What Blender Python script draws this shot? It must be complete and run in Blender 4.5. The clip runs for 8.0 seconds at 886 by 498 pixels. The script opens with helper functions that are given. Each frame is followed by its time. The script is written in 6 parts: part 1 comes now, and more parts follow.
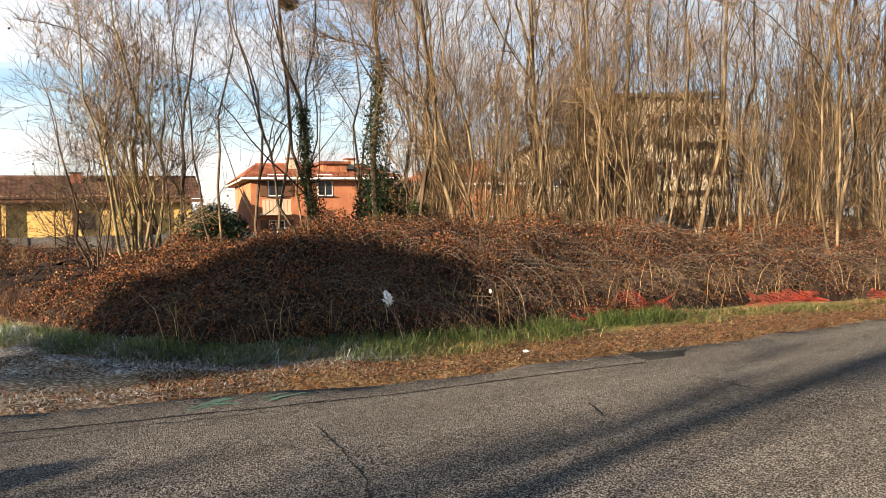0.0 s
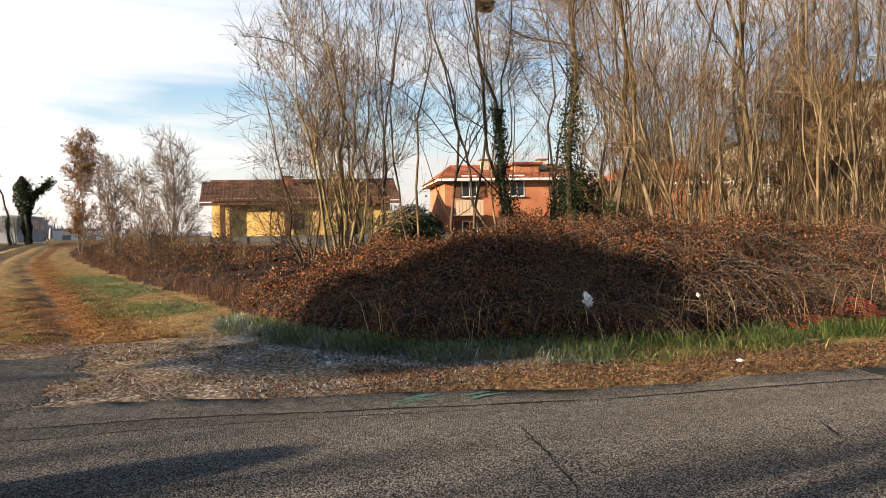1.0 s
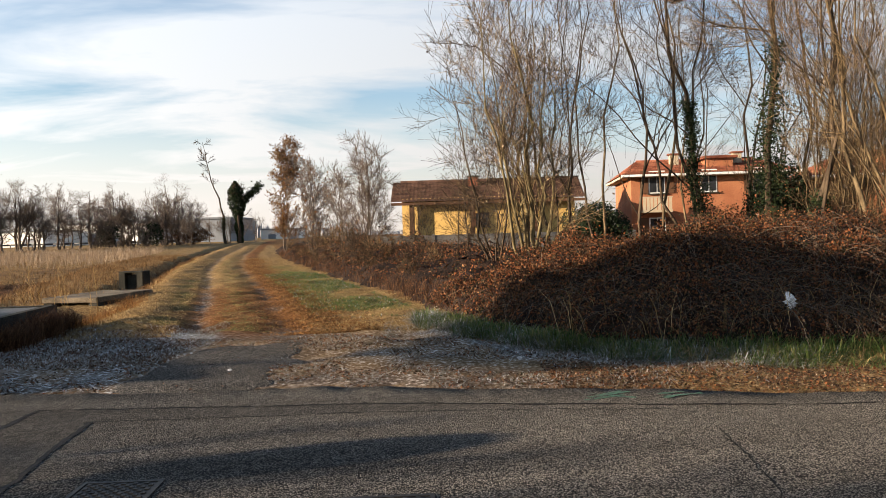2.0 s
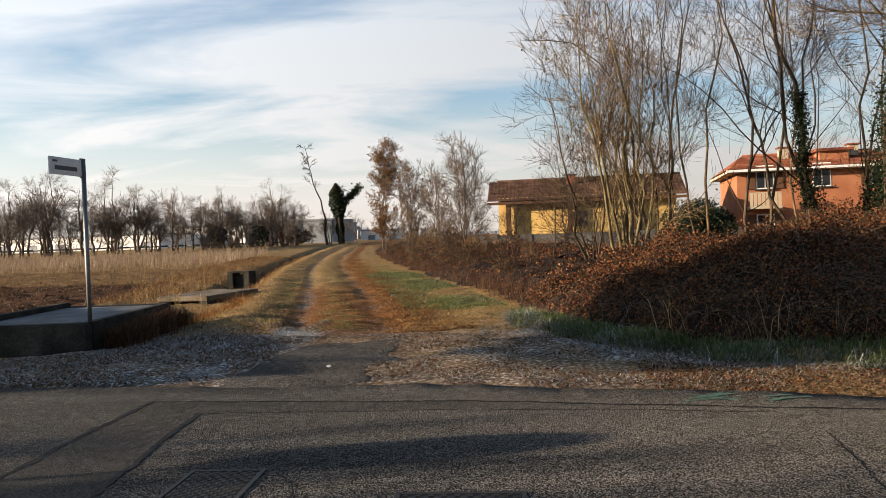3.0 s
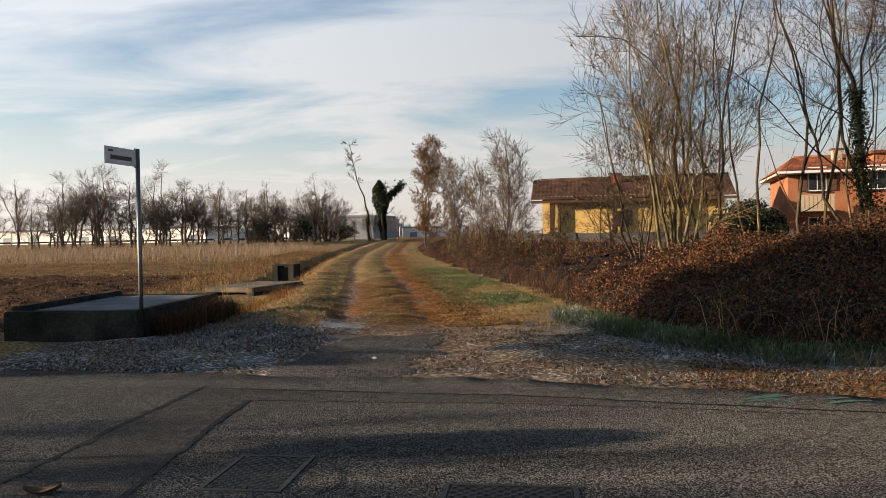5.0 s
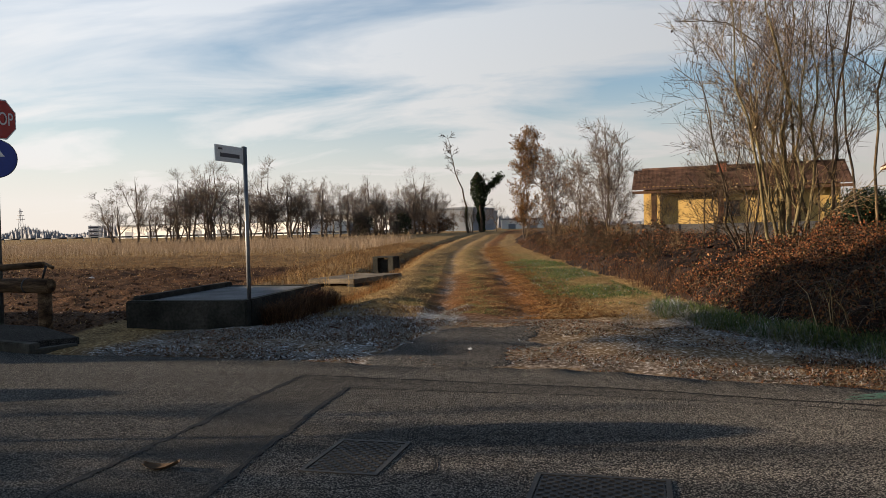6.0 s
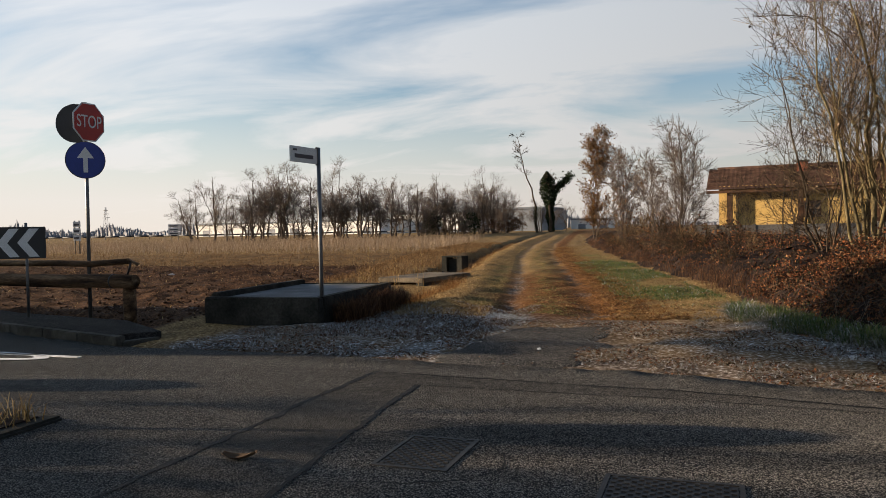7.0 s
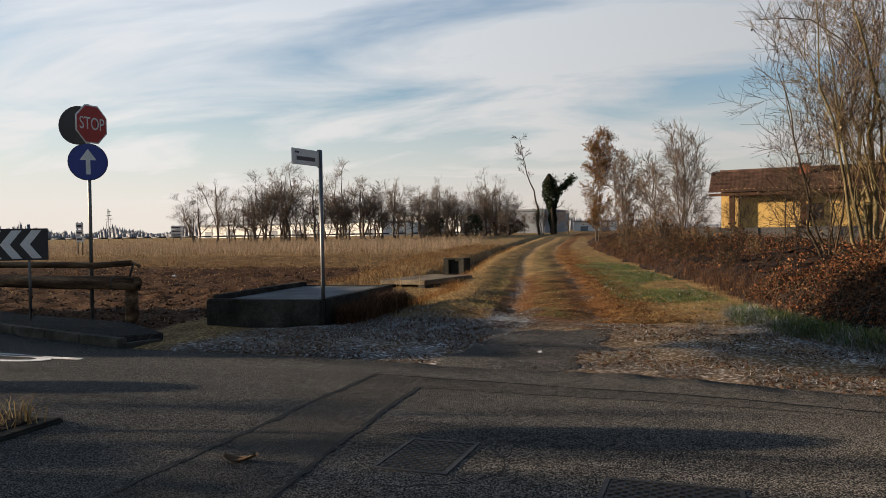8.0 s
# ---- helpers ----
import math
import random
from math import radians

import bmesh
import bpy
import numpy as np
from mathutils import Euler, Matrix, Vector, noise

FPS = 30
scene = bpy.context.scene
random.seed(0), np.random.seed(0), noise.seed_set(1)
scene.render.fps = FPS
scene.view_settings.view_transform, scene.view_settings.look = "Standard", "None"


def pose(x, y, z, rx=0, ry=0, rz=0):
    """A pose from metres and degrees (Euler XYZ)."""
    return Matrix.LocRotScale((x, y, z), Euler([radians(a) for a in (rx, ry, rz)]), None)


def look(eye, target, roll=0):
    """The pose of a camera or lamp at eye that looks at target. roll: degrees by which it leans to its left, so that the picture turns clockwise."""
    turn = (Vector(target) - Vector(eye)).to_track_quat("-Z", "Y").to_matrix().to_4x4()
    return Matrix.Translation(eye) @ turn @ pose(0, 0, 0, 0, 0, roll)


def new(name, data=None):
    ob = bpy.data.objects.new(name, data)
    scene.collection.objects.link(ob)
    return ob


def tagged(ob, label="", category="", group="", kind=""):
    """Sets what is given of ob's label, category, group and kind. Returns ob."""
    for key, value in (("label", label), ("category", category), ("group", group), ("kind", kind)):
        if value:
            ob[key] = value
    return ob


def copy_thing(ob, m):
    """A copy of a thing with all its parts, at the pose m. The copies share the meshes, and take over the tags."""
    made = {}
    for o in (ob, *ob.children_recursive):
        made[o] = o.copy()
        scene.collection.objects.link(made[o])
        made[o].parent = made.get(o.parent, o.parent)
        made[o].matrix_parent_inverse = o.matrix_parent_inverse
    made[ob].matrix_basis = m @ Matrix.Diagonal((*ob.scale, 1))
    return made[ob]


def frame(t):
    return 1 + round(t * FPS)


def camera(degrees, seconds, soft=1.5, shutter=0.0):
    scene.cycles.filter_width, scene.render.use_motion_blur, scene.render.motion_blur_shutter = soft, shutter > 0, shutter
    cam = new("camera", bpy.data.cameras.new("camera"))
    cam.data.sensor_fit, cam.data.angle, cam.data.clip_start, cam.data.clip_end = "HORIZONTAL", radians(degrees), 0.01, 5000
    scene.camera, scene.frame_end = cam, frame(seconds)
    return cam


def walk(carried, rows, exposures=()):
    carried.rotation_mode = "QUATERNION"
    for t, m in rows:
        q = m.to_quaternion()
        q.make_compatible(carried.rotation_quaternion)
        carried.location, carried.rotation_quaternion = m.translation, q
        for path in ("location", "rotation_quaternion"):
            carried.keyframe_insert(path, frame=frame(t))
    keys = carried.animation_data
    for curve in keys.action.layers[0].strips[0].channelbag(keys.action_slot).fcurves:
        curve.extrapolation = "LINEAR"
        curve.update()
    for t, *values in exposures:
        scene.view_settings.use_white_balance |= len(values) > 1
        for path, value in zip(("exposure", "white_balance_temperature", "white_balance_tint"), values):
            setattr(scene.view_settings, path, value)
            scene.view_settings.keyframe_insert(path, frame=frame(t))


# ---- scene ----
cam = camera(59.4, 8.0, soft=0.6)
PATH = [
    (0.0, pose(0.153, 0.133, 1.561, 88.20, 1.30, -30.55)),
    (0.5, pose(0.176, 0.327, 1.565, 88.34, 1.13, -23.27)),
    (1.0, pose(0.096, 0.324, 1.540, 88.57, 1.14, -16.65)),
    (1.5, pose(0.016, 0.211, 1.535, 88.66, 1.26, -9.84)),
    (2.0, pose(-0.038, 0.116, 1.552, 88.72, 1.50, -3.25)),
    (2.2, pose(-0.030, 0.136, 1.547, 88.82, 1.76, -0.97)),
    (3.3, pose(0.006, 0.099, 1.532, 88.93, 1.87, 4.45)),
    (3.5, pose(0.003, 0.105, 1.529, 88.93, 1.78, 4.58)),
    (4.0, pose(-0.015, 0.117, 1.524, 88.92, 1.48, 4.91)),
    (5.3, pose(-0.084, 0.141, 1.479, 88.81, 1.09, 8.81)),
    (5.5, pose(-0.050, 0.115, 1.480, 88.72, 1.23, 10.44)),
    (6.0, pose(-0.017, 0.058, 1.490, 88.42, 1.35, 14.25)),
    (6.5, pose(-0.010, 0.025, 1.491, 88.38, 1.29, 17.65)),
    (7.0, pose(-0.013, 0.004, 1.491, 88.50, 1.12, 19.31)),
    (7.5, pose(-0.006, -0.004, 1.495, 88.59, 1.05, 19.43)),
    (8.0, pose(-0.000, 0.000, 1.500, 88.65, 1.00, 19.48)),
]
walk(cam, PATH, exposures=[(0.0, 2.18), (1.0, 1.94), (2.0, 1.70), (3.5, 1.46), (5.5, 1.30), (8.0, 1.15)])

# ---- sky and sun ----
SUN_EL, SUN_AZ = radians(12.5), radians(-102.4)
SUNWARD = Vector((math.sin(SUN_AZ) * math.cos(SUN_EL), math.cos(SUN_AZ) * math.cos(SUN_EL), math.sin(SUN_EL)))
world = bpy.data.worlds.new("winter_sky")
scene.world = world
world.use_nodes = True


def build_sky():
    nt = world.node_tree
    n, l = nt.nodes, nt.links
    sky = n.new("ShaderNodeTexSky")
    sky.sky_type, sky.sun_disc = "NISHITA", False
    sky.sun_elevation, sky.sun_rotation = SUN_EL, SUN_AZ
    sky.dust_density, sky.air_density = 1.6, 1.0
    scale = n.new("ShaderNodeMix")
    scale.data_type, scale.blend_type = "RGBA", "MULTIPLY"
    scale.inputs[0].default_value = 1
    l.new(sky.outputs[0], scale.inputs[6])
    scale.inputs[7].default_value = (0.088, 0.101, 0.115, 1)
    # thin streaked cloud, laid out on a flat layer high above
    co = n.new("ShaderNodeTexCoord")
    sep = n.new("ShaderNodeSeparateXYZ")
    l.new(co.outputs["Generated"], sep.inputs[0])
    up = n.new("ShaderNodeMath")
    up.operation = "ADD"
    l.new(sep.outputs[2], up.inputs[0])
    up.inputs[1].default_value = 0.15
    lift = n.new("ShaderNodeMath")
    lift.operation = "MAXIMUM"
    l.new(up.outputs[0], lift.inputs[0])
    lift.inputs[1].default_value = 0.02
    flat = n.new("ShaderNodeVectorMath")
    flat.operation = "DIVIDE"
    three = n.new("ShaderNodeCombineXYZ")
    for i in range(3):
        l.new(lift.outputs[0], three.inputs[i])
    l.new(co.outputs["Generated"], flat.inputs[0])
    l.new(three.outputs[0], flat.inputs[1])
    turn = n.new("ShaderNodeMapping")
    turn.inputs["Rotation"].default_value = (0, 0, radians(-28))
    turn.inputs["Scale"].default_value = (0.75, 1.35, 0.05)
    l.new(flat.outputs[0], turn.inputs[0])
    big = n.new("ShaderNodeTexNoise")
    big.inputs["Scale"].default_value, big.inputs["Detail"].default_value = 1.0, 6
    big.inputs["Roughness"].default_value, big.inputs["Distortion"].default_value = 0.55, 0.5
    l.new(turn.outputs[0], big.inputs[0])
    ramp = n.new("ShaderNodeValToRGB")
    ramp.color_ramp.elements[0].position, ramp.color_ramp.elements[1].position = 0.36, 0.57
    ramp.color_ramp.elements[0].color, ramp.color_ramp.elements[1].color = (0.12, 0.12, 0.12, 1), (1, 1, 1, 1)
    l.new(big.outputs[0], ramp.inputs[0])
    # cloud veil thins out towards the zenith
    thin = n.new("ShaderNodeMapRange")
    thin.inputs["From Min"].default_value, thin.inputs["From Max"].default_value = 0.26, 0.58
    thin.inputs["To Min"].default_value, thin.inputs["To Max"].default_value = 1.0, 0.04
    l.new(sep.outputs[2], thin.inputs[0])
    mask = n.new("ShaderNodeMath")
    mask.operation = "MULTIPLY"
    l.new(ramp.outputs[0], mask.inputs[0])
    l.new(thin.outputs[0], mask.inputs[1])
    # the veil closes towards the horizon
    low = n.new("ShaderNodeMapRange")
    low.inputs["From Min"].default_value, low.inputs["From Max"].default_value = 0.04, 0.19
    low.inputs["To Min"].default_value, low.inputs["To Max"].default_value = 0.97, 0.0
    l.new(sep.outputs[2], low.inputs[0])
    veil = n.new("ShaderNodeMath")
    veil.operation = "MAXIMUM"
    l.new(mask.outputs[0], veil.inputs[0])
    l.new(low.outputs[0], veil.inputs[1])
    tone = n.new("ShaderNodeValToRGB")
    e = tone.color_ramp.elements
    e[0].position, e[0].color = 0.0, (0.52, 0.47, 0.42, 1)
    e[1].position, e[1].color = 0.30, (0.43, 0.46, 0.50, 1)
    m = e.new(0.10)
    m.color = (0.49, 0.485, 0.475, 1)
    l.new(sep.outputs[2], tone.inputs[0])
    mix = n.new("ShaderNodeMix")
    mix.data_type = "RGBA"
    # the veil scatters more light on the sun's side of the sky
    side = n.new("ShaderNodeVectorMath")
    side.operation = "DOT_PRODUCT"
    l.new(co.outputs["Generated"], side.inputs[0])
    side.inputs[1].default_value = SUNWARD
    glow = n.new("ShaderNodeMapRange")
    glow.inputs["From Min"].default_value, glow.inputs["From Max"].default_value = -0.75, 0.45
    glow.inputs["To Min"].default_value, glow.inputs["To Max"].default_value = 0.58, 1.16
    l.new(side.outputs["Value"], glow.inputs[0])
    lit = n.new("ShaderNodeMix")
    lit.data_type, lit.blend_type = "RGBA", "MULTIPLY"
    lit.inputs[0].default_value = 1
    l.new(tone.outputs[0], lit.inputs[6])
    l.new(glow.outputs[0], lit.inputs[7])
    l.new(veil.outputs[0], mix.inputs[0])
    l.new(scale.outputs[2], mix.inputs[6])
    l.new(lit.outputs[2], mix.inputs[7])
    l.new(mix.outputs[2], n["Background"].inputs[0])
    n["Background"].inputs[1].default_value = 0.65


build_sky()
sun = new("sun", bpy.data.lights.new("sun", "SUN"))
sun.data.energy, sun.data.angle, sun.data.color = 5.0, radians(0.55), (1.0, 0.80, 0.585)
sun.matrix_world = look(SUNWARD * 50, (0, 0, 0))


# ---- materials ----
def mat(name, cols, scale=3.0, fine=40.0, rough=0.85, bump=0.3, dist=0.02, vary=0.35, island=False, piece=False, metal=0.0, stretch=(1, 1, 1), coat=0.0, translucent=0.0):
    """Two scales of noise over a row of colours; island or piece picks the colour per leaf or per object instead."""
    m = bpy.data.materials.new(name)
    m.use_nodes = True
    n, l = m.node_tree.nodes, m.node_tree.links
    b = n["Principled BSDF"]
    co = n.new("ShaderNodeTexCoord")
    mp = n.new("ShaderNodeMapping")
    mp.inputs["Scale"].default_value = stretch
    l.new(co.outputs["Object"], mp.inputs[0])
    n1 = n.new("ShaderNodeTexNoise")
    n1.inputs["Scale"].default_value, n1.inputs["Detail"].default_value = scale, 5
    n2 = n.new("ShaderNodeTexNoise")
    n2.inputs["Scale"].default_value, n2.inputs["Detail"].default_value = fine, 6
    l.new(mp.outputs[0], n1.inputs[0])
    l.new(mp.outputs[0], n2.inputs[0])
    ramp = n.new("ShaderNodeValToRGB")
    el = ramp.color_ramp.elements
    lo, hi = (0.0, 1.0) if island or piece else (0.32, 0.68)
    el[0].position, el[0].color = lo, (*cols[0], 1)
    el[1].position, el[1].color = hi, (*cols[-1], 1)
    for i, c in enumerate(cols[1:-1], 1):
        el.new(lo + (hi - lo) * i / (len(cols) - 1)).color = (*c, 1)
    if island:
        geo = n.new("ShaderNodeNewGeometry")
        l.new(geo.outputs["Random Per Island"], ramp.inputs[0])
    elif piece:
        info = n.new("ShaderNodeObjectInfo")
        l.new(info.outputs["Random"], ramp.inputs[0])
    else:
        l.new(n1.outputs[0], ramp.inputs[0])
    rng = n.new("ShaderNodeMapRange")
    rng.inputs["From Min"].default_value, rng.inputs["From Max"].default_value = 0.3, 0.7
    rng.inputs["To Min"].default_value, rng.inputs["To Max"].default_value = 1 - vary, 1 + vary
    l.new(n2.outputs[0], rng.inputs[0])
    mul = n.new("ShaderNodeMix")
    mul.data_type, mul.blend_type = "RGBA", "MULTIPLY"
    mul.inputs[0].default_value = 1
    l.new(ramp.outputs[0], mul.inputs[6])
    l.new(rng.outputs[0], mul.inputs[7])
    l.new(mul.outputs[2], b.inputs["Base Color"])
    b.inputs["Roughness"].default_value, b.inputs["Metallic"].default_value = rough, metal
    b.inputs["Coat Weight"].default_value = coat
    b.inputs["Specular IOR Level"].default_value = 0.5 if rough < 0.66 else 0.15
    if bump:
        bp = n.new("ShaderNodeBump")
        bp.inputs["Strength"].default_value, bp.inputs["Distance"].default_value = bump, dist
        l.new(n2.outputs[0], bp.inputs["Height"])
        l.new(bp.outputs[0], b.inputs["Normal"])
    if translucent:
        tr = n.new("ShaderNodeBsdfTranslucent")
        l.new(mul.outputs[2], tr.inputs[0])
        ms = n.new("ShaderNodeMixShader")
        ms.inputs[0].default_value = translucent
        l.new(b.outputs[0], ms.inputs[1])
        l.new(tr.outputs[0], ms.inputs[2])
        l.new(ms.outputs[0], n["Material Output"].inputs[0])
    return m


def plain(name, col, rough=0.6, metal=0.0):
    return mat(name, [col, tuple(c * 0.85 for c in col)], 4, 60, rough, 0.05, 0.005, 0.12, metal=metal)


def ground_material():
    """Soil, straw, grass, gravel and frost, blended by the cover painted on the ground's points and broken up by noise."""
    m = bpy.data.materials.new("winter_ground")
    m.use_nodes = True
    n, l = m.node_tree.nodes, m.node_tree.links
    b = n["Principled BSDF"]
    co = n.new("ShaderNodeTexCoord")
    fine = n.new("ShaderNodeTexNoise")
    fine.inputs["Scale"].default_value, fine.inputs["Detail"].default_value, fine.inputs["Roughness"].default_value = 22, 8, 0.7
    mid = n.new("ShaderNodeTexNoise")
    mid.inputs["Scale"].default_value, mid.inputs["Detail"].default_value = 2.2, 5
    for x in (fine, mid):
        l.new(co.outputs["Object"], x.inputs[0])

    def ramp(src, *stops):
        r = n.new("ShaderNodeValToRGB")
        el = r.color_ramp.elements
        el[0].position, el[0].color = stops[0][0], (*stops[0][1], 1)
        el[1].position, el[1].color = stops[-1][0], (*stops[-1][1], 1)
        for p, c in stops[1:-1]:
            el.new(p).color = (*c, 1)
        l.new(src, r.inputs[0])
        return r.outputs[0]

    def layer(below, colour, amount, soft=0.25):
        """Noise eats into the edge of each cover."""
        add = n.new("ShaderNodeMath")
        add.operation = "ADD"
        l.new(amount, add.inputs[0])
        l.new(fine.outputs[0], add.inputs[1])
        mr = n.new("ShaderNodeMapRange")
        mr.inputs["From Min"].default_value, mr.inputs["From Max"].default_value = 1.0 - soft, 1.0 + soft
        l.new(add.outputs[0], mr.inputs[0])
        mx = n.new("ShaderNodeMix")
        mx.data_type = "RGBA"
        l.new(mr.outputs[0], mx.inputs[0])
        l.new(below, mx.inputs[6])
        l.new(colour, mx.inputs[7])
        return mx.outputs[2]

    def cover(name):
        a = n.new("ShaderNodeAttribute")
        a.attribute_name = name
        s = n.new("ShaderNodeSeparateColor")
        l.new(a.outputs["Color"], s.inputs[0])
        return s.outputs

    c1, c2 = cover("cover"), cover("wear")
    straw = ramp(fine.outputs[0], (0.34, (0.040, 0.023, 0.010)), (0.5, (0.18, 0.110, 0.045)), (0.66, (0.46, 0.33, 0.155)))
    green = ramp(fine.outputs[0], (0.32, (0.028, 0.042, 0.012)), (0.5, (0.085, 0.12, 0.03)), (0.7, (0.20, 0.22, 0.08)))
    soil = ramp(fine.outputs[0], (0.36, (0.012, 0.0065, 0.004)), (0.52, (0.060, 0.030, 0.015)), (0.68, (0.17, 0.092, 0.046)))
    gravel = ramp(fine.outputs[0], (0.36, (0.024, 0.018, 0.014)), (0.5, (0.105, 0.080, 0.060)), (0.66, (0.36, 0.30, 0.245)))
    leaf = ramp(fine.outputs[0], (0.36, (0.022, 0.009, 0.004)), (0.5, (0.115, 0.050, 0.017)), (0.66, (0.28, 0.145, 0.055)))
    frost = ramp(fine.outputs[0], (0.40, (0.030, 0.030, 0.026)), (0.53, (0.17, 0.175, 0.17)), (0.64, (0.66, 0.68, 0.70)))
    col = layer(straw, leaf, c2[1])
    col = layer(col, green, c1[0])
    col = layer(col, soil, c1[2])
    col = layer(col, gravel, c2[0])
    col = layer(col, frost, c1[1], 0.16)
    mr = n.new("ShaderNodeMapRange")
    mr.inputs["From Min"].default_value, mr.inputs["From Max"].default_value = 0.3, 0.7
    mr.inputs["To Min"].default_value, mr.inputs["To Max"].default_value = 0.7, 1.3
    l.new(mid.outputs[0], mr.inputs[0])
    mul = n.new("ShaderNodeMix")
    mul.data_type, mul.blend_type = "RGBA", "MULTIPLY"
    mul.inputs[0].default_value = 1
    l.new(col, mul.inputs[6])
    l.new(mr.outputs[0], mul.inputs[7])
    l.new(mul.outputs[2], b.inputs["Base Color"])
    b.inputs["Roughness"].default_value = 0.95
    b.inputs["Specular IOR Level"].default_value = 0.06
    bp = n.new("ShaderNodeBump")
    bp.inputs["Strength"].default_value, bp.inputs["Distance"].default_value = 0.7, 0.022
    l.new(fine.outputs[0], bp.inputs["Height"])
    l.new(bp.outputs[0], b.inputs["Normal"])
    return m


def asphalt_material(name, stones, binder, scale=75):
    """Worn asphalt: pale stone chips in a dark binder, with broad stains and wheel-polished streaks along the road."""
    m = bpy.data.materials.new(name)
    m.use_nodes = True
    n, l = m.node_tree.nodes, m.node_tree.links
    b = n["Principled BSDF"]
    co = n.new("ShaderNodeTexCoord")
    vo = n.new("ShaderNodeTexVoronoi")
    vo.inputs["Scale"].default_value = scale
    l.new(co.outputs["Object"], vo.inputs[0])
    chips = n.new("ShaderNodeValToRGB")
    chips.color_ramp.elements[0].position, chips.color_ramp.elements[0].color = 0.25, (*stones, 1)
    chips.color_ramp.elements[1].position, chips.color_ramp.elements[1].color = 0.62, (*binder, 1)
    l.new(vo.outputs["Distance"], chips.inputs[0])
    tone = n.new("ShaderNodeSeparateColor")
    l.new(vo.outputs["Color"], tone.inputs[0])
    t2 = n.new("ShaderNodeMapRange")
    t2.inputs["To Min"].default_value, t2.inputs["To Max"].default_value = 0.45, 1.6
    l.new(tone.outputs[0], t2.inputs[0])
    mp = n.new("ShaderNodeMapping")
    mp.inputs["Scale"].default_value = (0.16, 1.0, 1)
    l.new(co.outputs["Object"], mp.inputs[0])
    st = n.new("ShaderNodeTexNoise")
    st.inputs["Scale"].default_value, st.inputs["Detail"].default_value = 1.6, 6
    l.new(mp.outputs[0], st.inputs[0])
    s2 = n.new("ShaderNodeMapRange")
    s2.inputs["From Min"].default_value, s2.inputs["From Max"].default_value = 0.3, 0.7
    s2.inputs["To Min"].default_value, s2.inputs["To Max"].default_value = 0.72, 1.25
    l.new(st.outputs[0], s2.inputs[0])
    bl = n.new("ShaderNodeTexNoise")
    bl.inputs["Scale"].default_value, bl.inputs["Detail"].default_value = 9, 8
    l.new(co.outputs["Object"], bl.inputs[0])
    b2 = n.new("ShaderNodeMapRange")
    b2.inputs["From Min"].default_value, b2.inputs["From Max"].default_value = 0.3, 0.7
    b2.inputs["To Min"].default_value, b2.inputs["To Max"].default_value = 0.8, 1.2
    l.new(bl.outputs[0], b2.inputs[0])
    last = chips.outputs[0]
    for f in (t2, s2, b2):
        mul = n.new("ShaderNodeMix")
        mul.data_type, mul.blend_type = "RGBA", "MULTIPLY"
        mul.inputs[0].default_value = 1
        l.new(last, mul.inputs[6])
        l.new(f.outputs[0], mul.inputs[7])
        last = mul.outputs[2]
    l.new(last, b.inputs["Base Color"])
    b.inputs["Roughness"].default_value = 0.85
    b.inputs["Diffuse Roughness"].default_value = 1.0
    b.inputs["Specular IOR Level"].default_value = 0.08
    bp = n.new("ShaderNodeBump")
    bp.invert = True
    bp.inputs["Strength"].default_value, bp.inputs["Distance"].default_value = 1.0, 0.02
    l.new(vo.outputs["Distance"], bp.inputs["Height"])
    l.new(bp.outputs[0], b.inputs["Normal"])
    return m


M_GROUND = ground_material()
M_ROAD = asphalt_material("worn_asphalt", (0.275, 0.25, 0.213), (0.020, 0.019, 0.0185), 90)
M_PATCH = asphalt_material("newer_asphalt", (0.22, 0.20, 0.172), (0.024, 0.023, 0.022), 110)
M_APRON = asphalt_material("crumbled_asphalt", (0.20, 0.18, 0.155), (0.026, 0.025, 0.024), 70)
M_TAR = mat("tar_seam", [(0.004, 0.004, 0.004), (0.011, 0.010, 0.010)], 8, 80, 0.7, 0.5)
M_IRON = mat("cast_iron", [(0.015, 0.014, 0.013), (0.04, 0.034, 0.028)], 9, 70, 0.6, 0.3, 0.004, metal=0.5)
M_CONC = mat("weathered_concrete", [(0.05, 0.040, 0.029), (0.11, 0.088, 0.062), (0.17, 0.137, 0.098)], 2.5, 30, 0.9, 0.5, 0.02)
# dark grey; on the basin's walls this tone carries their shade
M_CONC_DARK = mat("dark_concrete", [(0.010, 0.010, 0.008), (0.024, 0.023, 0.019), (0.045, 0.042, 0.034)], 2.2, 26, 0.92, 0.6, 0.02)
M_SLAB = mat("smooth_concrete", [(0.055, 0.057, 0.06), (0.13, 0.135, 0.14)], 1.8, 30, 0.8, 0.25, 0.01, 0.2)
M_KERB = mat("kerb_stone", [(0.018, 0.018, 0.014), (0.045, 0.042, 0.034), (0.075, 0.07, 0.06)], 3, 45, 0.85, 0.4)
M_WALK = asphalt_material("pavement_asphalt", (0.075, 0.07, 0.065), (0.016, 0.016, 0.016), 100)
M_PAINT = mat("road_paint", [(0.45, 0.45, 0.44), (0.75, 0.75, 0.73)], 6, 50, 0.7, 0.2, 0.004)
M_GREENPAINT = mat("green_spray_paint", [(0.07, 0.09, 0.075), (0.08, 0.19, 0.125)], 10, 60, 0.7, 0.1)
M_STEEL = mat("galvanised_steel", [(0.10, 0.10, 0.10), (0.18, 0.18, 0.18)], 3, 30, 0.5, 0.08, 0.004, 0.15, metal=0.7)
M_DARKSTEEL = plain("dark_steel", (0.03, 0.03, 0.032), 0.6, 0.3)
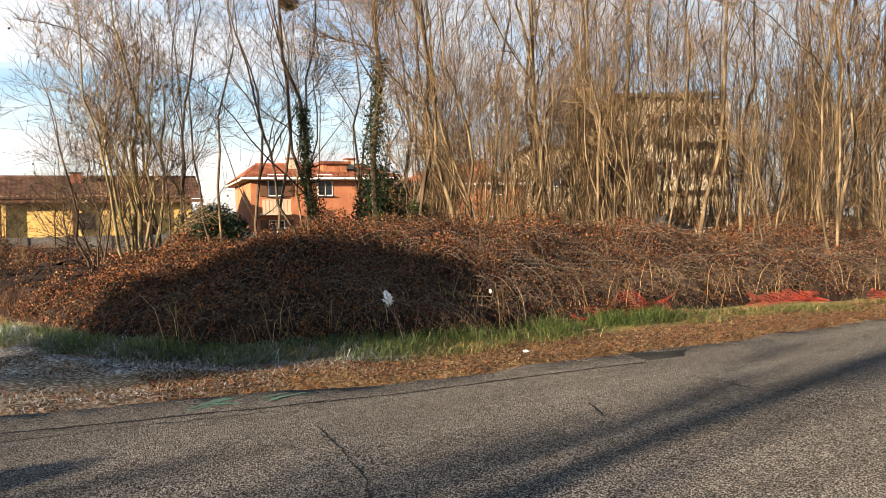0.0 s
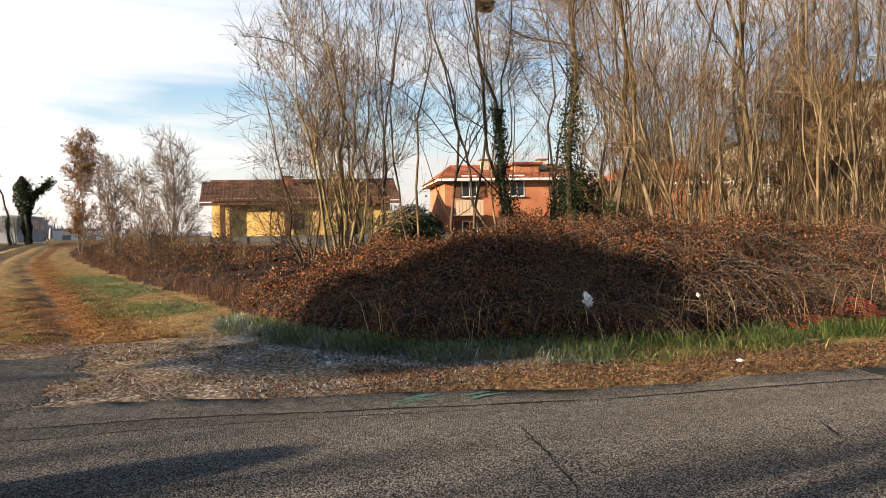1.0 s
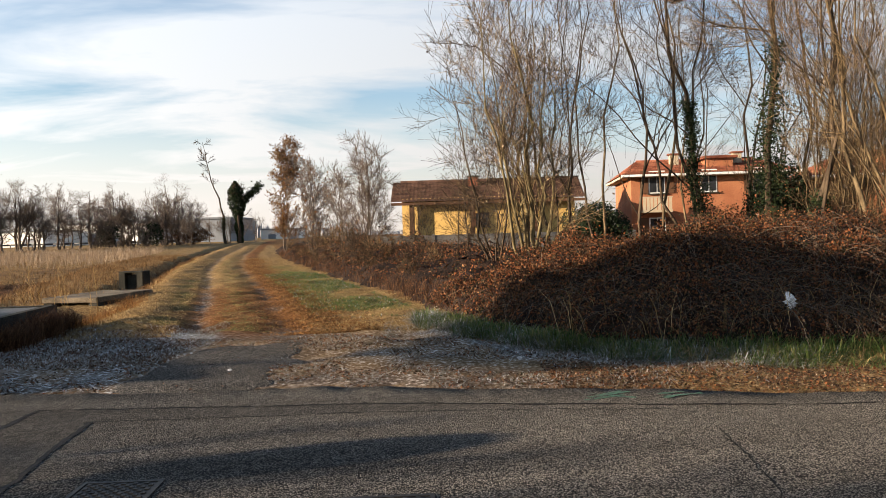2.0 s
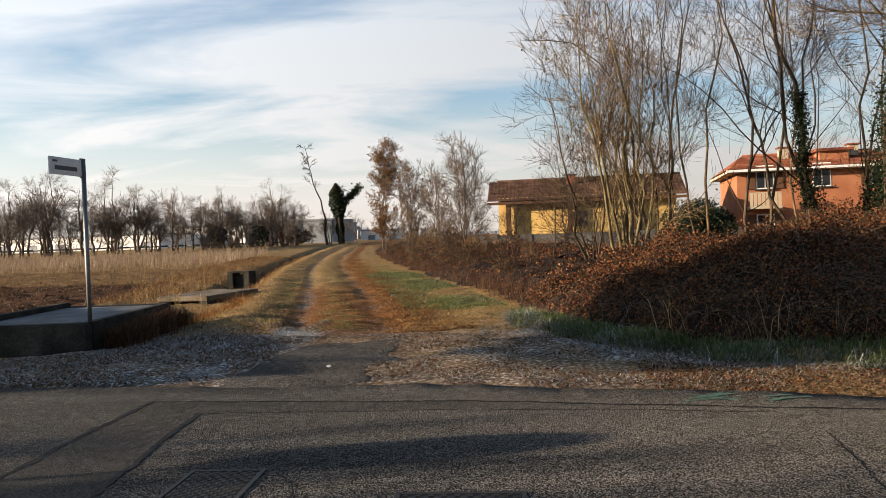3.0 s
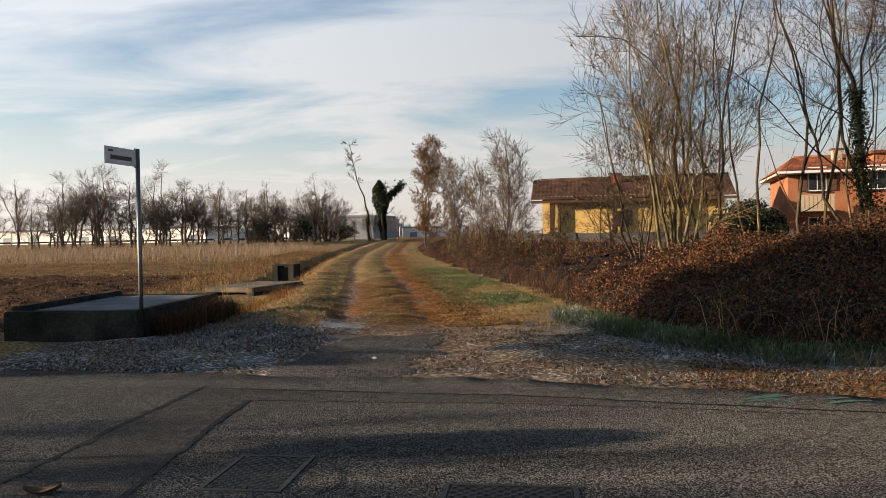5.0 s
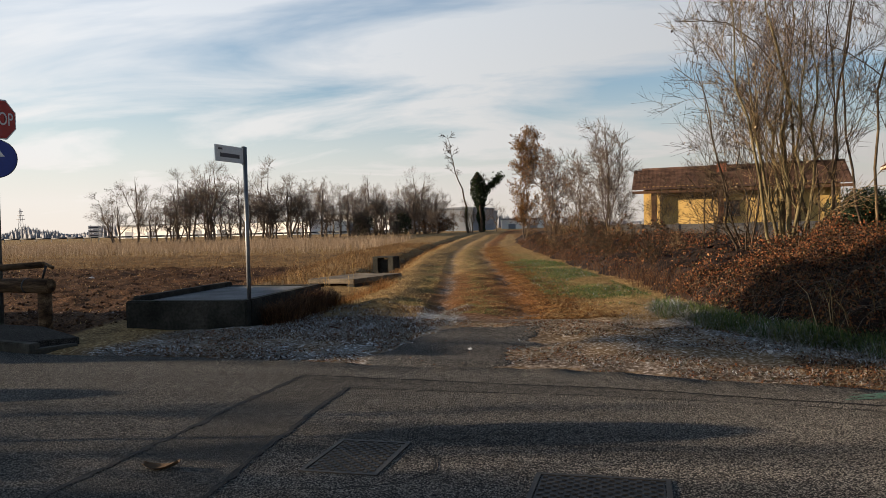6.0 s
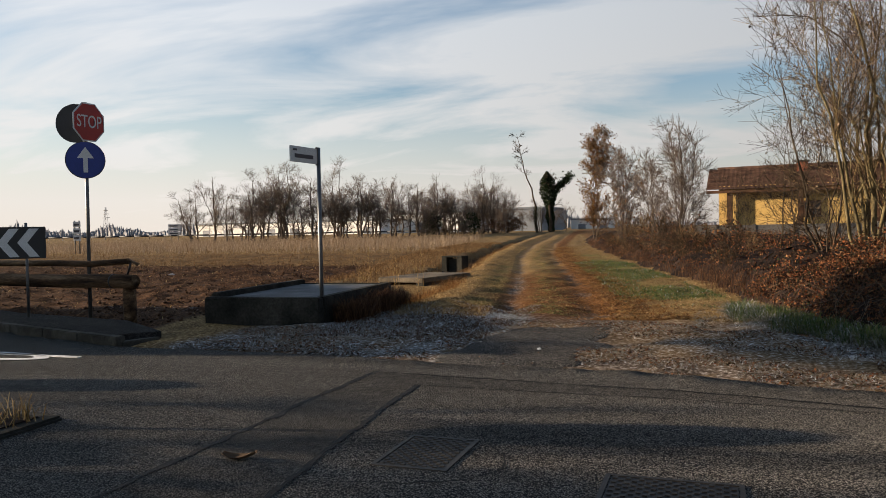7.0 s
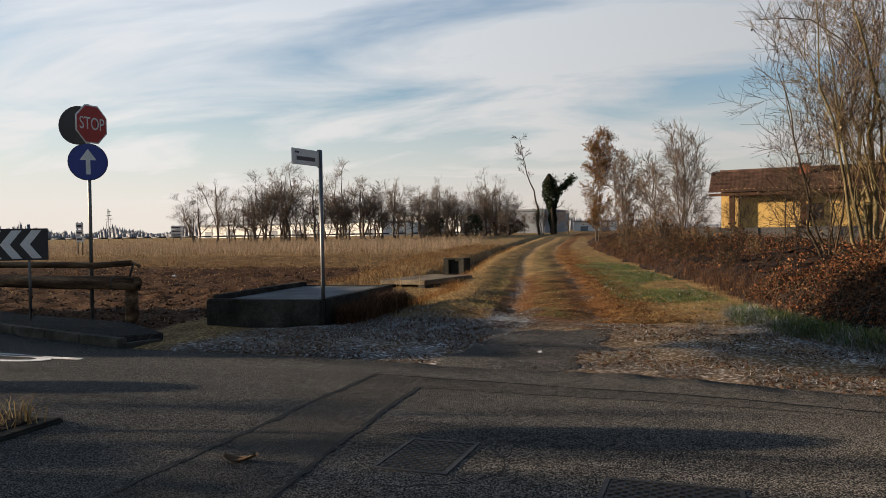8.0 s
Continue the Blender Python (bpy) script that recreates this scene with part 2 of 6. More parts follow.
M_SIGNRED = plain("sign_red", (0.36, 0.020, 0.016), 0.45)
M_SIGNBLUE = plain("sign_blue", (0.008, 0.03, 0.22), 0.45)
M_WHITE = plain("sign_white", (0.62, 0.62, 0.60), 0.5)
M_BLACK = plain("sign_black", (0.012, 0.012, 0.013), 0.5)
M_LETTER = plain("lettering_dark", (0.05, 0.05, 0.06), 0.5)
M_LOG = mat("weathered_timber", [(0.022, 0.012, 0.007), (0.085, 0.050, 0.026), (0.19, 0.125, 0.072)], 3, 30, 0.85, 0.9, 0.02, 0.6, stretch=(0.3, 3, 3))
M_BARK_PALE = mat("pale_bark", [(0.026, 0.018, 0.010), (0.080, 0.056, 0.031), (0.17, 0.125, 0.072)], 2.5, 30, 0.9, 0.6, 0.01, 0.35, stretch=(3, 3, 0.6))
M_BARK_GREEN = mat("lichen_bark", [(0.05, 0.039, 0.021), (0.12, 0.092, 0.046), (0.18, 0.145, 0.075)], 2.5, 30, 0.9, 0.6, 0.01, 0.35, stretch=(3, 3, 0.6))
M_BARK_DARK = mat("dark_bark", [(0.018, 0.013, 0.009), (0.052, 0.037, 0.024), (0.10, 0.073, 0.048)], 2.5, 30, 0.9, 0.6, 0.01, 0.35, stretch=(3, 3, 0.6))
M_BARK_FAR = mat("grey_bark", [(0.055, 0.042, 0.033), (0.12, 0.094, 0.075)], 1.5, 12, 0.95, 0.3, 0.01, 0.3)
M_TWIG = mat("twig_bark", [(0.022, 0.014, 0.009), (0.090, 0.060, 0.032), (0.25, 0.172, 0.088)], 2, 20, 0.9, 0.0, island=True)
M_TWIG_DARK = mat("dark_twig", [(0.016, 0.011, 0.008), (0.042, 0.029, 0.019), (0.085, 0.060, 0.038)], 2, 20, 0.9, 0.0, island=True)
M_TWIG_FAR = mat("far_twig", [(0.07, 0.052, 0.042), (0.15, 0.115, 0.09)], 2, 20, 0.95, 0.0, island=True)
M_IVY = mat("ivy_leaf", [(0.005, 0.010, 0.004), (0.013, 0.023, 0.008), (0.034, 0.048, 0.017)], 2, 20, 0.7, 0.0, island=True, translucent=0.15)
M_EVERGREEN = mat("evergreen_leaf", [(0.005, 0.010, 0.004), (0.012, 0.022, 0.008), (0.022, 0.034, 0.012)], 2, 20, 0.7, 0.0, island=True)
M_DEADLEAF = mat("clinging_dead_leaf", [(0.07, 0.030, 0.011), (0.16, 0.072, 0.022), (0.24, 0.125, 0.045)], 2, 20, 0.85, 0.0, island=True, translucent=0.3)
M_BRAMBLE = mat("bramble_leaf", [(0.009, 0.005, 0.004), (0.034, 0.014, 0.008), (0.12, 0.046, 0.020), (0.19, 0.060, 0.020), (0.24, 0.125, 0.055), (0.014, 0.008, 0.006), (0.026, 0.030, 0.012), (0.080, 0.034, 0.016)], 2, 20, 0.75, 0.0, island=True, translucent=0.25)
M_CANE = mat("dry_cane", [(0.015, 0.009, 0.006), (0.042, 0.025, 0.016), (0.075, 0.048, 0.030), (0.17, 0.125, 0.08)], 2, 20, 0.85, 0.0, island=True)
M_GREYCANE = mat("grey_cane", [(0.016, 0.012, 0.009), (0.055, 0.041, 0.030), (0.21, 0.165, 0.125), (0.030, 0.021, 0.016)], 2, 20, 0.85, 0.0, island=True)
# near-black brown: painted shade inside the brambles, also used for the island's soil
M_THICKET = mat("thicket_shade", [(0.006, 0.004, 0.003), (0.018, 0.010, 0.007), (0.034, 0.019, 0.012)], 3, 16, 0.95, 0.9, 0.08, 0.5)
M_STRAW = mat("dry_grass", [(0.10, 0.060, 0.022), (0.30, 0.195, 0.076), (0.56, 0.41, 0.20)], 2, 20, 0.85, 0.0, island=True, translucent=0.3)
M_STUBBLE = mat("field_stubble", [(0.07, 0.036, 0.015), (0.16, 0.09, 0.038), (0.29, 0.18, 0.082)], 2, 20, 0.9, 0.0, island=True, translucent=0.2)
M_GRASS = mat("green_grass", [(0.022, 0.052, 0.014), (0.056, 0.105, 0.026), (0.115, 0.16, 0.044), (0.24, 0.21, 0.085)], 2, 20, 0.7, 0.0, island=True, translucent=0.3)
M_FROSTED = mat("frosted_grass", [(0.030, 0.042, 0.022), (0.075, 0.060, 0.036), (0.60, 0.62, 0.62), (0.10, 0.066, 0.036), (0.27, 0.28, 0.25), (0.05, 0.055, 0.035)], 2, 20, 0.8, 0.0, island=True)
M_FROSTLONG = mat("frost_stiffened_grass", [(0.09, 0.11, 0.075), (0.36, 0.39, 0.38), (0.68, 0.71, 0.73), (0.17, 0.16, 0.11), (0.50, 0.53, 0.54)], 2, 20, 0.8, 0.0, island=True)
M_REED = mat("bleached_reed", [(0.15, 0.10, 0.062), (0.27, 0.195, 0.13), (0.40, 0.31, 0.22)], 2, 20, 0.9, 0.0, island=True, translucent=0.2)
M_WEED = mat("brown_weed", [(0.030, 0.014, 0.008), (0.075, 0.036, 0.018), (0.16, 0.088, 0.044)], 2, 20, 0.9, 0.0, island=True, translucent=0.2)
M_ORANGE_GRASS = mat("rusty_grass", [(0.075, 0.032, 0.011), (0.19, 0.088, 0.027), (0.32, 0.175, 0.066)], 2, 20, 0.85, 0.0, island=True, translucent=0.3)
M_LITTERLEAF = mat("fallen_leaf", [(0.040, 0.023, 0.013), (0.12, 0.076, 0.044), (0.34, 0.26, 0.17)], 2, 20, 0.85, 0.0, island=True)
M_SOIL = mat("turned_soil", [(0.016, 0.008, 0.005), (0.052, 0.025, 0.013), (0.11, 0.060, 0.032)], 2, 20, 0.95, 0.0, island=True)
M_NET = plain("orange_plastic_net", (0.27, 0.023, 0.008), 0.6)
M_BAG = mat("white_plastic", [(0.42, 0.42, 0.42), (0.60, 0.60, 0.60)], 10, 60, 0.5, 0.2)
M_TARP = mat("black_sheet", [(0.006, 0.006, 0.007), (0.016, 0.016, 0.017)], 4, 20, 0.6, 0.5)
M_YELLOW = mat("yellow_render", [(0.48, 0.31, 0.10), (0.58, 0.39, 0.15)], 0.8, 12, 0.9, 0.2, 0.01, 0.12)
M_SALMON = mat("orange_brick_render", [(0.23, 0.085, 0.042), (0.31, 0.13, 0.066)], 0.9, 14, 0.9, 0.3, 0.01, 0.15)
M_CREAM = mat("cream_render", [(0.32, 0.265, 0.185), (0.41, 0.35, 0.26)], 0.6, 10, 0.9, 0.2, 0.01, 0.1)
M_TILE_DARK = mat("weathered_roof_tile", [(0.022, 0.012, 0.009), (0.05, 0.027, 0.019), (0.08, 0.045, 0.032)], 1.5, 10, 0.9, 0.3, 0.01, 0.35)
M_TILE_RED = mat("terracotta_roof_tile", [(0.085, 0.026, 0.015), (0.16, 0.054, 0.030), (0.23, 0.092, 0.054)], 1.5, 10, 0.9, 0.3, 0.01, 0.3)
M_GLASS_DARK = plain("dark_window_glass", (0.02, 0.022, 0.026), 0.12)
M_SHUTTER = plain("brown_shutter", (0.09, 0.045, 0.025), 0.7)
M_GREYWALL = mat("grey_boundary_wall", [(0.10, 0.092, 0.084), (0.16, 0.15, 0.138)], 1.2, 14, 0.9, 0.3)
M_WAREHOUSE = mat("pale_cladding", [(0.68, 0.66, 0.62), (0.76, 0.74, 0.70)], 0.3, 4, 0.7, 0.0, 0.01, 0.1)
M_GREYCLAD = mat("grey_cladding", [(0.13, 0.145, 0.165), (0.19, 0.20, 0.22)], 0.3, 4, 0.6, 0.0, 0.01, 0.1)
# pale blue-grey with the haze of distance mixed into the base colour
M_HAZE_GREY = mat("haze_tinted_grey", [(0.20, 0.205, 0.225), (0.28, 0.28, 0.295)], 0.03, 0.2, 1.0, 0.0, 0.01, 0.2)


# ---- mesh helpers ----
def mesh_np(name, verts, faces, material, smooth=False):
    """A mesh from arrays; faces is a list of (k, n) index arrays."""
    me = bpy.data.meshes.new(name)
    verts = np.asarray(verts, np.float32).reshape(-1, 3)
    faces = [np.asarray(f, np.int32) for f in faces if len(f)]
    me.vertices.add(len(verts))
    me.vertices.foreach_set("co", verts.ravel())
    loops = np.concatenate([f.ravel() for f in faces])
    sizes = np.concatenate([np.full(len(f), f.shape[1], np.int32) for f in faces])
    me.loops.add(len(loops))
    me.loops.foreach_set("vertex_index", loops)
    me.polygons.add(len(sizes))
    me.polygons.foreach_set("loop_start", np.concatenate([[0], np.cumsum(sizes)[:-1]]).astype(np.int32))
    if smooth:
        me.polygons.foreach_set("use_smooth", np.ones(len(sizes), bool))
    me.update(calc_edges=True)
    me.validate()
    me.materials.append(material)
    return me


def mesh_bm(name, bm, material, bevel=0.0, smooth=False):
    if bevel:
        bmesh.ops.bevel(bm, geom=list(bm.edges), offset=bevel, segments=2, affect="EDGES", clamp_overlap=True)
    me = bpy.data.meshes.new(name)
    bm.to_mesh(me)
    bm.free()
    me.materials.append(material)
    if smooth:
        for p in me.polygons:
            p.use_smooth = True
    return me


def thing(name, label, category, at=(0, 0, 0), turn=0.0, group="", kind=""):
    ob = new(name)
    ob.empty_display_size = 0.2
    ob.location, ob.rotation_euler = at, (0, 0, radians(turn))
    return tagged(ob, label, category, group, kind)


def part(name, me, parent, label="", at=None, kind=""):
    ob = new(name, me)
    ob.parent = parent
    if at is not None:
        ob.location = at
    return tagged(ob, label, kind=kind)


def solo(name, me, label, category, kind="", group=""):
    return tagged(new(name, me), label, category, group, kind)


def bm_box(bm, lo, hi):
    got = bmesh.ops.create_cube(bm, size=1)["verts"]
    for v in got:
        v.co = [lo[i] if v.co[i] < 0 else hi[i] for i in range(3)]
    return got


def box(name, lo, hi, material, bevel=0.0):
    bm = bmesh.new()
    bm_box(bm, lo, hi)
    return mesh_bm(name, bm, material, bevel)


def prism(name, outline, z0, z1, material, bevel=0.0):
    """An upright prism over a polygon."""
    bm = bmesh.new()
    low = [bm.verts.new((x, y, z0)) for x, y in outline]
    top = [bm.verts.new((x, y, z1)) for x, y in outline]
    bm.faces.new(top)
    bm.faces.new(low[::-1])
    for i in range(len(low)):
        j = (i + 1) % len(low)
        bm.faces.new((low[i], low[j], top[j], top[i]))
    bmesh.ops.recalc_face_normals(bm, faces=list(bm.faces))
    return mesh_bm(name, bm, material, bevel)


def rod(name, p, q, r0, r1, material, sides=10, wobble=0.0):
    p, q = np.array(p, float), np.array(q, float)
    n = 2 if not wobble else 8
    pts = p + (q - p) * np.linspace(0, 1, n)[:, None]
    if wobble:
        pts[1:-1] += np.random.normal(0, wobble, (n - 2, 3))
    v, f = tubes(pts[None], np.linspace(r0, r1, n)[None], sides)
    caps = [np.arange(sides)[::-1][None], np.arange(sides)[None] + (n - 1) * sides]
    return mesh_np(name, v, [f, *caps], material)


def tubes(pts, radii, sides=3):
    """Tubes along many lines of equally many points: (k, n, 3) and (k, n)."""
    k, n, _ = pts.shape
    tan = np.gradient(pts, axis=1)
    tan /= np.linalg.norm(tan, axis=2, keepdims=True) + 1e-9
    ref = np.where(np.abs(tan[:, :1, 2:]) > 0.8, np.array([1.0, 0, 0]), np.array([0, 0, 1.0]))
    a = np.cross(tan, ref)
    a /= np.linalg.norm(a, axis=2, keepdims=True) + 1e-9
    b = np.cross(tan, a)
    th = np.arange(sides) * 2 * np.pi / sides
    ring = a[:, :, None] * np.cos(th)[:, None] + b[:, :, None] * np.sin(th)[:, None]
    v = pts[:, :, None] + ring * radii[:, :, None, None]
    base = (np.arange(k) * n * sides)[:, None, None] + (np.arange(n - 1) * sides)[:, None]
    i = np.arange(sides)
    j = (i + 1) % sides
    f = np.stack([base + i, base + j, base + j + sides, base + i + sides], -1)
    return v.reshape(-1, 3), f.reshape(-1, 4)


def join(parts_vf):
    vs, fs, off = [], [], 0
    for v, f in parts_vf:
        vs.append(v)
        fs.append(f + off)
        off += len(v)
    return np.concatenate(vs), fs


def vnoise(x, y, seed=0):
    """Smooth value noise on the plane, 0 to 1."""
    x, y = np.asarray(x, float), np.asarray(y, float)
    xi, yi = np.floor(x), np.floor(y)
    fx, fy = x - xi, y - yi
    fx, fy = fx * fx * (3 - 2 * fx), fy * fy * (3 - 2 * fy)

    def h(a, b):
        s = np.sin(a * 127.1 + b * 311.7 + seed * 74.7) * 43758.5453
        return s - np.floor(s)

    return (h(xi, yi) * (1 - fx) + h(xi + 1, yi) * fx) * (1 - fy) + (h(xi, yi + 1) * (1 - fx) + h(xi + 1, yi + 1) * fx) * fy


def step(a, b, x):
    t = np.clip((np.asarray(x, float) - a) / (b - a), 0, 1)
    return t * t * (3 - 2 * t)


# ---- the plan ----
def road_edge(x):
    x = np.asarray(x, float)
    return np.interp(x, [-60, -30, -11, -9, -7.4, -5.7, -1.2, 0.4, 2.0, 3.6, 8, 60], [27, 15.5, 9.35, 8.7, 8.35, 8.33, 8.12, 7.8, 7.45, 6.95, 6.8, 6.9]) + (vnoise(x * 1.3, 0 * x, 4) - 0.5) * 0.22 + (vnoise(x * 5, 0 * x, 5) - 0.5) * 0.1


def track_mid(y):
    return np.interp(y, [8, 11.6, 19, 28, 36, 42, 62, 75, 120, 170], [-2.1, -2.4, -3.95, -6.05, -7.95, -9.25, -13.0, -14.8, -21.5, -28])


def hedge_line(y):
    """The hedge's side along the track."""
    return np.interp(y, [7.5, 8.7, 11.1, 14.2, 22, 33, 50, 100, 160], [3.9, 2.5, 1.3, 0.63, -1.06, -3.76, -7.5, -17.2, -28])


def bramble_front(x):
    return np.interp(x, [-30, 0.6, 1.27, 2.3, 3.66, 5.33, 7.5, 11, 14, 40], [14, 13.0, 11.2, 9.9, 9.15, 8.75, 9.0, 8.9, 8.1, 7.9])


def field_side(y):
    return np.interp(y, [9, 11.8, 16.7, 21.4, 27, 47, 61, 120], [-7.9, -8.2, -9.5, -10.3, -12.0, -17.2, -19.5, -30])


def bramble_height(x, y):
    inside = np.minimum(y - bramble_front(x), (x - hedge_line(y)) * 0.96)
    inside = inside + (vnoise(x * 1.1, y * 1.1, 7) - 0.5) * 0.7
    near = np.interp(x, [0, 2.5, 3.6, 7, 9, 16, 30], [1.10, 1.26, 1.42, 1.42, 1.26, 1.22, 1.25])
    h = near + (0.86 - near) * step(15.5, 20, y)
    back = np.where(y < 17, y - bramble_front(x) - 5.5, x - hedge_line(y) - 6)
    h = h * (1 - 0.6 * step(0, 3, back))
    lump = 0.64 + 0.58 * vnoise(x * 0.7, y * 0.7, 8) + 0.38 * (vnoise(x * 2.1, y * 2.1, 9) - 0.4)
    return h * lump * (0.45 * step(-0.1, 1.2, inside) + 0.55 * step(0.4, 3.6, inside))


def ground_z(x, y):
    x, y = np.asarray(x, float), np.asarray(y, float)
    d = y - road_edge(x)
    z = -0.05 + 0.06 * step(-0.02, 0.35, d) + 0.04 * step(0.3, 3, d) + (vnoise(x * 1.7, y * 1.7, 1) - 0.5) * 0.06 * step(0.2, 1, d) + (vnoise(x * 3.6, y * 3.6, 6) - 0.5) * 0.07 * step(2.5, 5, d)
    u = x - track_mid(y)
    on = step(11, 14, y)
    z = z - on * (0.02 + 0.06 * vnoise(x * 0.8, y * 0.5, 15)) * np.exp(-(((np.abs(u) - 0.75) / 0.24) ** 2)) + on * 0.015 * np.exp(-((u / 0.35) ** 2))
    z = z + on * (0.10 * np.exp(-(((u + 1.9) / 0.5) ** 2)) - step(21, 25, y) * (0.30 + 0.30 * vnoise(y * 0.7, 0 * y, 16)) * (1 - 0.5 * step(40, 75, y)) * np.exp(-(((u + 3.3 + 0.5 * (vnoise(y * 0.4, 0 * y, 14) - 0.5)) / 0.65) ** 4)))
    z = z - 0.55 * np.exp(-(((x + 6.75) / 0.75) ** 4) - (((y - 15.9) / 1.9) ** 4))
    f = step(0.0, 1.2, field_side(y) - x) * step(0.5, 1.5, d)
    clod = (vnoise(x * 1.9, y * 1.9, 2) - 0.4) * 0.05 + (vnoise(x * 5.0, y * 5.0, 3) - 0.5) * 0.11 + 0.025 * np.sin((y - 0.12 * x) * 6.0)
    z = z + f * clod * (1 - 0.75 * step(27, 32, y)) - 0.05 * f
    return z + 0.55 * step(45, 115, y)


def ground():
    """One sheet, fine by the road and track, that reaches the horizon."""
    xs = np.concatenate([-np.geomspace(2500, 60, 16)[:-1], np.linspace(-60, -32, 26)[:-1], np.linspace(-32, -12, 115)[:-1], np.linspace(-12, 4, 105)[:-1], np.linspace(4, 24, 46)[:-1], np.linspace(24, 60, 20)[:-1], np.geomspace(60, 2500, 16)])
    ys = np.concatenate([-np.geomspace(2500, 20, 14)[:-1], np.linspace(-20, 6, 12)[:-1], np.linspace(6, 20, 110)[:-1], np.linspace(20, 36, 95)[:-1], np.linspace(36, 90, 90)[:-1], np.linspace(90, 180, 30)[:-1], np.geomspace(180, 4500, 18)])
    X, Y = np.meshgrid(xs, ys)
    Z = ground_z(X, Y)
    nx, ny = len(xs), len(ys)
    i = (np.arange(ny - 1)[:, None] * nx + np.arange(nx - 1)).ravel()
    me = mesh_np("ground", np.stack([X, Y, Z], -1).reshape(-1, 3), [np.stack([i, i + 1, i + nx + 1, i + nx], -1)], M_GROUND, True)
    x, y = X.ravel(), Y.ravel()
    d, u = y - road_edge(x), x - track_mid(y)
    n1, n2 = vnoise(x * 0.7, y * 0.7, 11), vnoise(x * 2, y * 2, 12)
    hd = x - hedge_line(y)
    bf = y - bramble_front(x)
    field = step(0.0, 0.8, field_side(y) - x) * step(0.3, 1, d)
    green = np.exp(-(((hd + 0.9) / 1.0) ** 2)) * step(13.5, 16, y) * (0.25 + 0.95 * n1 * n2) * (1 - step(34, 55, y))
    green += np.exp(-(((bf + 0.5) / 0.5) ** 2)) * step(1.5, 2.5, x) * (0.28 + 1.0 * n1 * n2)
    green += 0.45 * np.exp(-((u / 0.35) ** 2)) * step(13, 16, y) * n2
    green += 0.55 * np.exp(-(((u + 1.3) / 0.5) ** 2)) * step(11.5, 13, y) * n1 * (1 - step(25, 40, y))
    green *= 1 - field
    plough = field * (1 - step(27.5, 30.5, y + 2 * (n1 - 0.5)) * (0.35 + 0.4 * n2))
    plough = plough * (1 - step(44, 50, y))
    plough += 0.75 * np.exp(-(((u + 3.3) / 0.5) ** 4)) * step(22, 24, y) * (1 - step(70, 90, y))
    plough += 0.9 * np.exp(-(((x + 6.75) / 0.8) ** 4) - (((y - 15.9) / 2.0) ** 4))
    mouth = step(0, 0.15, d) * (1 - step(3.5, 5.5, d)) * step(-7.4, -6.6, x) * (1 - step(1.0, 3.0, x))
    frost = mouth * (0.30 + 0.45 * n2 * n1) * (0.75 + 0.4 * step(-1.5, -4, x))
    frost += 0.42 * step(10, 11, y) * (1 - step(12.6, 13.8, y - 0.1 * x)) * step(-5.8, -5, x) * (1 - step(-3.4, -2.6, x)) * (0.7 + 0.5 * n1)
    frost += 0.5 * np.exp(-(((bf + 0.9) / 0.7) ** 2)) * step(-0.3, 0.8, x) * (1 - step(3.0, 4.5, x))
    frost += 0.35 * np.exp(-(((u + 0.75) / 0.25) ** 2)) * step(12, 14, y) * (1 - step(40, 70, y))
    frost += 0.4 * field * np.exp(-(((y - 12.8) / 2.2) ** 2)) * n2 * step(-13, -11, x)
    gravel = mouth * (0.62 - 0.25 * n1) + np.exp(-(((np.abs(u) - 0.75) / 0.26) ** 2)) * step(10, 13, y) * (0.10 + 0.60 * n2 * (0.5 + n1))
    gravel += 0.25 * step(0.0, 0.1, d) * (1 - step(0.3, 0.7, d))
    leaf = np.exp(-(((u - 1.35) / 0.55) ** 2)) * step(12.5, 16, y) * 1.0 + 0.2 * step(0.1, 0.4, d) * (1 - step(0.8, 1.4, d)) * step(1.5, 3, x)
    leaf += 0.6 * step(0.3, 1.0, hd) * step(13, 15, y) + 0.80 * step(10.8, 12.2, y) * (1 - step(19, 30, y)) * np.exp(-((u / 1.5) ** 4))
    one = np.ones_like(x)
    for name, chans in (("cover", (green, frost, plough)), ("wear", (gravel, leaf, 0 * one))):
        att = me.color_attributes.new(name, "FLOAT_COLOR", "POINT")
        att.data.foreach_set("color", np.clip(np.stack([*chans, one], -1), 0, 1).astype(np.float32).ravel())
    solo("ground", me, "winter field, track and verge of soil, straw and frost", "ground", "structure")


ground()


def road():
    xs = np.concatenate([np.linspace(-60, -12, 30)[:-1], np.linspace(-12, 16, 280)[:-1], np.linspace(16, 60, 30)])
    edge = road_edge(xs)
    rows = [edge + 0.02, edge - 0.03, edge - 0.5, edge - 2.5, np.full_like(xs, 1.0), np.full_like(xs, -3.0), np.full_like(xs, -9.0)]
    zs = [-0.06, 0.0, 0.004, 0.01, 0.02, 0.02, 0.0]
    v = np.stack([np.stack([xs, r, np.full_like(xs, z)], -1) for r, z in zip(rows, zs)]).reshape(-1, 3)
    n = len(xs)
    i = (np.arange(len(rows) - 1)[:, None] * n + np.arange(n - 1)).ravel()
    me = mesh_np("road", v, [np.stack([i, i + n, i + n + 1, i + 1], -1)], M_ROAD)
    return solo("road", me, "worn grey asphalt road with patched seams", "road", "structure")


ROAD = road()


def road_top(x, y):
    e = road_edge(x)
    return np.interp(e - y, [0.03, 0.5, 2.5, 6], [0.0, 0.004, 0.01, 0.02])


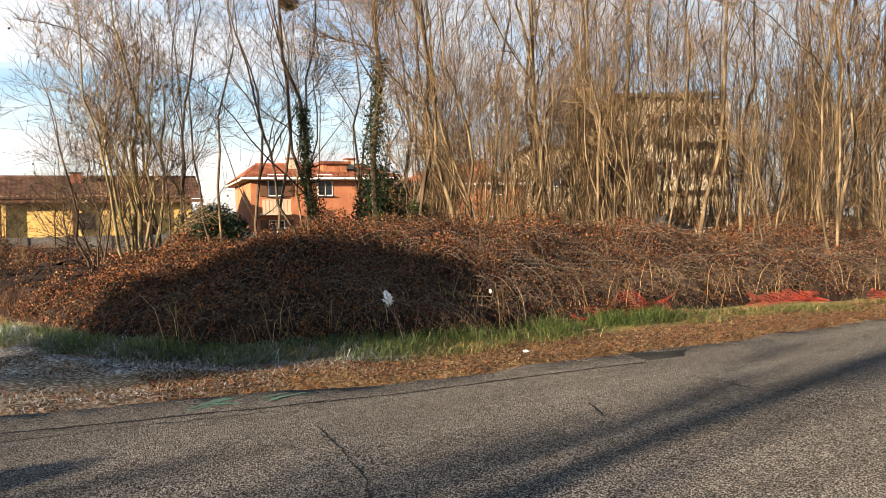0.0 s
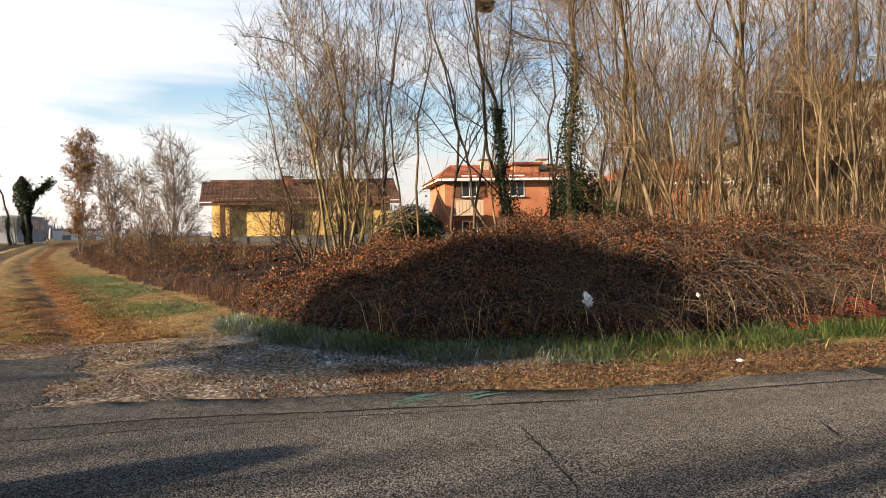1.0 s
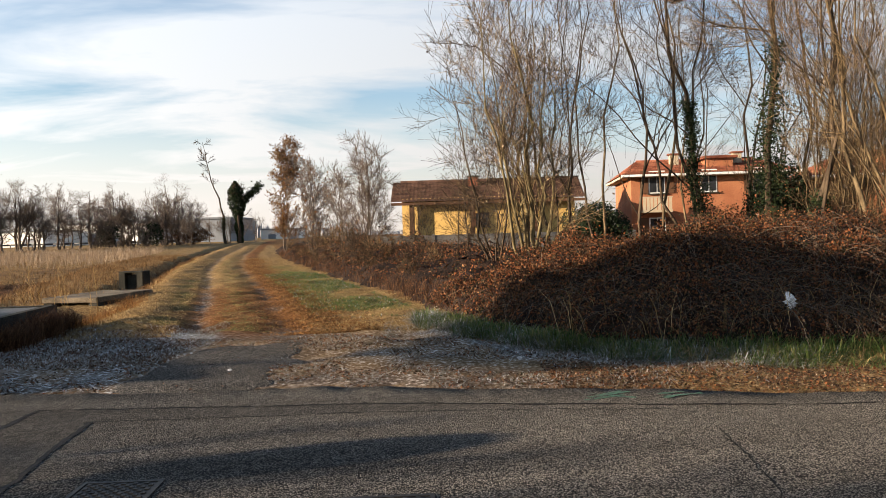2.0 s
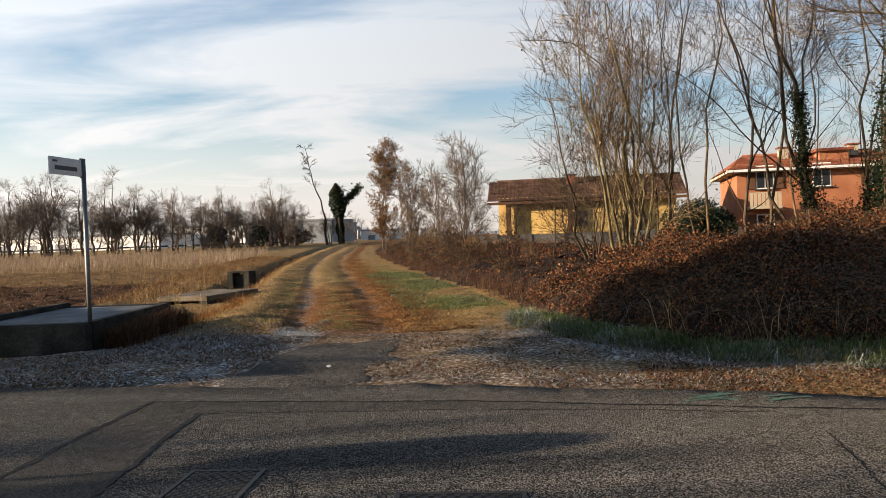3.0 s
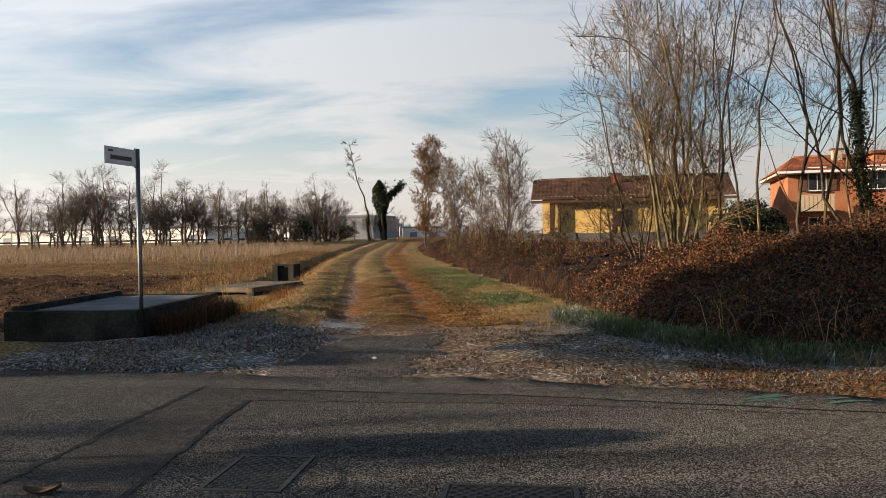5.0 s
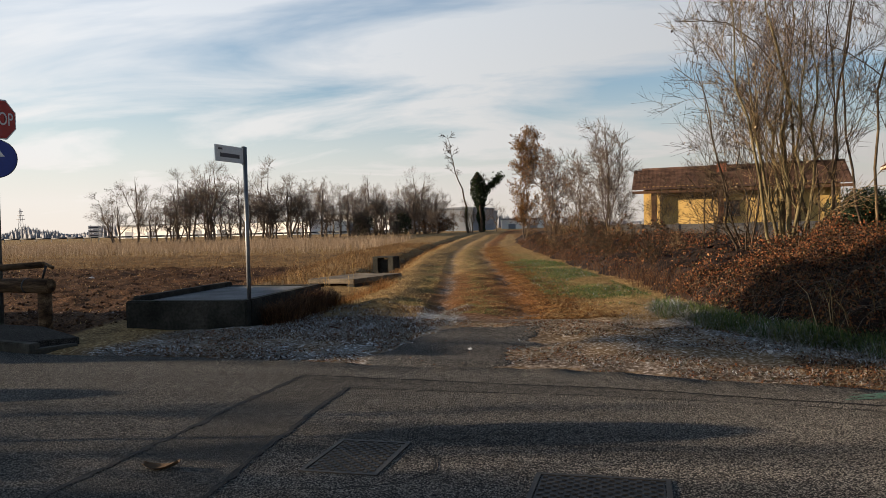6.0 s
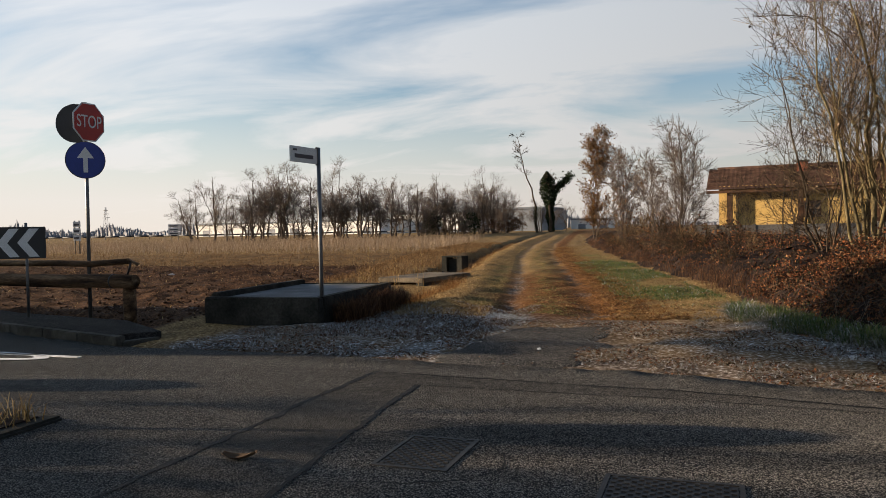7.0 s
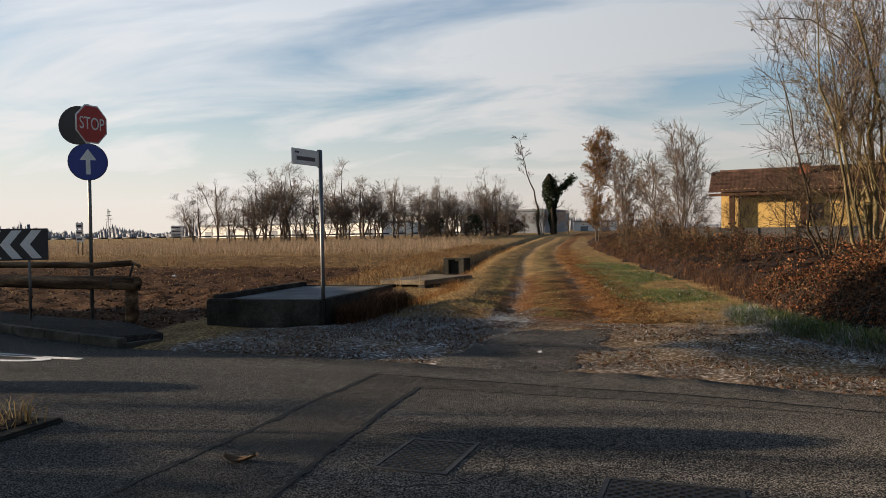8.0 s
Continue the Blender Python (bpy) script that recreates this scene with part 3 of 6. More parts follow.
def ribbon(name, pts, width, material, parent, lift=0.003, ragged=0.5, seed=0):
    """A thin uneven strip on the road along a line of points."""
    pts = np.array(pts, float)
    seg = np.concatenate([[0], np.cumsum(np.linalg.norm(np.diff(pts, axis=0), axis=1))])
    s = np.linspace(0, seg[-1], max(8, int(seg[-1] / 0.05)))
    x, y = np.interp(s, seg, pts[:, 0]), np.interp(s, seg, pts[:, 1])
    dx, dy = np.gradient(x), np.gradient(y)
    ln = np.hypot(dx, dy)
    nx, ny = -dy / ln, dx / ln
    w = (vnoise(s * 1.4, 0 * s, seed) - 0.5) * 0.045 + (vnoise(s * 14, 0 * s, seed + 1) - 0.5) * 0.03
    x, y = x + nx * w, y + ny * w
    h = width / 2 * (1 - ragged + 2 * ragged * vnoise(s * 11, 0 * s, seed + 2))
    z = road_top(x, y) + lift
    v = np.stack([np.stack([x + nx * h, y + ny * h, z], -1), np.stack([x - nx * h, y - ny * h, z], -1)], 1).reshape(-1, 3)
    i = np.arange(len(s) - 1) * 2
    return part(name, mesh_np(name, v, [np.stack([i, i + 1, i + 3, i + 2], -1)], material), parent)


def flat_patch(name, outline, material, parent, lift=0.004, label=""):
    """A ragged-edged sheet on the road."""
    pts = []
    for (x0, y0), (x1, y1) in zip(outline, outline[1:] + outline[:1]):
        k = max(2, int(math.hypot(x1 - x0, y1 - y0) / 0.08))
        for i in range(k):
            pts.append((x0 + (x1 - x0) * i / k, y0 + (y1 - y0) * i / k))
    pts = np.array(pts)
    pts += np.stack([vnoise(pts[:, 0] * 7, pts[:, 1] * 7, 21), vnoise(pts[:, 0] * 7, pts[:, 1] * 7, 22)], -1) * 0.1 - 0.05
    bm = bmesh.new()
    bm.faces.new([bm.verts.new((x, y, road_top(x, y) + lift)) for x, y in pts])
    bmesh.ops.triangulate(bm, faces=list(bm.faces))
    bmesh.ops.recalc_face_normals(bm, faces=list(bm.faces))
    if sum(f.normal.z for f in bm.faces) < 0:
        bmesh.ops.reverse_faces(bm, faces=list(bm.faces))
    return part(name, mesh_bm(name, bm, material), parent, label)


def road_details():
    flat_patch("asphalt_patch", [(-3.36, 7.40), (-1.9, 7.27), (-0.35, 7.15), (1.2, 6.84), (1.2, 6.69), (-0.33, 6.82), (-1.29, 6.83), (-2.71, 6.86), (-2.57, 5.33), (-2.37, 3.8), (-2.2, 1.5), (-3.2, 1.5), (-3.3, 3.5), (-3.35, 5.0)], M_PATCH, ROAD, 0.002, "darker asphalt trench repair")
    ribbon("seam", [(-3.39, 7.43), (-3.37, 5.02), (-3.3, 3.5), (-3.2, 1.5)], 0.05, M_TAR, ROAD, 0.005, seed=1)
    ribbon("seam", [(-2.71, 6.86), (-2.57, 5.33), (-2.37, 3.8), (-2.2, 1.5)], 0.04, M_TAR, ROAD, 0.005, seed=2)
    ribbon("seam", [(-3.39, 7.43), (-1.93, 7.28), (-0.35, 7.17), (1.3, 6.86), (2.74, 6.62)], 0.035, M_TAR, ROAD, 0.005, seed=3)
    ribbon("seam", [(-2.71, 6.86), (-1.29, 6.82), (-0.33, 6.82), (1.2, 6.68), (2.2, 6.50)], 0.016, M_TAR, ROAD, 0.005, seed=4)
    ribbon("seam", [(2.74, 6.62), (3.5, 6.5), (4.8, 6.45), (6.3, 6.3)], 0.03, M_TAR, ROAD, 0.005, seed=5)
    ribbon("crack", [(2.36, 5.85), (2.27, 5.25), (2.1, 4.5), (1.99, 4.17), (1.8, 3.2)], 0.011, M_TAR, ROAD, 0.004, seed=6)
    ribbon("crack", [(4.54, 5.21), (4.33, 4.76)], 0.014, M_TAR, ROAD, 0.004, seed=7)
    ribbon("crack", [(6.09, 5.41), (6.17, 4.41), (6.14, 3.7)], 0.014, M_TAR, ROAD, 0.004, seed=8)
    ribbon("crack", [(-1.50, 5.05), (-1.33, 4.85), (-1.25, 4.55), (-1.4, 4.30), (-1.75, 4.15), (-2.15, 4.08)], 0.012, M_TAR, ROAD, 0.004, seed=9)
    flat_patch("dirt_patch", [(6.5, 6.85), (6.45, 6.35), (6.95, 6.28), (7.3, 6.6)], M_CONC_DARK, ROAD, 0.004, "dark broken asphalt at the edge")
    rng = np.random.default_rng(15)
    for k in range(9):
        x, y = (1.86, 7.10) if k < 6 else (2.43, 7.09)
        x, y = x + rng.normal(0, 0.06), y + rng.normal(0, 0.05)
        a, ln = rng.normal(0.15, 0.5), 0.10 + 0.12 * rng.random()
        ribbon("green_mark", [(x - ln * math.cos(a), y - ln * math.sin(a)), (x + ln * math.cos(a), y + ln * math.sin(a))], 0.035, M_GREENPAINT, ROAD, 0.004 + 0.0008 * k, 0.9, 30 + k)
    # white letters of a stop line, partly in view: a loop and a bar
    th = np.linspace(0, 2 * np.pi, 49)
    v = np.concatenate([np.stack([-8.75 + a * np.cos(th), 7.26 + b * np.sin(th), 0 * th + 0.016], -1) for a, b in ((1.08, 0.27), (0.86, 0.15))])
    i = np.arange(48)
    part("road_letter", mesh_np("road_letter", v, [np.stack([i + 49, i, i + 1, i + 50], -1)], M_PAINT), ROAD, "white painted road letter")
    part("road_letter", box("road_letter", (-9.0, 7.40, 0.004), (-7.35, 7.47, 0.016), M_PAINT), ROAD)


road_details()


def apron():
    """Broken asphalt at the track's mouth, lying on the ground with a ragged edge."""
    xs, ys = np.linspace(-3.5, -1.0, 60), np.linspace(8.0, 11.4, 70)
    X, Y = np.meshgrid(xs, ys)
    half = np.interp(Y, [8.0, 8.6, 9.4, 10.4, 11.3], [0.74, 0.74, 0.80, 0.70, 0.45])
    edge = half + (vnoise(X * 3, Y * 3, 51) - 0.5) * 0.35 + (vnoise(X * 9, Y * 9, 52) - 0.5) * 0.14 - np.abs(X + 2.2 - 0.05 * (Y - 8))
    edge = np.minimum(edge, 11.0 - Y + (vnoise(X * 4, Y * 4, 53) - 0.5) * 0.6)
    Z = np.where(edge > 0.0, ground_z(X, Y) + 0.007, ground_z(X, Y) - 0.010)
    n = len(xs)
    i = (np.arange(len(ys) - 1)[:, None] * n + np.arange(n - 1)).ravel()
    q = np.stack([i, i + 1, i + n + 1, i + n], -1)
    me = mesh_np("asphalt_apron", np.stack([X, Y, Z], -1).reshape(-1, 3), [q[edge.ravel()[q].max(axis=1) > 0]], M_APRON, True)
    solo("asphalt_apron", me, "crumbling dark asphalt apron at the track's mouth", "apron", "structure")


apron()


# ---- covers in the road ----
def manhole(x0, y0, x1, y1, label):
    t = thing("manhole_cover", label, "manhole cover", ((x0 + x1) / 2, (y0 + y1) / 2, 0.012), group="covers in the road")
    w, d = (x1 - x0) / 2, (y1 - y0) / 2
    bm = bmesh.new()
    for lo, hi in (((-w, -d), (w, -d + 0.03)), ((-w, d - 0.03), (w, d)), ((-w, -d + 0.03), (-w + 0.03, d - 0.03)), ((w - 0.03, -d + 0.03), (w, d - 0.03))):
        bm_box(bm, (*lo, -0.03), (*hi, 0.008))
    part("frame", mesh_bm("frame", bm, M_IRON), t)
    lid = part("lid", box("lid", (-w + 0.036, -d + 0.036, -0.03), (w - 0.036, d - 0.036, 0.002), M_IRON), t, "cast iron lid")
    bm = bmesh.new()
    nx, ny = int(w * 2 / 0.042), int(d * 2 / 0.042)
    for i in range(nx):
        for j in range(ny):
            if (i + j) % 2:
                continue
            x, y = -w + 0.06 + i * (2 * w - 0.12) / (nx - 1), -d + 0.06 + j * (2 * d - 0.12) / (ny - 1)
            bm_box(bm, (x - 0.014, y - 0.014, 0.001), (x + 0.014, y + 0.014, 0.009))
    part("studs", mesh_bm("studs", bm, M_IRON), lid)


manhole(-2.08, 4.42, -1.57, 5.14, "rectangular studded cast iron cover in the asphalt")
manhole(-0.64, 3.92, 0.13, 4.64, "square studded cast iron cover in the asphalt")


# ---- pavement, kerb and island ----
me = prism("pavement", [(-7.45, 9.05), (-8.94, 10.07), (-12.0, 10.75), (-30, 18), (-31, 16.3), (-11, 9.55), (-9.05, 8.98), (-7.9, 8.55)], -0.15, 0.115, M_WALK)
solo("pavement", me, "dark asphalt pavement behind a worn kerb", "pavement", "structure")


def kerbs():
    line = np.array([(-7.42, 8.95), (-7.62, 8.38), (-8.98, 8.83), (-10.95, 9.42), (-30.5, 16.2)])
    seg = np.concatenate([[0], np.cumsum(np.linalg.norm(np.diff(line, axis=0), axis=1))])
    t = thing("kerb", "worn grey stone kerb along the pavement", "kerb", kind="structure")
    s = 0.0
    while s < 9.0:
        ln = 0.55 if s < 0.5 else 1.0
        a = np.array([np.interp(s + 0.006, seg, line[:, i]) for i in (0, 1)])
        b = np.array([np.interp(s + ln - 0.006, seg, line[:, i]) for i in (0, 1)])
        d = (b - a) / np.linalg.norm(b - a)
        nrm = np.array([-d[1], d[0]]) * 0.07
        me = prism("kerb_stone", [tuple(a - nrm), tuple(b - nrm), tuple(b + nrm), tuple(a + nrm)], -0.1, 0.122 - 0.07 * (s < 0.5), M_KERB, 0.012)
        part("kerb_stone", me, t)
        s += ln


kerbs()
isl = thing("traffic_island", "low earth island with worn kerb and dry grass", "traffic island", (-6.4, 3.9, 0), kind="structure")
part("kerb_edge", prism("kerb_edge", [(-4, -1.4), (1.0, -1.2), (1.5, -0.4), (1.42, 0.95), (0.6, 1.05), (-4, 0.6)], -0.1, 0.05, M_CONC_DARK, 0.02), isl)
part("soil", prism("soil", [(-3.9, -1.28), (0.9, -1.08), (1.36, -0.36), (1.28, 0.83), (0.6, 0.92), (-3.9, 0.5)], 0.0, 0.06, M_THICKET), isl)


# ---- concrete basin, slab and block by the track ----
def basin():
    t = thing("concrete_basin", "low concrete basin, walls coloured dark for shade, with a grey cover slab", "basin", (-6.9, 12.3, 0), 4)
    # walls: front, left, right, back; their near-black colour stands for shade
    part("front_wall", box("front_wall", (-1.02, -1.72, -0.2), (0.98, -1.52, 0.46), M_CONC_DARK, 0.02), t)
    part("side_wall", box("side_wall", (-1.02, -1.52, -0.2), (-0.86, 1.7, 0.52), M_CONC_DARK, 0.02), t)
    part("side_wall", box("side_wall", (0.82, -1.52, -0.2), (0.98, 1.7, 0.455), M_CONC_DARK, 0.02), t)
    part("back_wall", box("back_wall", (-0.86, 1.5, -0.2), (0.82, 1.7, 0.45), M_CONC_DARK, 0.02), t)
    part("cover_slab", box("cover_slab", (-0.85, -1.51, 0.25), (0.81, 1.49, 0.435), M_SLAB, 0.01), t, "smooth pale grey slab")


basin()
sl = thing("concrete_slab", "flat pale concrete slab bridging the ditch", "slab", (-7.45, 19.8, 0.0), -12)
part("deck", box("deck", (-0.72, -1.25, 0.12), (0.68, 1.25, 0.24), M_CONC, 0.015), sl)
part("footing", box("footing", (-0.70, -1.2, -0.6), (-0.48, 1.2, 0.12), M_CONC_DARK, 0.01), sl)
part("footing", box("footing", (0.44, -1.2, -0.6), (0.66, 1.2, 0.12), M_CONC_DARK, 0.01), sl)
bk = thing("sluice_block", "small dark concrete sluice block in the bank", "sluice", (-8.95, 26.6, 0.0), -10)
part("cheek", box("cheek", (-0.42, -0.15, -0.3), (-0.20, 0.35, 0.45), M_CONC_DARK, 0.015), bk)
part("cheek", box("cheek", (0.20, -0.15, -0.3), (0.42, 0.35, 0.45), M_CONC_DARK, 0.015), bk)
part("gate", box("gate", (-0.20, 0.0, -0.3), (0.20, 0.25, 0.38), M_CONC_DARK, 0.01), bk)
part("lintel", box("lintel", (-0.42, -0.16, 0.45), (0.42, 0.36, 0.50), M_CONC_DARK, 0.01), bk)


# ---- signs ----
def disc(name, r, depth, material, sides=40):
    """An upright disc in the xz plane facing -y."""
    bm = bmesh.new()
    bmesh.ops.create_cone(bm, cap_ends=True, segments=sides, radius1=r, radius2=r, depth=depth)
    bmesh.ops.rotate(bm, verts=list(bm.verts), matrix=Matrix.Rotation(radians(90), 3, "X"))
    return mesh_bm(name, bm, material)


def octagon(name, r, depth, material):
    bm = bmesh.new()
    bmesh.ops.create_cone(bm, cap_ends=True, segments=8, radius1=r, radius2=r, depth=depth)
    bmesh.ops.rotate(bm, verts=list(bm.verts), matrix=Matrix.Rotation(radians(22.5), 3, "Z"))
    bmesh.ops.rotate(bm, verts=list(bm.verts), matrix=Matrix.Rotation(radians(90), 3, "X"))
    return mesh_bm(name, bm, material)


def lettering(name, text, size, material):
    """Raised letters in the xz plane, facing -y, centred."""
    cu = bpy.data.curves.new(name, "FONT")
    cu.body, cu.size, cu.align_x, cu.align_y, cu.extrude = text, size, "CENTER", "CENTER", 0.003
    tmp = bpy.data.objects.new(name, cu)
    scene.collection.objects.link(tmp)
    me = bpy.data.meshes.new_from_object(tmp.evaluated_get(bpy.context.evaluated_depsgraph_get()))
    bpy.data.objects.remove(tmp)
    me.transform(Matrix.Rotation(radians(90), 4, "X"))
    me.materials.clear()
    me.materials.append(material)
    return me


def arrow(name, material):
    pts = [(-0.035, -0.21), (0.035, -0.21), (0.035, 0.03), (0.13, 0.03), (0.0, 0.22), (-0.13, 0.03), (-0.035, 0.03)]
    bm = bmesh.new()
    f = bm.faces.new([bm.verts.new((x, -0.002, z)) for x, z in pts])
    got = bmesh.ops.extrude_face_region(bm, geom=[f])["geom"]
    bmesh.ops.translate(bm, verts=[g for g in got if isinstance(g, bmesh.types.BMVert)], vec=(0, 0.003, 0))
    bmesh.ops.recalc_face_normals(bm, faces=list(bm.faces))
    return mesh_bm(name, bm, material)


def stop_sign():
    t = thing("traffic_sign", "red stop sign over a blue arrow disc, on a grey post", "traffic sign", (-10.01, 10.40, 0.11))
    part("post", rod("post", (0, 0, -0.1), (0.02, 0, 3.62), 0.030, 0.030, M_STEEL, 14), t)
    stop = part("stop_plate", octagon("stop_plate", 0.345, 0.012, M_WHITE), t, "white-edged red octagon")
    stop.matrix_local = pose(0.10, -0.01, 3.28, 0, 0, 86)
    red = part("red_field", octagon("red_field", 0.322, 0.006, M_SIGNRED), stop)
    red.location = (0, -0.008, 0)
    word = part("word", lettering("word", "STOP", 0.235, M_WHITE), stop)
    word.location = (0, -0.013, 0)
    word.scale = (0.92, 1, 1.25)
    back = part("round_plate", disc("round_plate", 0.325, 0.03, M_DARKSTEEL), t, "dark back of a round plate")
    back.matrix_local = pose(-0.185, -0.01, 3.28, 0, 0, 20)
    blue = part("arrow_disc", disc("arrow_disc", 0.30, 0.012, M_SIGNBLUE), t, "blue disc with a white arrow")
    blue.matrix_local = pose(0.040, -0.045, 2.65, 0, 0, 48)
    ar = part("arrow", arrow("arrow", M_WHITE), blue)
    ar.location = (0, -0.008, 0)
    rim = part("rim", disc("rim", 0.312, 0.008, M_BLACK), blue)
    rim.location = (0, 0.006, 0)
    for z in (3.15, 3.42, 2.55, 2.76):
        part("clamp", box("clamp", (-0.045, -0.045, z - 0.02), (0.055, 0.045, z + 0.02), M_STEEL, 0.005), t)


stop_sign()


def street_sign():
    t = thing("street_name_sign", "white street name plate on a leaning grey post", "street sign", (-5.89, 10.92, 0))
    part("post", rod("post", (0, 0, -0.3), (0.0, 0.0, 2.80), 0.032, 0.032, M_STEEL, 14), t)
    plate = part("plate", box("plate", (-0.70, -0.012, -0.12), (0.0, 0.012, 0.12), M_WHITE, 0.004), t, "white plate with unreadable lettering")
    plate.matrix_local = pose(-0.01, -0.03, 2.66, 0, 0, 84)
    for nm, x0, x1, z0, z1 in (("letter_bar", -0.60, -0.12, -0.055, 0.005), ("letter_bar", -0.64, -0.54, 0.05, 0.08)):
        part(nm, box(nm, (x0, -0.0145, z0), (x1, -0.012, z1), M_LETTER), plate)
    part("border", box("border", (-0.02, -0.02, -0.14), (0.035, 0.02, 0.145), M_STEEL, 0.004), plate)


street_sign()


def chevron_board():
    t = thing("chevron_board", "black and white chevron warning board on steel posts", "road sign", (-10.85, 10.32, 0.11), 42)
    h = 0.27
    part("panel", box("panel", (-2.3, -0.015, 1.28 - h), (0, 0.015, 1.28 + h), M_BLACK, 0.004), t)
    for k in range(7):
        x = -0.10 - k * 0.30
        bm = bmesh.new()
        pts = [(x, h - 0.03), (x - 0.15, h - 0.03), (x - 0.33, 0), (x - 0.15, -h + 0.03), (x, -h + 0.03), (x - 0.18, 0)]
        vs = [bm.verts.new((a, -0.018, 1.28 + b)) for a, b in pts]
        bm.faces.new((vs[0], vs[1], vs[2], vs[5]))
        bm.faces.new((vs[5], vs[2], vs[3], vs[4]))
        got = bmesh.ops.extrude_face_region(bm, geom=list(bm.faces))["geom"]
        bmesh.ops.translate(bm, verts=[g for g in got if isinstance(g, bmesh.types.BMVert)], vec=(0, 0.002, 0))
        bmesh.ops.recalc_face_normals(bm, faces=list(bm.faces))
        part("chevron", mesh_bm("chevron", bm, M_WHITE), t)
    for x in (-0.30, -1.9):
        part("post", rod("post", (x, 0.05, -0.1), (x, 0.05, 1.62), 0.024, 0.024, M_STEEL, 10), t)


chevron_board()


def guard_rail():
    t = thing("timber_guard_rail", "weathered log guard rail with a broken upper pole", "guard rail", (-9.0, 10.30, 0.11), 173)
    part("post", rod("post", (0.10, 0, -0.2), (0.10, 0, 0.60), 0.105, 0.10, M_LOG, 16), t)
    part("post", rod("post", (4.6, 0, -0.2), (4.6, 0, 0.60), 0.105, 0.10, M_LOG, 16), t)
    beam = part("beam", rod("beam", (-0.12, 0.09, 0.62), (6.0, 0.09, 0.60), 0.115, 0.105, M_LOG, 18, 0.006), t, "thick stripped log")
    part("end_band", rod("end_band", (0.33, 0.09, 0.62), (0.36, 0.09, 0.62), 0.121, 0.121, M_DARKSTEEL, 18), beam)
    part("upper_pole", rod("upper_pole", (0.05, 0.06, 0.95), (5.8, 0.06, 0.85), 0.05, 0.062, M_LOG, 14, 0.012), t, "thin split pole")
    br = part("bracket", rod("bracket", (0.10, 0.04, 0.70), (0.0, 0.03, 0.97), 0.018, 0.018, M_DARKSTEEL, 8), t, "bent rusty bracket")
    part("cap", rod("cap", (-0.13, 0.03, 0.90), (0.06, 0.03, 0.97), 0.03, 0.02, M_LOG, 8), br)


guard_rail()


def disc_sign(x, y, z, label):
    t = thing("round_traffic_sign", label, "traffic sign", (x, y, 0.05), group="signs on the island")
    part("post", rod("post", (0, 0, -0.1), (0, 0, z + 0.32), 0.03, 0.03, M_STEEL, 12), t)
    d = part("plate", disc("plate", 0.34, 0.012, M_DARKSTEEL), t)
    d.matrix_local = pose(0.04, 0, z, 0, 0, 84)


disc_sign(-9.3, 3.66, 1.9, "grey-backed round sign on the traffic island")
disc_sign(-14.6, 4.15, 1.85, "grey-backed round sign on the traffic island")


# ---- plants: growth ----
RNG = np.random.default_rng(7)


def unit(v):
    return v / (np.linalg.norm(v, axis=-1, keepdims=True) + 1e-9)


def sprout(pts, radii, m, s0, s1, angle, length, n, up, rs=0.55, tip=0.004, bend=0.12, rng=RNG):
    """m branches off each line: where they start, how far they lean out, how long they are, how they turn up."""
    k, pn, _ = pts.shape
    s = s0 + (s1 - s0) * rng.random((k, m))
    s = np.sort(s, axis=1)
    f = s * (pn - 1)
    i = np.minimum(f.astype(int), pn - 2)
    w = (f - i)[..., None]
    rows = np.arange(k)[:, None]
    start = pts[rows, i] * (1 - w) + pts[rows, i + 1] * w
    rad = radii[rows, i] * (1 - w[..., 0]) + radii[rows, i + 1] * w[..., 0]
    tan = unit(pts[rows, i + 1] - pts[rows, i])
    side = unit(np.cross(tan, rng.normal(size=(k, m, 3))))
    a = radians(angle) * (0.7 + 0.6 * rng.random((k, m, 1)))
    d = tan * np.cos(a) + side * np.sin(a)
    ln = length * (0.55 + 0.8 * rng.random((k, m, 1))) * (1.15 - 0.65 * s[..., None])
    out = np.empty((k, m, n, 3))
    p = start.copy()
    out[:, :, 0] = p
    for j in range(1, n):
        d = unit(d + np.array([0, 0, up]) / n + rng.normal(0, bend, (k, m, 3)))
        p = p + d * ln / (n - 1)
        out[:, :, j] = p
    r = np.maximum(rad * rs * (0.75 + 0.4 * rng.random((k, m))), tip)[..., None] * np.linspace(1, 0.35, n)
    return out.reshape(-1, n, 3), np.maximum(r, tip * 0.75).reshape(-1, n)


def stem(base, lean, height, r0, n=12, sway=0.10, rng=RNG):
    z = np.linspace(-0.2, height, n)
    w = np.cumsum(rng.normal(0, sway, (n, 2)), axis=0) * (z[:, None] > 0.5)
    w -= np.linspace(0, 1, n)[:, None] * w[-1] * 0.6
    p = np.stack([base[0] + lean[0] * z + w[:, 0], base[1] + lean[1] * z + w[:, 1], z], -1)
    r = r0 * (1 - 0.88 * np.clip(z / height, 0, 1) ** 1.1)
    r[0] *= 1.35
    return p[None], r[None]


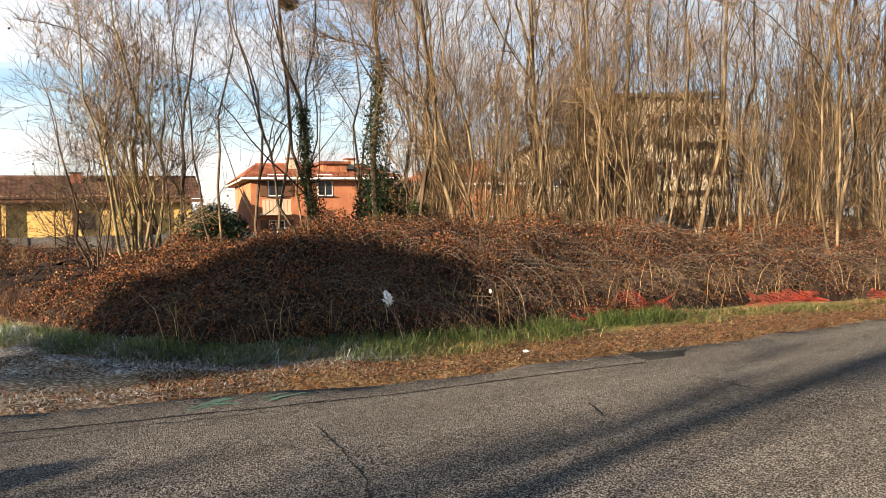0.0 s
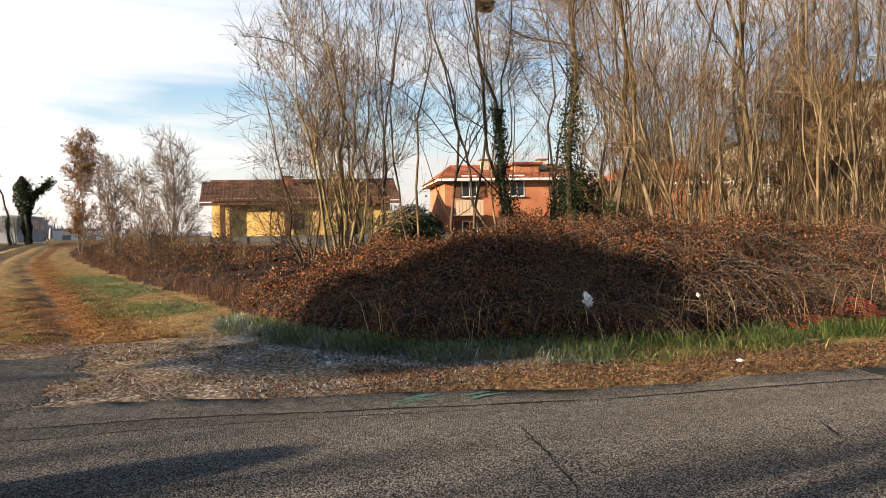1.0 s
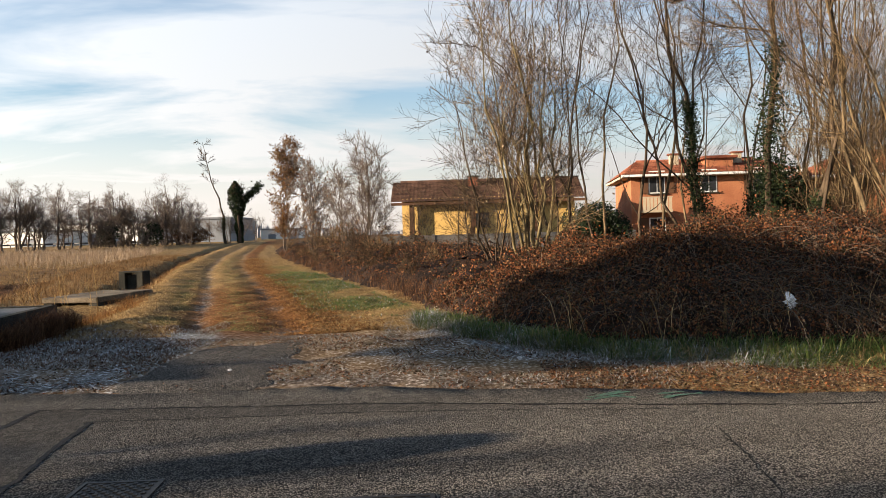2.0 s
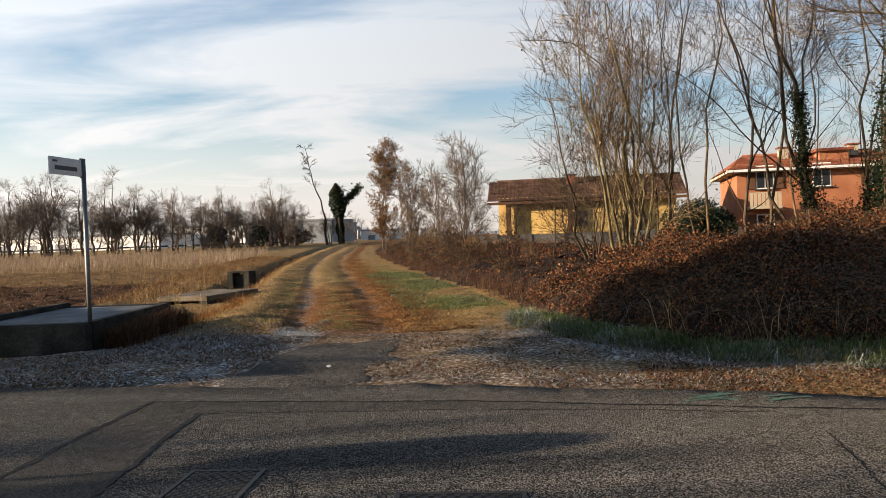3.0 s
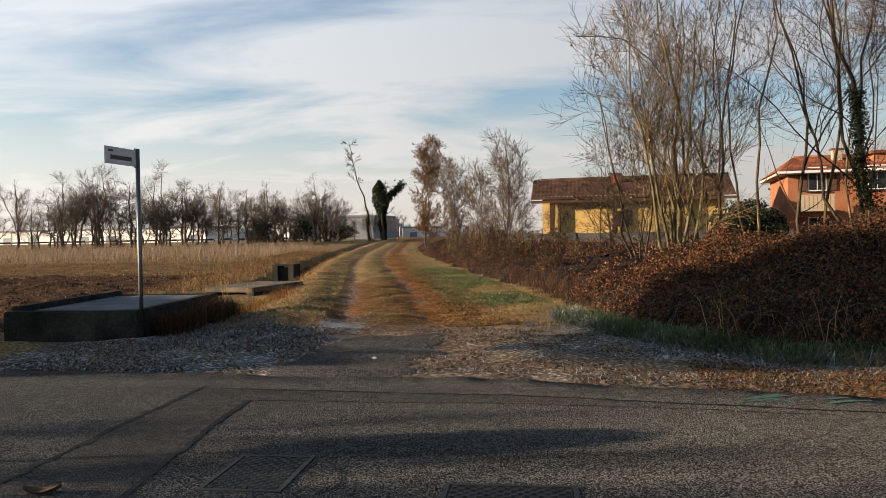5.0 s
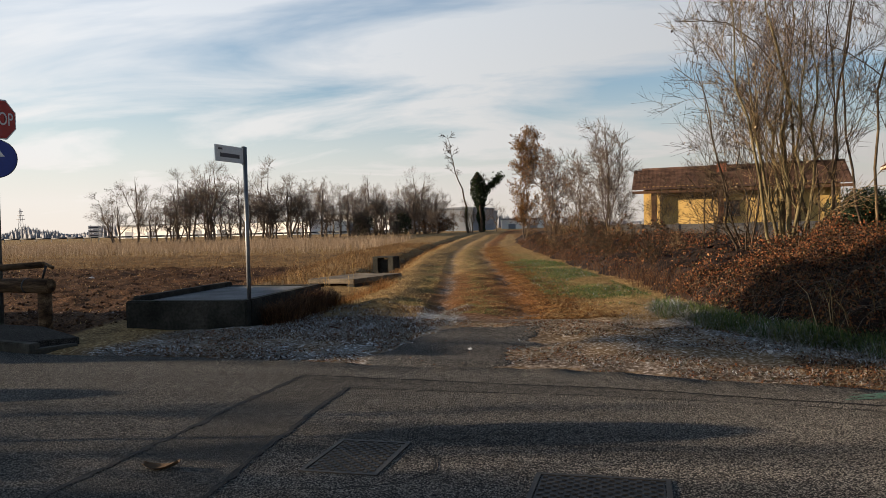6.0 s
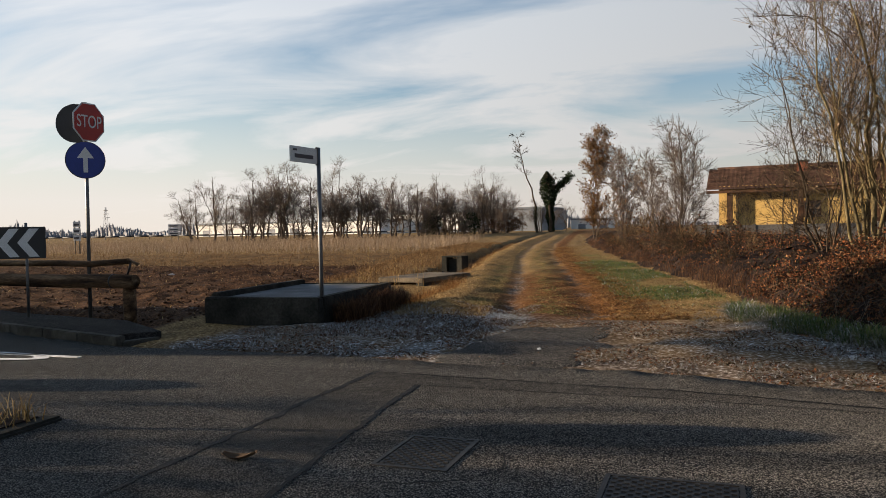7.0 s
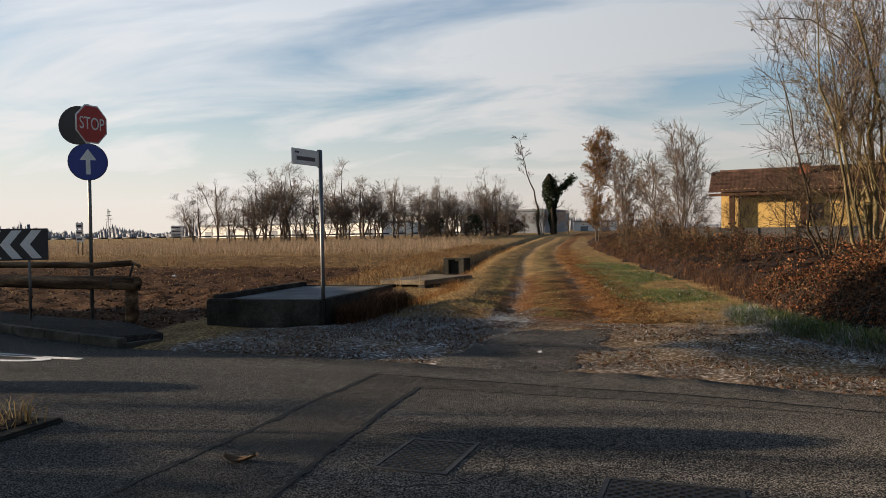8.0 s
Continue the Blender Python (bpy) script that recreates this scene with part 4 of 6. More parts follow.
def scatter_leaves(centres, size, rng, up=0.3):
    """Small folded leaves: two triangles each side of a crease."""
    k = len(centres)
    d = unit(rng.normal(size=(k, 3)))
    nrm = unit(rng.normal(size=(k, 3)) + np.array([0, 0, up]))
    s = unit(np.cross(d, nrm))
    ln = size * (0.6 + 0.8 * rng.random((k, 1)))
    up3 = np.cross(s, d)
    a, c = centres - d * ln * 0.5, centres + d * ln * 0.5
    b = centres + s * ln * 0.38 + up3 * ln * 0.14
    e = centres - s * ln * 0.38 + up3 * ln * 0.14
    v = np.stack([a, b, c, e], 1).reshape(-1, 3)
    i = np.arange(k) * 4
    return v, [np.concatenate([np.stack([i, i + 1, i + 2], -1), np.stack([i, i + 2, i + 3], -1)])]


def blades(base, ln, width, rng, lean=0.35, curl=0.4, toward=None):
    """Tapered, curved grass blades."""
    k = len(base)
    az = rng.random(k) * 2 * np.pi
    out = np.stack([np.cos(az), np.sin(az), 0 * az], -1)
    if toward is not None:
        out = unit(out + np.array(toward))
    s = np.stack([-out[:, 1], out[:, 0], 0 * az], -1) * (width / 2)
    s = s if np.ndim(width) == 0 else s
    ln = (ln * (0.5 + rng.random(k)))[:, None]
    le = lean * (0.3 + 1.4 * rng.random((k, 1)))
    d1 = unit(out * le + np.array([0, 0, 1.0]))
    d2 = unit(out * (le + curl * (0.4 + 1.2 * rng.random((k, 1)))) + np.array([0, 0, 1.0]) * (1 - 0.5 * curl))
    m = base + d1 * ln * 0.55
    t = m + d2 * ln * 0.45
    v = np.stack([base - s, base + s, m - s * 0.75, m + s * 0.75, t], 1).reshape(-1, 3)
    i = np.arange(k) * 5
    return v, [np.stack([i, i + 1, i + 3, i + 2], -1), np.stack([i + 2, i + 3, i + 4], -1)]


def tree(name, label, at, lean=(0, 0), height=11.0, r0=0.11, limbs=9, spread=38, start=0.3, reach=0.30, up=0.9, twigs=(4, 5), bark=None, twig=None, seed=0, category="tree", group="", stems=1, fan=0.0, ivy=0.0, leaves=0, leaf_mat=None, tip=0.0048, bend=0.13, leaf_size=0.07, split=False, forks=0):
    rng = np.random.default_rng(seed + 100)
    bark, twig = bark or M_BARK_PALE, twig or M_TWIG
    r0, spread, up, limbs = r0 * 0.60, spread * 1.3, up * 0.75, int(limbs * 1.25)
    t = thing(name, label, category, (at[0], at[1], float(ground_z(at[0], at[1]))), group=group)
    every = []
    for k in range(stems):
        az = rng.random() * 6.28
        f = fan * (0.4 + 0.9 * rng.random()) * (k > 0)
        h = height * (1 if k == 0 else 0.7 + 0.3 * rng.random())
        p, r = stem((0.12 * math.cos(az) * (k > 0), 0.12 * math.sin(az) * (k > 0)), (lean[0] + f * math.cos(az), lean[1] + f * math.sin(az)), h, r0 * (1 if k == 0 else 0.55 + 0.35 * rng.random()), sway=0.013 * height, rng=rng)
        v, fc = tubes(p, r, 7)
        part("trunk", mesh_np("trunk", v, [fc], bark, True), t)
        # leaders that fork off the trunk and rise beside it
        lead = sprout(p, r, forks, max(start, 0.14), 0.55, 30, h * 0.62, 12, 0.9, 0.55, tip * 2.0, 0.14, rng)
        for q, w in zip(*lead) if forks else ():
            v, fc = tubes(q[None], w[None], 6)
            part("leader", mesh_np("leader", v, [fc], bark, True), t)
        p, r = (np.concatenate([p, lead[0]]), np.concatenate([r, lead[1]])) if forks else (p, r)
        b1, s1 = sprout(p, r, max(4, int(limbs * (0.62 if forks else 1.0))), start, 0.98, spread, height * reach * 0.85, 6, up, 0.42, tip * 1.4, bend * 1.25, rng)
        b2, s2 = sprout(b1, s1, twigs[0], 0.2, 1.0, 40, height * reach * 0.42, 4, up * 0.6, 0.6, tip * 1.1, bend, rng)
        b3, s3 = sprout(b2, s2, twigs[1], 0.1, 1.0, 38, height * reach * 0.25, 2, up * 0.4, 0.65, tip * 0.8, bend, rng)
        every.append((p, r, b1, s1, b2, s2, b3, s3))
    if split:
        for e in every:
            for p, r in zip(e[2], e[3]):
                v, f = tubes(p[None], r[None], 4)
                part("limb", mesh_np("limb", v, [f], bark, True), t)
    else:
        v, f = join([tubes(e[2], e[3], 3) for e in every])
        part("branchwork", mesh_np("branchwork", v, f, bark, True), t, kind="stuff")
    v, f = join([x for e in every for x in (tubes(e[4], e[5], 3), tubes(e[6], e[7], 3))])
    part("twig_mass", mesh_np("twig_mass", v, f, twig), t, kind="stuff")
    if ivy:
        p, r = every[0][0][0], every[0][1][0]
        k = 7500
        s = rng.random(k) ** 0.8 * ivy / height * (len(p) - 1)
        i = s.astype(int)
        c = p[i] + (p[np.minimum(i + 1, len(p) - 1)] - p[i]) * (s - i)[:, None]
        wide = 0.07 + 0.15 * vnoise(c[:, 2] * 1.6, 0 * s, seed)
        c = c + rng.normal(size=(k, 3)) * wide[:, None] * np.array([1, 1, 0.8])
        c[:, 2] = np.maximum(c[:, 2], 0.05)
        v, f = scatter_leaves(c, 0.052, rng)
        part("ivy", mesh_np("ivy", v, f, M_IVY), t, "dark green ivy", kind="stuff")
    if leaves:
        src = np.concatenate([e[6].reshape(-1, 3) for e in every])
        c = src[rng.integers(0, len(src), leaves)] + rng.normal(0, 0.05, (leaves, 3))
        v, f = scatter_leaves(c, leaf_size, rng)
        part("dead_leaves", mesh_np("dead_leaves", v, f, leaf_mat or M_DEADLEAF), t, "brown clinging leaves", kind="stuff")
    return t


# ---- the wood behind the brambles: x, y at the ground, lean per metre, height, radius, look ----
WOOD = "bare trees behind the brambles"
tree("tree", "bare multi-stemmed tree with pale yellowish bark and few leaves", (3.15, 18.9), (-0.04, 0.0), 7.6, 0.115, 12, 36, 0.14, 0.27, 0.9, (6, 5), M_BARK_GREEN, M_TWIG, 8, group=WOOD, split=True, forks=0, stems=7, fan=0.22, leaves=450, leaf_size=0.06, leaf_mat=M_LITTERLEAF)
tree("tree", "bare shrubby tree with arching dark stems", (2.3, 19.6), (-0.16, 0.02), 5.6, 0.065, 9, 34, 0.14, 0.32, 0.7, (5, 4), M_BARK_DARK, M_TWIG_DARK, 2, group=WOOD, split=True, forks=0, stems=5, fan=0.26, leaves=250, leaf_size=0.05, leaf_mat=M_LITTERLEAF)
tree("tree", "bare slender tree with grey-brown bark", (3.7, 20.8), (0.03, 0.0), 8.6, 0.075, 11, 34, 0.22, 0.30, 0.9, (5, 5), M_BARK_PALE, M_TWIG_DARK, 3, group=WOOD, split=True, forks=2, stems=2, fan=0.08)
tree("tree", "bare slender tree with grey-brown bark", (4.4, 20.7), (0.05, 0.0), 8.8, 0.08, 11, 34, 0.22, 0.30, 0.9, (5, 5), M_BARK_DARK, M_TWIG_DARK, 4, group=WOOD, split=True, forks=2, stems=2, fan=0.10)
tree("tree", "bare thin tree leaning over the brambles", (6.85, 22.1), (-0.085, 0.02), 9.8, 0.09, 12, 36, 0.18, 0.30, 0.8, (5, 5), M_BARK_DARK, M_TWIG_DARK, 5, group=WOOD, split=True, forks=2)
tree("tree", "bare forked tree with dark leaning trunk", (8.2, 21.7), (-0.13, 0.04), 10.5, 0.10, 11, 34, 0.2, 0.28, 0.9, (5, 5), M_BARK_DARK, M_TWIG_DARK, 6, group=WOOD, split=True, forks=2, stems=2, fan=0.07)
tree("tree", "leaning bare tree wrapped in dark ivy", (8.9, 20.3), (-0.17, 0.06), 11.5, 0.14, 12, 36, 0.35, 0.30, 0.9, (5, 5), M_BARK_DARK, M_TWIG_DARK, 7, group=WOOD, split=True, forks=2, ivy=5.0)
tree("tree", "dark slim straight tree", (10.8, 23.9), (0.0, 0.0), 11, 0.09, 9, 34, 0.4, 0.28, 0.9, (5, 5), M_BARK_DARK, M_TWIG_DARK, 8, group=WOOD, split=True, forks=2)
tree("tree", "tall straight tree with a thick ivy sleeve", (9.05, 19.2), (0.03, -0.015), 13, 0.17, 14, 42, 0.3, 0.26, 0.8, (5, 5), M_BARK_DARK, M_TWIG, 9, group=WOOD, split=True, forks=2, ivy=6.0)
tree("tree", "dark bare tree with forked stems", (9.83, 17.7), (0.0, 0.0), 12, 0.13, 12, 36, 0.3, 0.28, 0.9, (5, 5), M_BARK_DARK, M_TWIG, 10, group=WOOD, split=True, forks=2, stems=2, fan=0.06, ivy=2.2)
tree("tree", "bare tree with pale branches", (11.4, 21.4), (-0.03, 0.01), 12, 0.09, 11, 36, 0.3, 0.28, 0.9, (5, 5), M_BARK_PALE, M_TWIG, 11, group=WOOD, split=True, forks=2)
tree("tree", "yellowish multi-stemmed bare tree", (10.6, 16.0), (-0.12, 0.07), 12, 0.10, 12, 32, 0.2, 0.28, 0.9, (5, 5), M_BARK_PALE, M_TWIG, 12, group=WOOD, split=True, forks=2, stems=3, fan=0.10)
tree("tree", "bare tree with slanting trunk", (13.6, 17.6), (-0.06, 0.04), 12, 0.10, 11, 34, 0.3, 0.28, 0.9, (5, 5), M_BARK_DARK, M_TWIG, 13, group=WOOD, split=True, forks=2)
tree("tree", "sturdy bare tree with pale sunlit trunk", (12.05, 14.95), (-0.065, 0.05), 12.5, 0.145, 12, 36, 0.3, 0.26, 0.9, (5, 5), M_BARK_PALE, M_TWIG, 14, group=WOOD, split=True, forks=2)
tree("tree", "slim pale bare tree", (12.2, 13.5), (-0.01, 0.01), 11, 0.07, 10, 32, 0.2, 0.26, 0.9, (5, 5), M_BARK_PALE, M_TWIG, 15, group=WOOD, split=True, forks=2)
tree("tree", "slim pale bare tree", (13.9, 14.65), (0.04, -0.04), 11.5, 0.08, 10, 32, 0.2, 0.26, 0.9, (5, 5), M_BARK_PALE, M_TWIG, 16, group=WOOD, split=True, forks=2)
tree("tree", "forked pale bare tree", (12.7, 13.0), (0.03, -0.03), 11, 0.085, 10, 30, 0.2, 0.26, 0.9, (5, 5), M_BARK_PALE, M_TWIG, 17, group=WOOD, split=True, forks=2, stems=2, fan=0.08)
tree("tree", "slim pale bare tree", (16.3, 15.1), (0.02, -0.02), 11, 0.085, 10, 32, 0.2, 0.26, 0.9, (5, 5), M_BARK_PALE, M_TWIG, 18, group=WOOD, split=True, forks=2)
tree("tree", "pale bare tree with spreading crown", (14.4, 12.65), (0.05, -0.06), 11.5, 0.10, 11, 36, 0.25, 0.28, 0.9, (5, 5), M_BARK_PALE, M_TWIG, 19, group=WOOD, split=True, forks=2)
tree("tree", "slim bare tree leaning aside", (15.5, 12.95), (0.085, -0.10), 11, 0.075, 10, 34, 0.2, 0.26, 0.9, (5, 5), M_BARK_PALE, M_TWIG, 20, group=WOOD, split=True, forks=2)
tree("tree", "tall bare tree with twin pale stems", (15.2, 10.0), (0.025, -0.04), 11.5, 0.075, 11, 30, 0.2, 0.26, 1.0, (5, 5), M_BARK_PALE, M_TWIG, 21, group=WOOD, split=True, forks=2, stems=3, fan=0.07)
tree("tree", "slim bare tree with brown twigs", (17.1, 10.75), (0.02, -0.03), 11, 0.09, 11, 32, 0.2, 0.28, 0.9, (5, 5), M_BARK_PALE, M_TWIG, 22, group=WOOD, split=True, forks=2, stems=2, fan=0.08)
tree("tree", "slim bare tree with brown twigs", (18.3, 10.6), (-0.02, 0.03), 11, 0.09, 11, 32, 0.2, 0.28, 0.9, (5, 5), M_BARK_DARK, M_TWIG, 23, group=WOOD, split=True, forks=2)


def saplings():
    """A coppice of thin pale saplings, from a few grown forms."""
    rng = np.random.default_rng(31)
    forms = []
    for k in range(5):
        t = tree("sapling", "thin pale bare sapling in the thicket", (13 + k * 0.7, 16.2 + 0.3 * k), (rng.normal(0, 0.04), rng.normal(0, 0.04)), 5.0 + k * 0.4, 0.050, 10, 28, 0.08, 0.26, 1.2, (3, 4), M_BARK_PALE, M_TWIG, 40 + k, "sapling", "saplings in the thicket", stems=2, fan=0.09)
        forms.append(t)
    for k in range(215):
        s = rng.random()
        x, y = 10.2 + 13.0 * s, 19.2 - 7.0 * s + rng.normal(0, 2.2)
        if y < 9.6:
            continue
        c = copy_thing(forms[k % 5], pose(x, y, float(ground_z(x, y)), rng.normal(0, 3), rng.normal(0, 3), rng.random() * 360))
        c.scale = (1, 1, 0.7 + 0.55 * rng.random())


saplings()


def back_wood():
    """Thinner trees deeper in the wood, from a few grown forms."""
    rng = np.random.default_rng(37)
    forms = []
    for k in range(6):
        at = (11.5 + 1.6 * k, 24.0 - 1.1 * k)
        forms.append(tree("tree", "thin bare tree deeper in the wood", at, (rng.normal(0, 0.03), 0), 10.5 + k * 0.4, 0.075, 11, 34, 0.22, 0.26, 0.9, (4, 4), (M_BARK_PALE, M_BARK_DARK)[k % 2], (M_TWIG, M_TWIG_DARK)[k % 2], 300 + k, group=WOOD, stems=1 + k % 2, fan=0.08))
    for k in range(17):
        s = (k + rng.random()) / 17
        x, y = 4.8 + 19 * s, 26.5 - 12.5 * s + rng.normal(0, 2.2)
        c = copy_thing(forms[k % 6], pose(x, y, float(ground_z(x, y)), rng.normal(0, 2.5), rng.normal(0, 2.5), rng.random() * 360))
        f = 0.8 + 0.3 * rng.random()
        c.scale = (f, f, f)


back_wood()


def long_shoot():
    """A long bare shoot that reaches out of the crown over the track."""
    pts = np.array([[(3.0, 18.9, 4.9), (2.6, 18.98, 5.5), (1.99, 19.04, 6.02), (1.45, 19.08, 6.12), (0.91, 19.12, 6.15)]])
    v, f = tubes(pts, np.array([[0.02, 0.016, 0.013, 0.011, 0.008]]), 5)
    t = thing("shoot", "long bare shoot reaching out of the crown", "branch", (0, 0, 0))
    part("stalk", mesh_np("stalk", v, [f], M_TWIG_DARK), t)
    b, r = sprout(pts, np.full((1, 5), 0.01), 14, 0.4, 1.0, 35, 0.35, 3, 0.3, 0.6, 0.005)
    v, f = tubes(b, r, 3)
    part("twig_mass", mesh_np("twig_mass", v, [f], M_TWIG_DARK), t, kind="stuff")


long_shoot()


def nest():
    rng = np.random.default_rng(5)
    c = np.array([7.58, 20.84, 7.8])
    d = unit(rng.normal(size=(420, 3)))
    a = c + d * 0.17 * np.array([1, 1, 0.8])
    b = a + unit(np.cross(d, rng.normal(size=(420, 3)))) * 0.22
    v, f = tubes(np.stack([a, (a + b) / 2 + d * 0.03, b], 1), np.full((420, 3), 0.008), 3)
    solo("bird_nest", mesh_np("bird_nest", v, [f], M_TWIG_DARK), "dark round nest of twigs high in a tree", "nest")


nest()

# ---- trees and bushes along the track ----
LINE = "trees along the track's hedge"
tree("tree", "small tree full of clinging russet leaves", (-8.4, 59), (0.0, 0), 8.3, 0.09, 14, 28, 0.08, 0.24, 1.0, (7, 6), M_BARK_FAR, M_TWIG, 51, group=LINE, stems=4, fan=0.06, leaves=9000, leaf_size=0.09, tip=0.010)
tree("tree", "bare bushy tree with brown twigs", (-4.8, 44.2), (0.0, 0), 5.9, 0.07, 13, 34, 0.08, 0.32, 0.8, (6, 6), M_BARK_FAR, M_TWIG_FAR, 52, group=LINE, stems=4, fan=0.12, leaves=700, leaf_size=0.10, tip=0.010)
tree("tree", "bare round-crowned tree with fine twigs", (-1.6, 37.9), (0.0, 0), 6.0, 0.09, 14, 36, 0.15, 0.34, 0.7, (7, 6), M_BARK_FAR, M_TWIG_FAR, 53, group=LINE, stems=4, fan=0.16, tip=0.008)
tree("tree", "bare round-crowned tree with fine twigs", (-3.0, 40.0), (0.0, 0), 4.9, 0.07, 12, 36, 0.12, 0.34, 0.7, (6, 5), M_BARK_FAR, M_TWIG_FAR, 54, group=LINE, stems=3, fan=0.14, tip=0.009)
tree("tree", "small bare forked tree by the hedge", (2.25, 28.5), (0.02, 0), 4.6, 0.06, 10, 36, 0.18, 0.36, 0.7, (5, 5), M_BARK_DARK, M_TWIG_DARK, 55, group=LINE, stems=3, fan=0.20)
tree("tree", "small bare shrub by the hedge", (0.9, 33.5), (0.0, 0), 3.4, 0.04, 9, 36, 0.1, 0.36, 0.7, (5, 5), M_BARK_DARK, M_TWIG_DARK, 56, group=LINE, stems=4, fan=0.25)
tree("dead_tree", "tall dead leaning tree with few broken limbs", (-25.7, 117), (-0.17, 0.02), 15.2, 0.30, 9, 38, 0.45, 0.16, 0.5, (4, 4), M_BARK_DARK, M_TWIG_DARK, 57, group=LINE, tip=0.025, ivy=4.0)


def ivy_tree():
    rng = np.random.default_rng(58)
    t = tree("ivy_tree", "old pollard smothered in dark ivy, forked limbs", (-23.6, 117.5), (-0.06, 0), 8.0, 0.5, 8, 50, 0.45, 0.32, 0.5, (4, 5), M_BARK_DARK, M_TWIG_DARK, 58, group=LINE, tip=0.025)
    k = 6000
    z = rng.random(k) * 9.2
    wide = np.interp(z, [0, 2, 4, 6.5, 8.5, 9.2], [0.8, 0.7, 0.75, 1.3, 0.9, 0.2]) * (0.6 + 0.7 * vnoise(z * 0.9, 0 * z, 3))
    az = rng.random(k) * 6.28
    c = np.stack([-0.07 * z + np.cos(az) * wide * np.sqrt(rng.random(k)), np.sin(az) * wide * np.sqrt(rng.random(k)), z], -1)
    s = rng.random((1500, 1))
    arm = np.array([0.2, 0, 6.0]) + s * np.array([2.9, 0, 2.6]) + rng.normal(0, 0.28, (1500, 3))
    v, f = scatter_leaves(np.concatenate([c, arm]), 0.26, rng)
    part("ivy", mesh_np("ivy", v, f, M_IVY), t, "dense dark ivy", kind="stuff")


ivy_tree()


def tree_row():
    """The far row of bare trees across the field."""
    rng = np.random.default_rng(61)
    forms = []
    for k in range(6):
        forms.append(tree("tree", "bare field-edge tree with a wide twiggy crown", (-57 + k * 4.3, 79 + k * 8.2), (0, 0), 8.0 + k % 3 * 0.8, 0.26, 12, 40, 0.16, 0.34, 0.8, (6, 4), M_BARK_FAR, M_TWIG_FAR, 70 + k, group="tree row across the field", stems=1 + k % 2, fan=0.22, tip=0.012, forks=2))
    for k in range(56):
        s = (k + 0.6 * rng.random()) / 56
        x, y = -57.5 + 23.5 * s + rng.normal(0, 1.6), 76 + 50 * s + rng.normal(0, 3.0)
        c = copy_thing(forms[k % 6], pose(x, y, float(ground_z(x, y)), 0, 0, rng.random() * 360))
        f = (0.55 + 0.5 * rng.random()) * (0.75 + 0.25 * step(0.0, 0.12, s))
        c.scale = (f * 1.15, f * 1.15, f * 0.92)
    for k in range(14):
        x, y = -33 + rng.normal(0, 4.5), 124 + rng.normal(0, 8)
        c = copy_thing(forms[k % 6], pose(x, y, float(ground_z(x, y)), 0, 0, rng.random() * 360))
        c.scale = (0.6, 0.6, 0.38 + 0.2 * rng.random())
    scrub = tree("bush", "low dark scrub under the tree row", (-36, 112), (0, 0), 3.0, 0.06, 12, 36, 0.03, 0.42, 0.8, (4, 3), M_BARK_FAR, M_TWIG_FAR, 76, "bush", "scrub under the tree row", stems=5, fan=0.35, tip=0.012)
    for k in range(8):
        s = rng.random() ** 0.5
        x, y = -57.5 + 23.5 * s + rng.normal(0, 1.0), 76 + 46 * s + rng.normal(0, 2.0)
        c = copy_thing(scrub, pose(x, y, float(ground_z(x, y)), 0, 0, rng.random() * 360))
        c.scale = (0.9, 0.9, 0.45 + 0.55 * rng.random())


tree_row()


def hedge_bushes():
    """Bare twiggy bushes that stand out of the hedge along the track."""
    rng = np.random.default_rng(63)
    forms = []
    for k in range(4):
        y = 21 + 4.0 * k
        forms.append(tree("bush", "bare reddish-brown bush in the hedge", (float(hedge_line(y)) + 1.2, y), (0, 0), 1.35 + 0.15 * k, 0.03, 9, 30, 0.05, 0.40, 0.9, (4, 4), M_BARK_DARK, (M_TWIG_DARK, M_TWIG)[k % 2], 400 + k, "bush", "bushes in the hedge", stems=5, fan=0.28, leaves=260, leaf_size=0.06, leaf_mat=M_BRAMBLE))
    for k in range(20):
        y = 17.5 + 40 * rng.random() ** 1.3
        x = float(hedge_line(y)) + 0.7 + 3.5 * rng.random()
        c = copy_thing(forms[k % 4], pose(x, y, float(ground_z(x, y)), 0, 0, rng.random() * 360))
        f = 0.45 + 0.4 * rng.random()
        c.scale = (f, f, f)


hedge_bushes()


def clods():
    """Broken lumps of turned soil over the near field."""
    rng = np.random.default_rng(65)
    k = 9000
    y = 10.6 + 19.5 * rng.random(k)
    x = field_side(y) - 0.1 - 17 * rng.random(k)
    s = 0.012 + 0.036 * rng.random((k, 1)) ** 2
    c = np.stack([x, y, ground_z(x, y) + 0.01], -1)
    o = np.array([[1, 0, 0], [0, 1, 0], [-1, 0, 0], [0, -1, 0], [0, 0, 0.8], [0, 0, -0.8]])
    v = c[:, None] + o[None] * s[:, None] * (0.6 + 0.8 * rng.random((k, 6, 1))) + rng.normal(0, 0.2, (k, 6, 3)) * s[:, None]
    i = (np.arange(k) * 6)[:, None]
    f = np.concatenate([i + np.array(t) for t in ((0, 1, 4), (1, 2, 4), (2, 3, 4), (3, 0, 4), (1, 0, 5), (2, 1, 5), (3, 2, 5), (0, 3, 5))])
    solo("soil_clods", mesh_np("soil_clods", v, [f], M_SOIL), "broken brown clods on the ploughed field", "soil", "stuff")


clods()


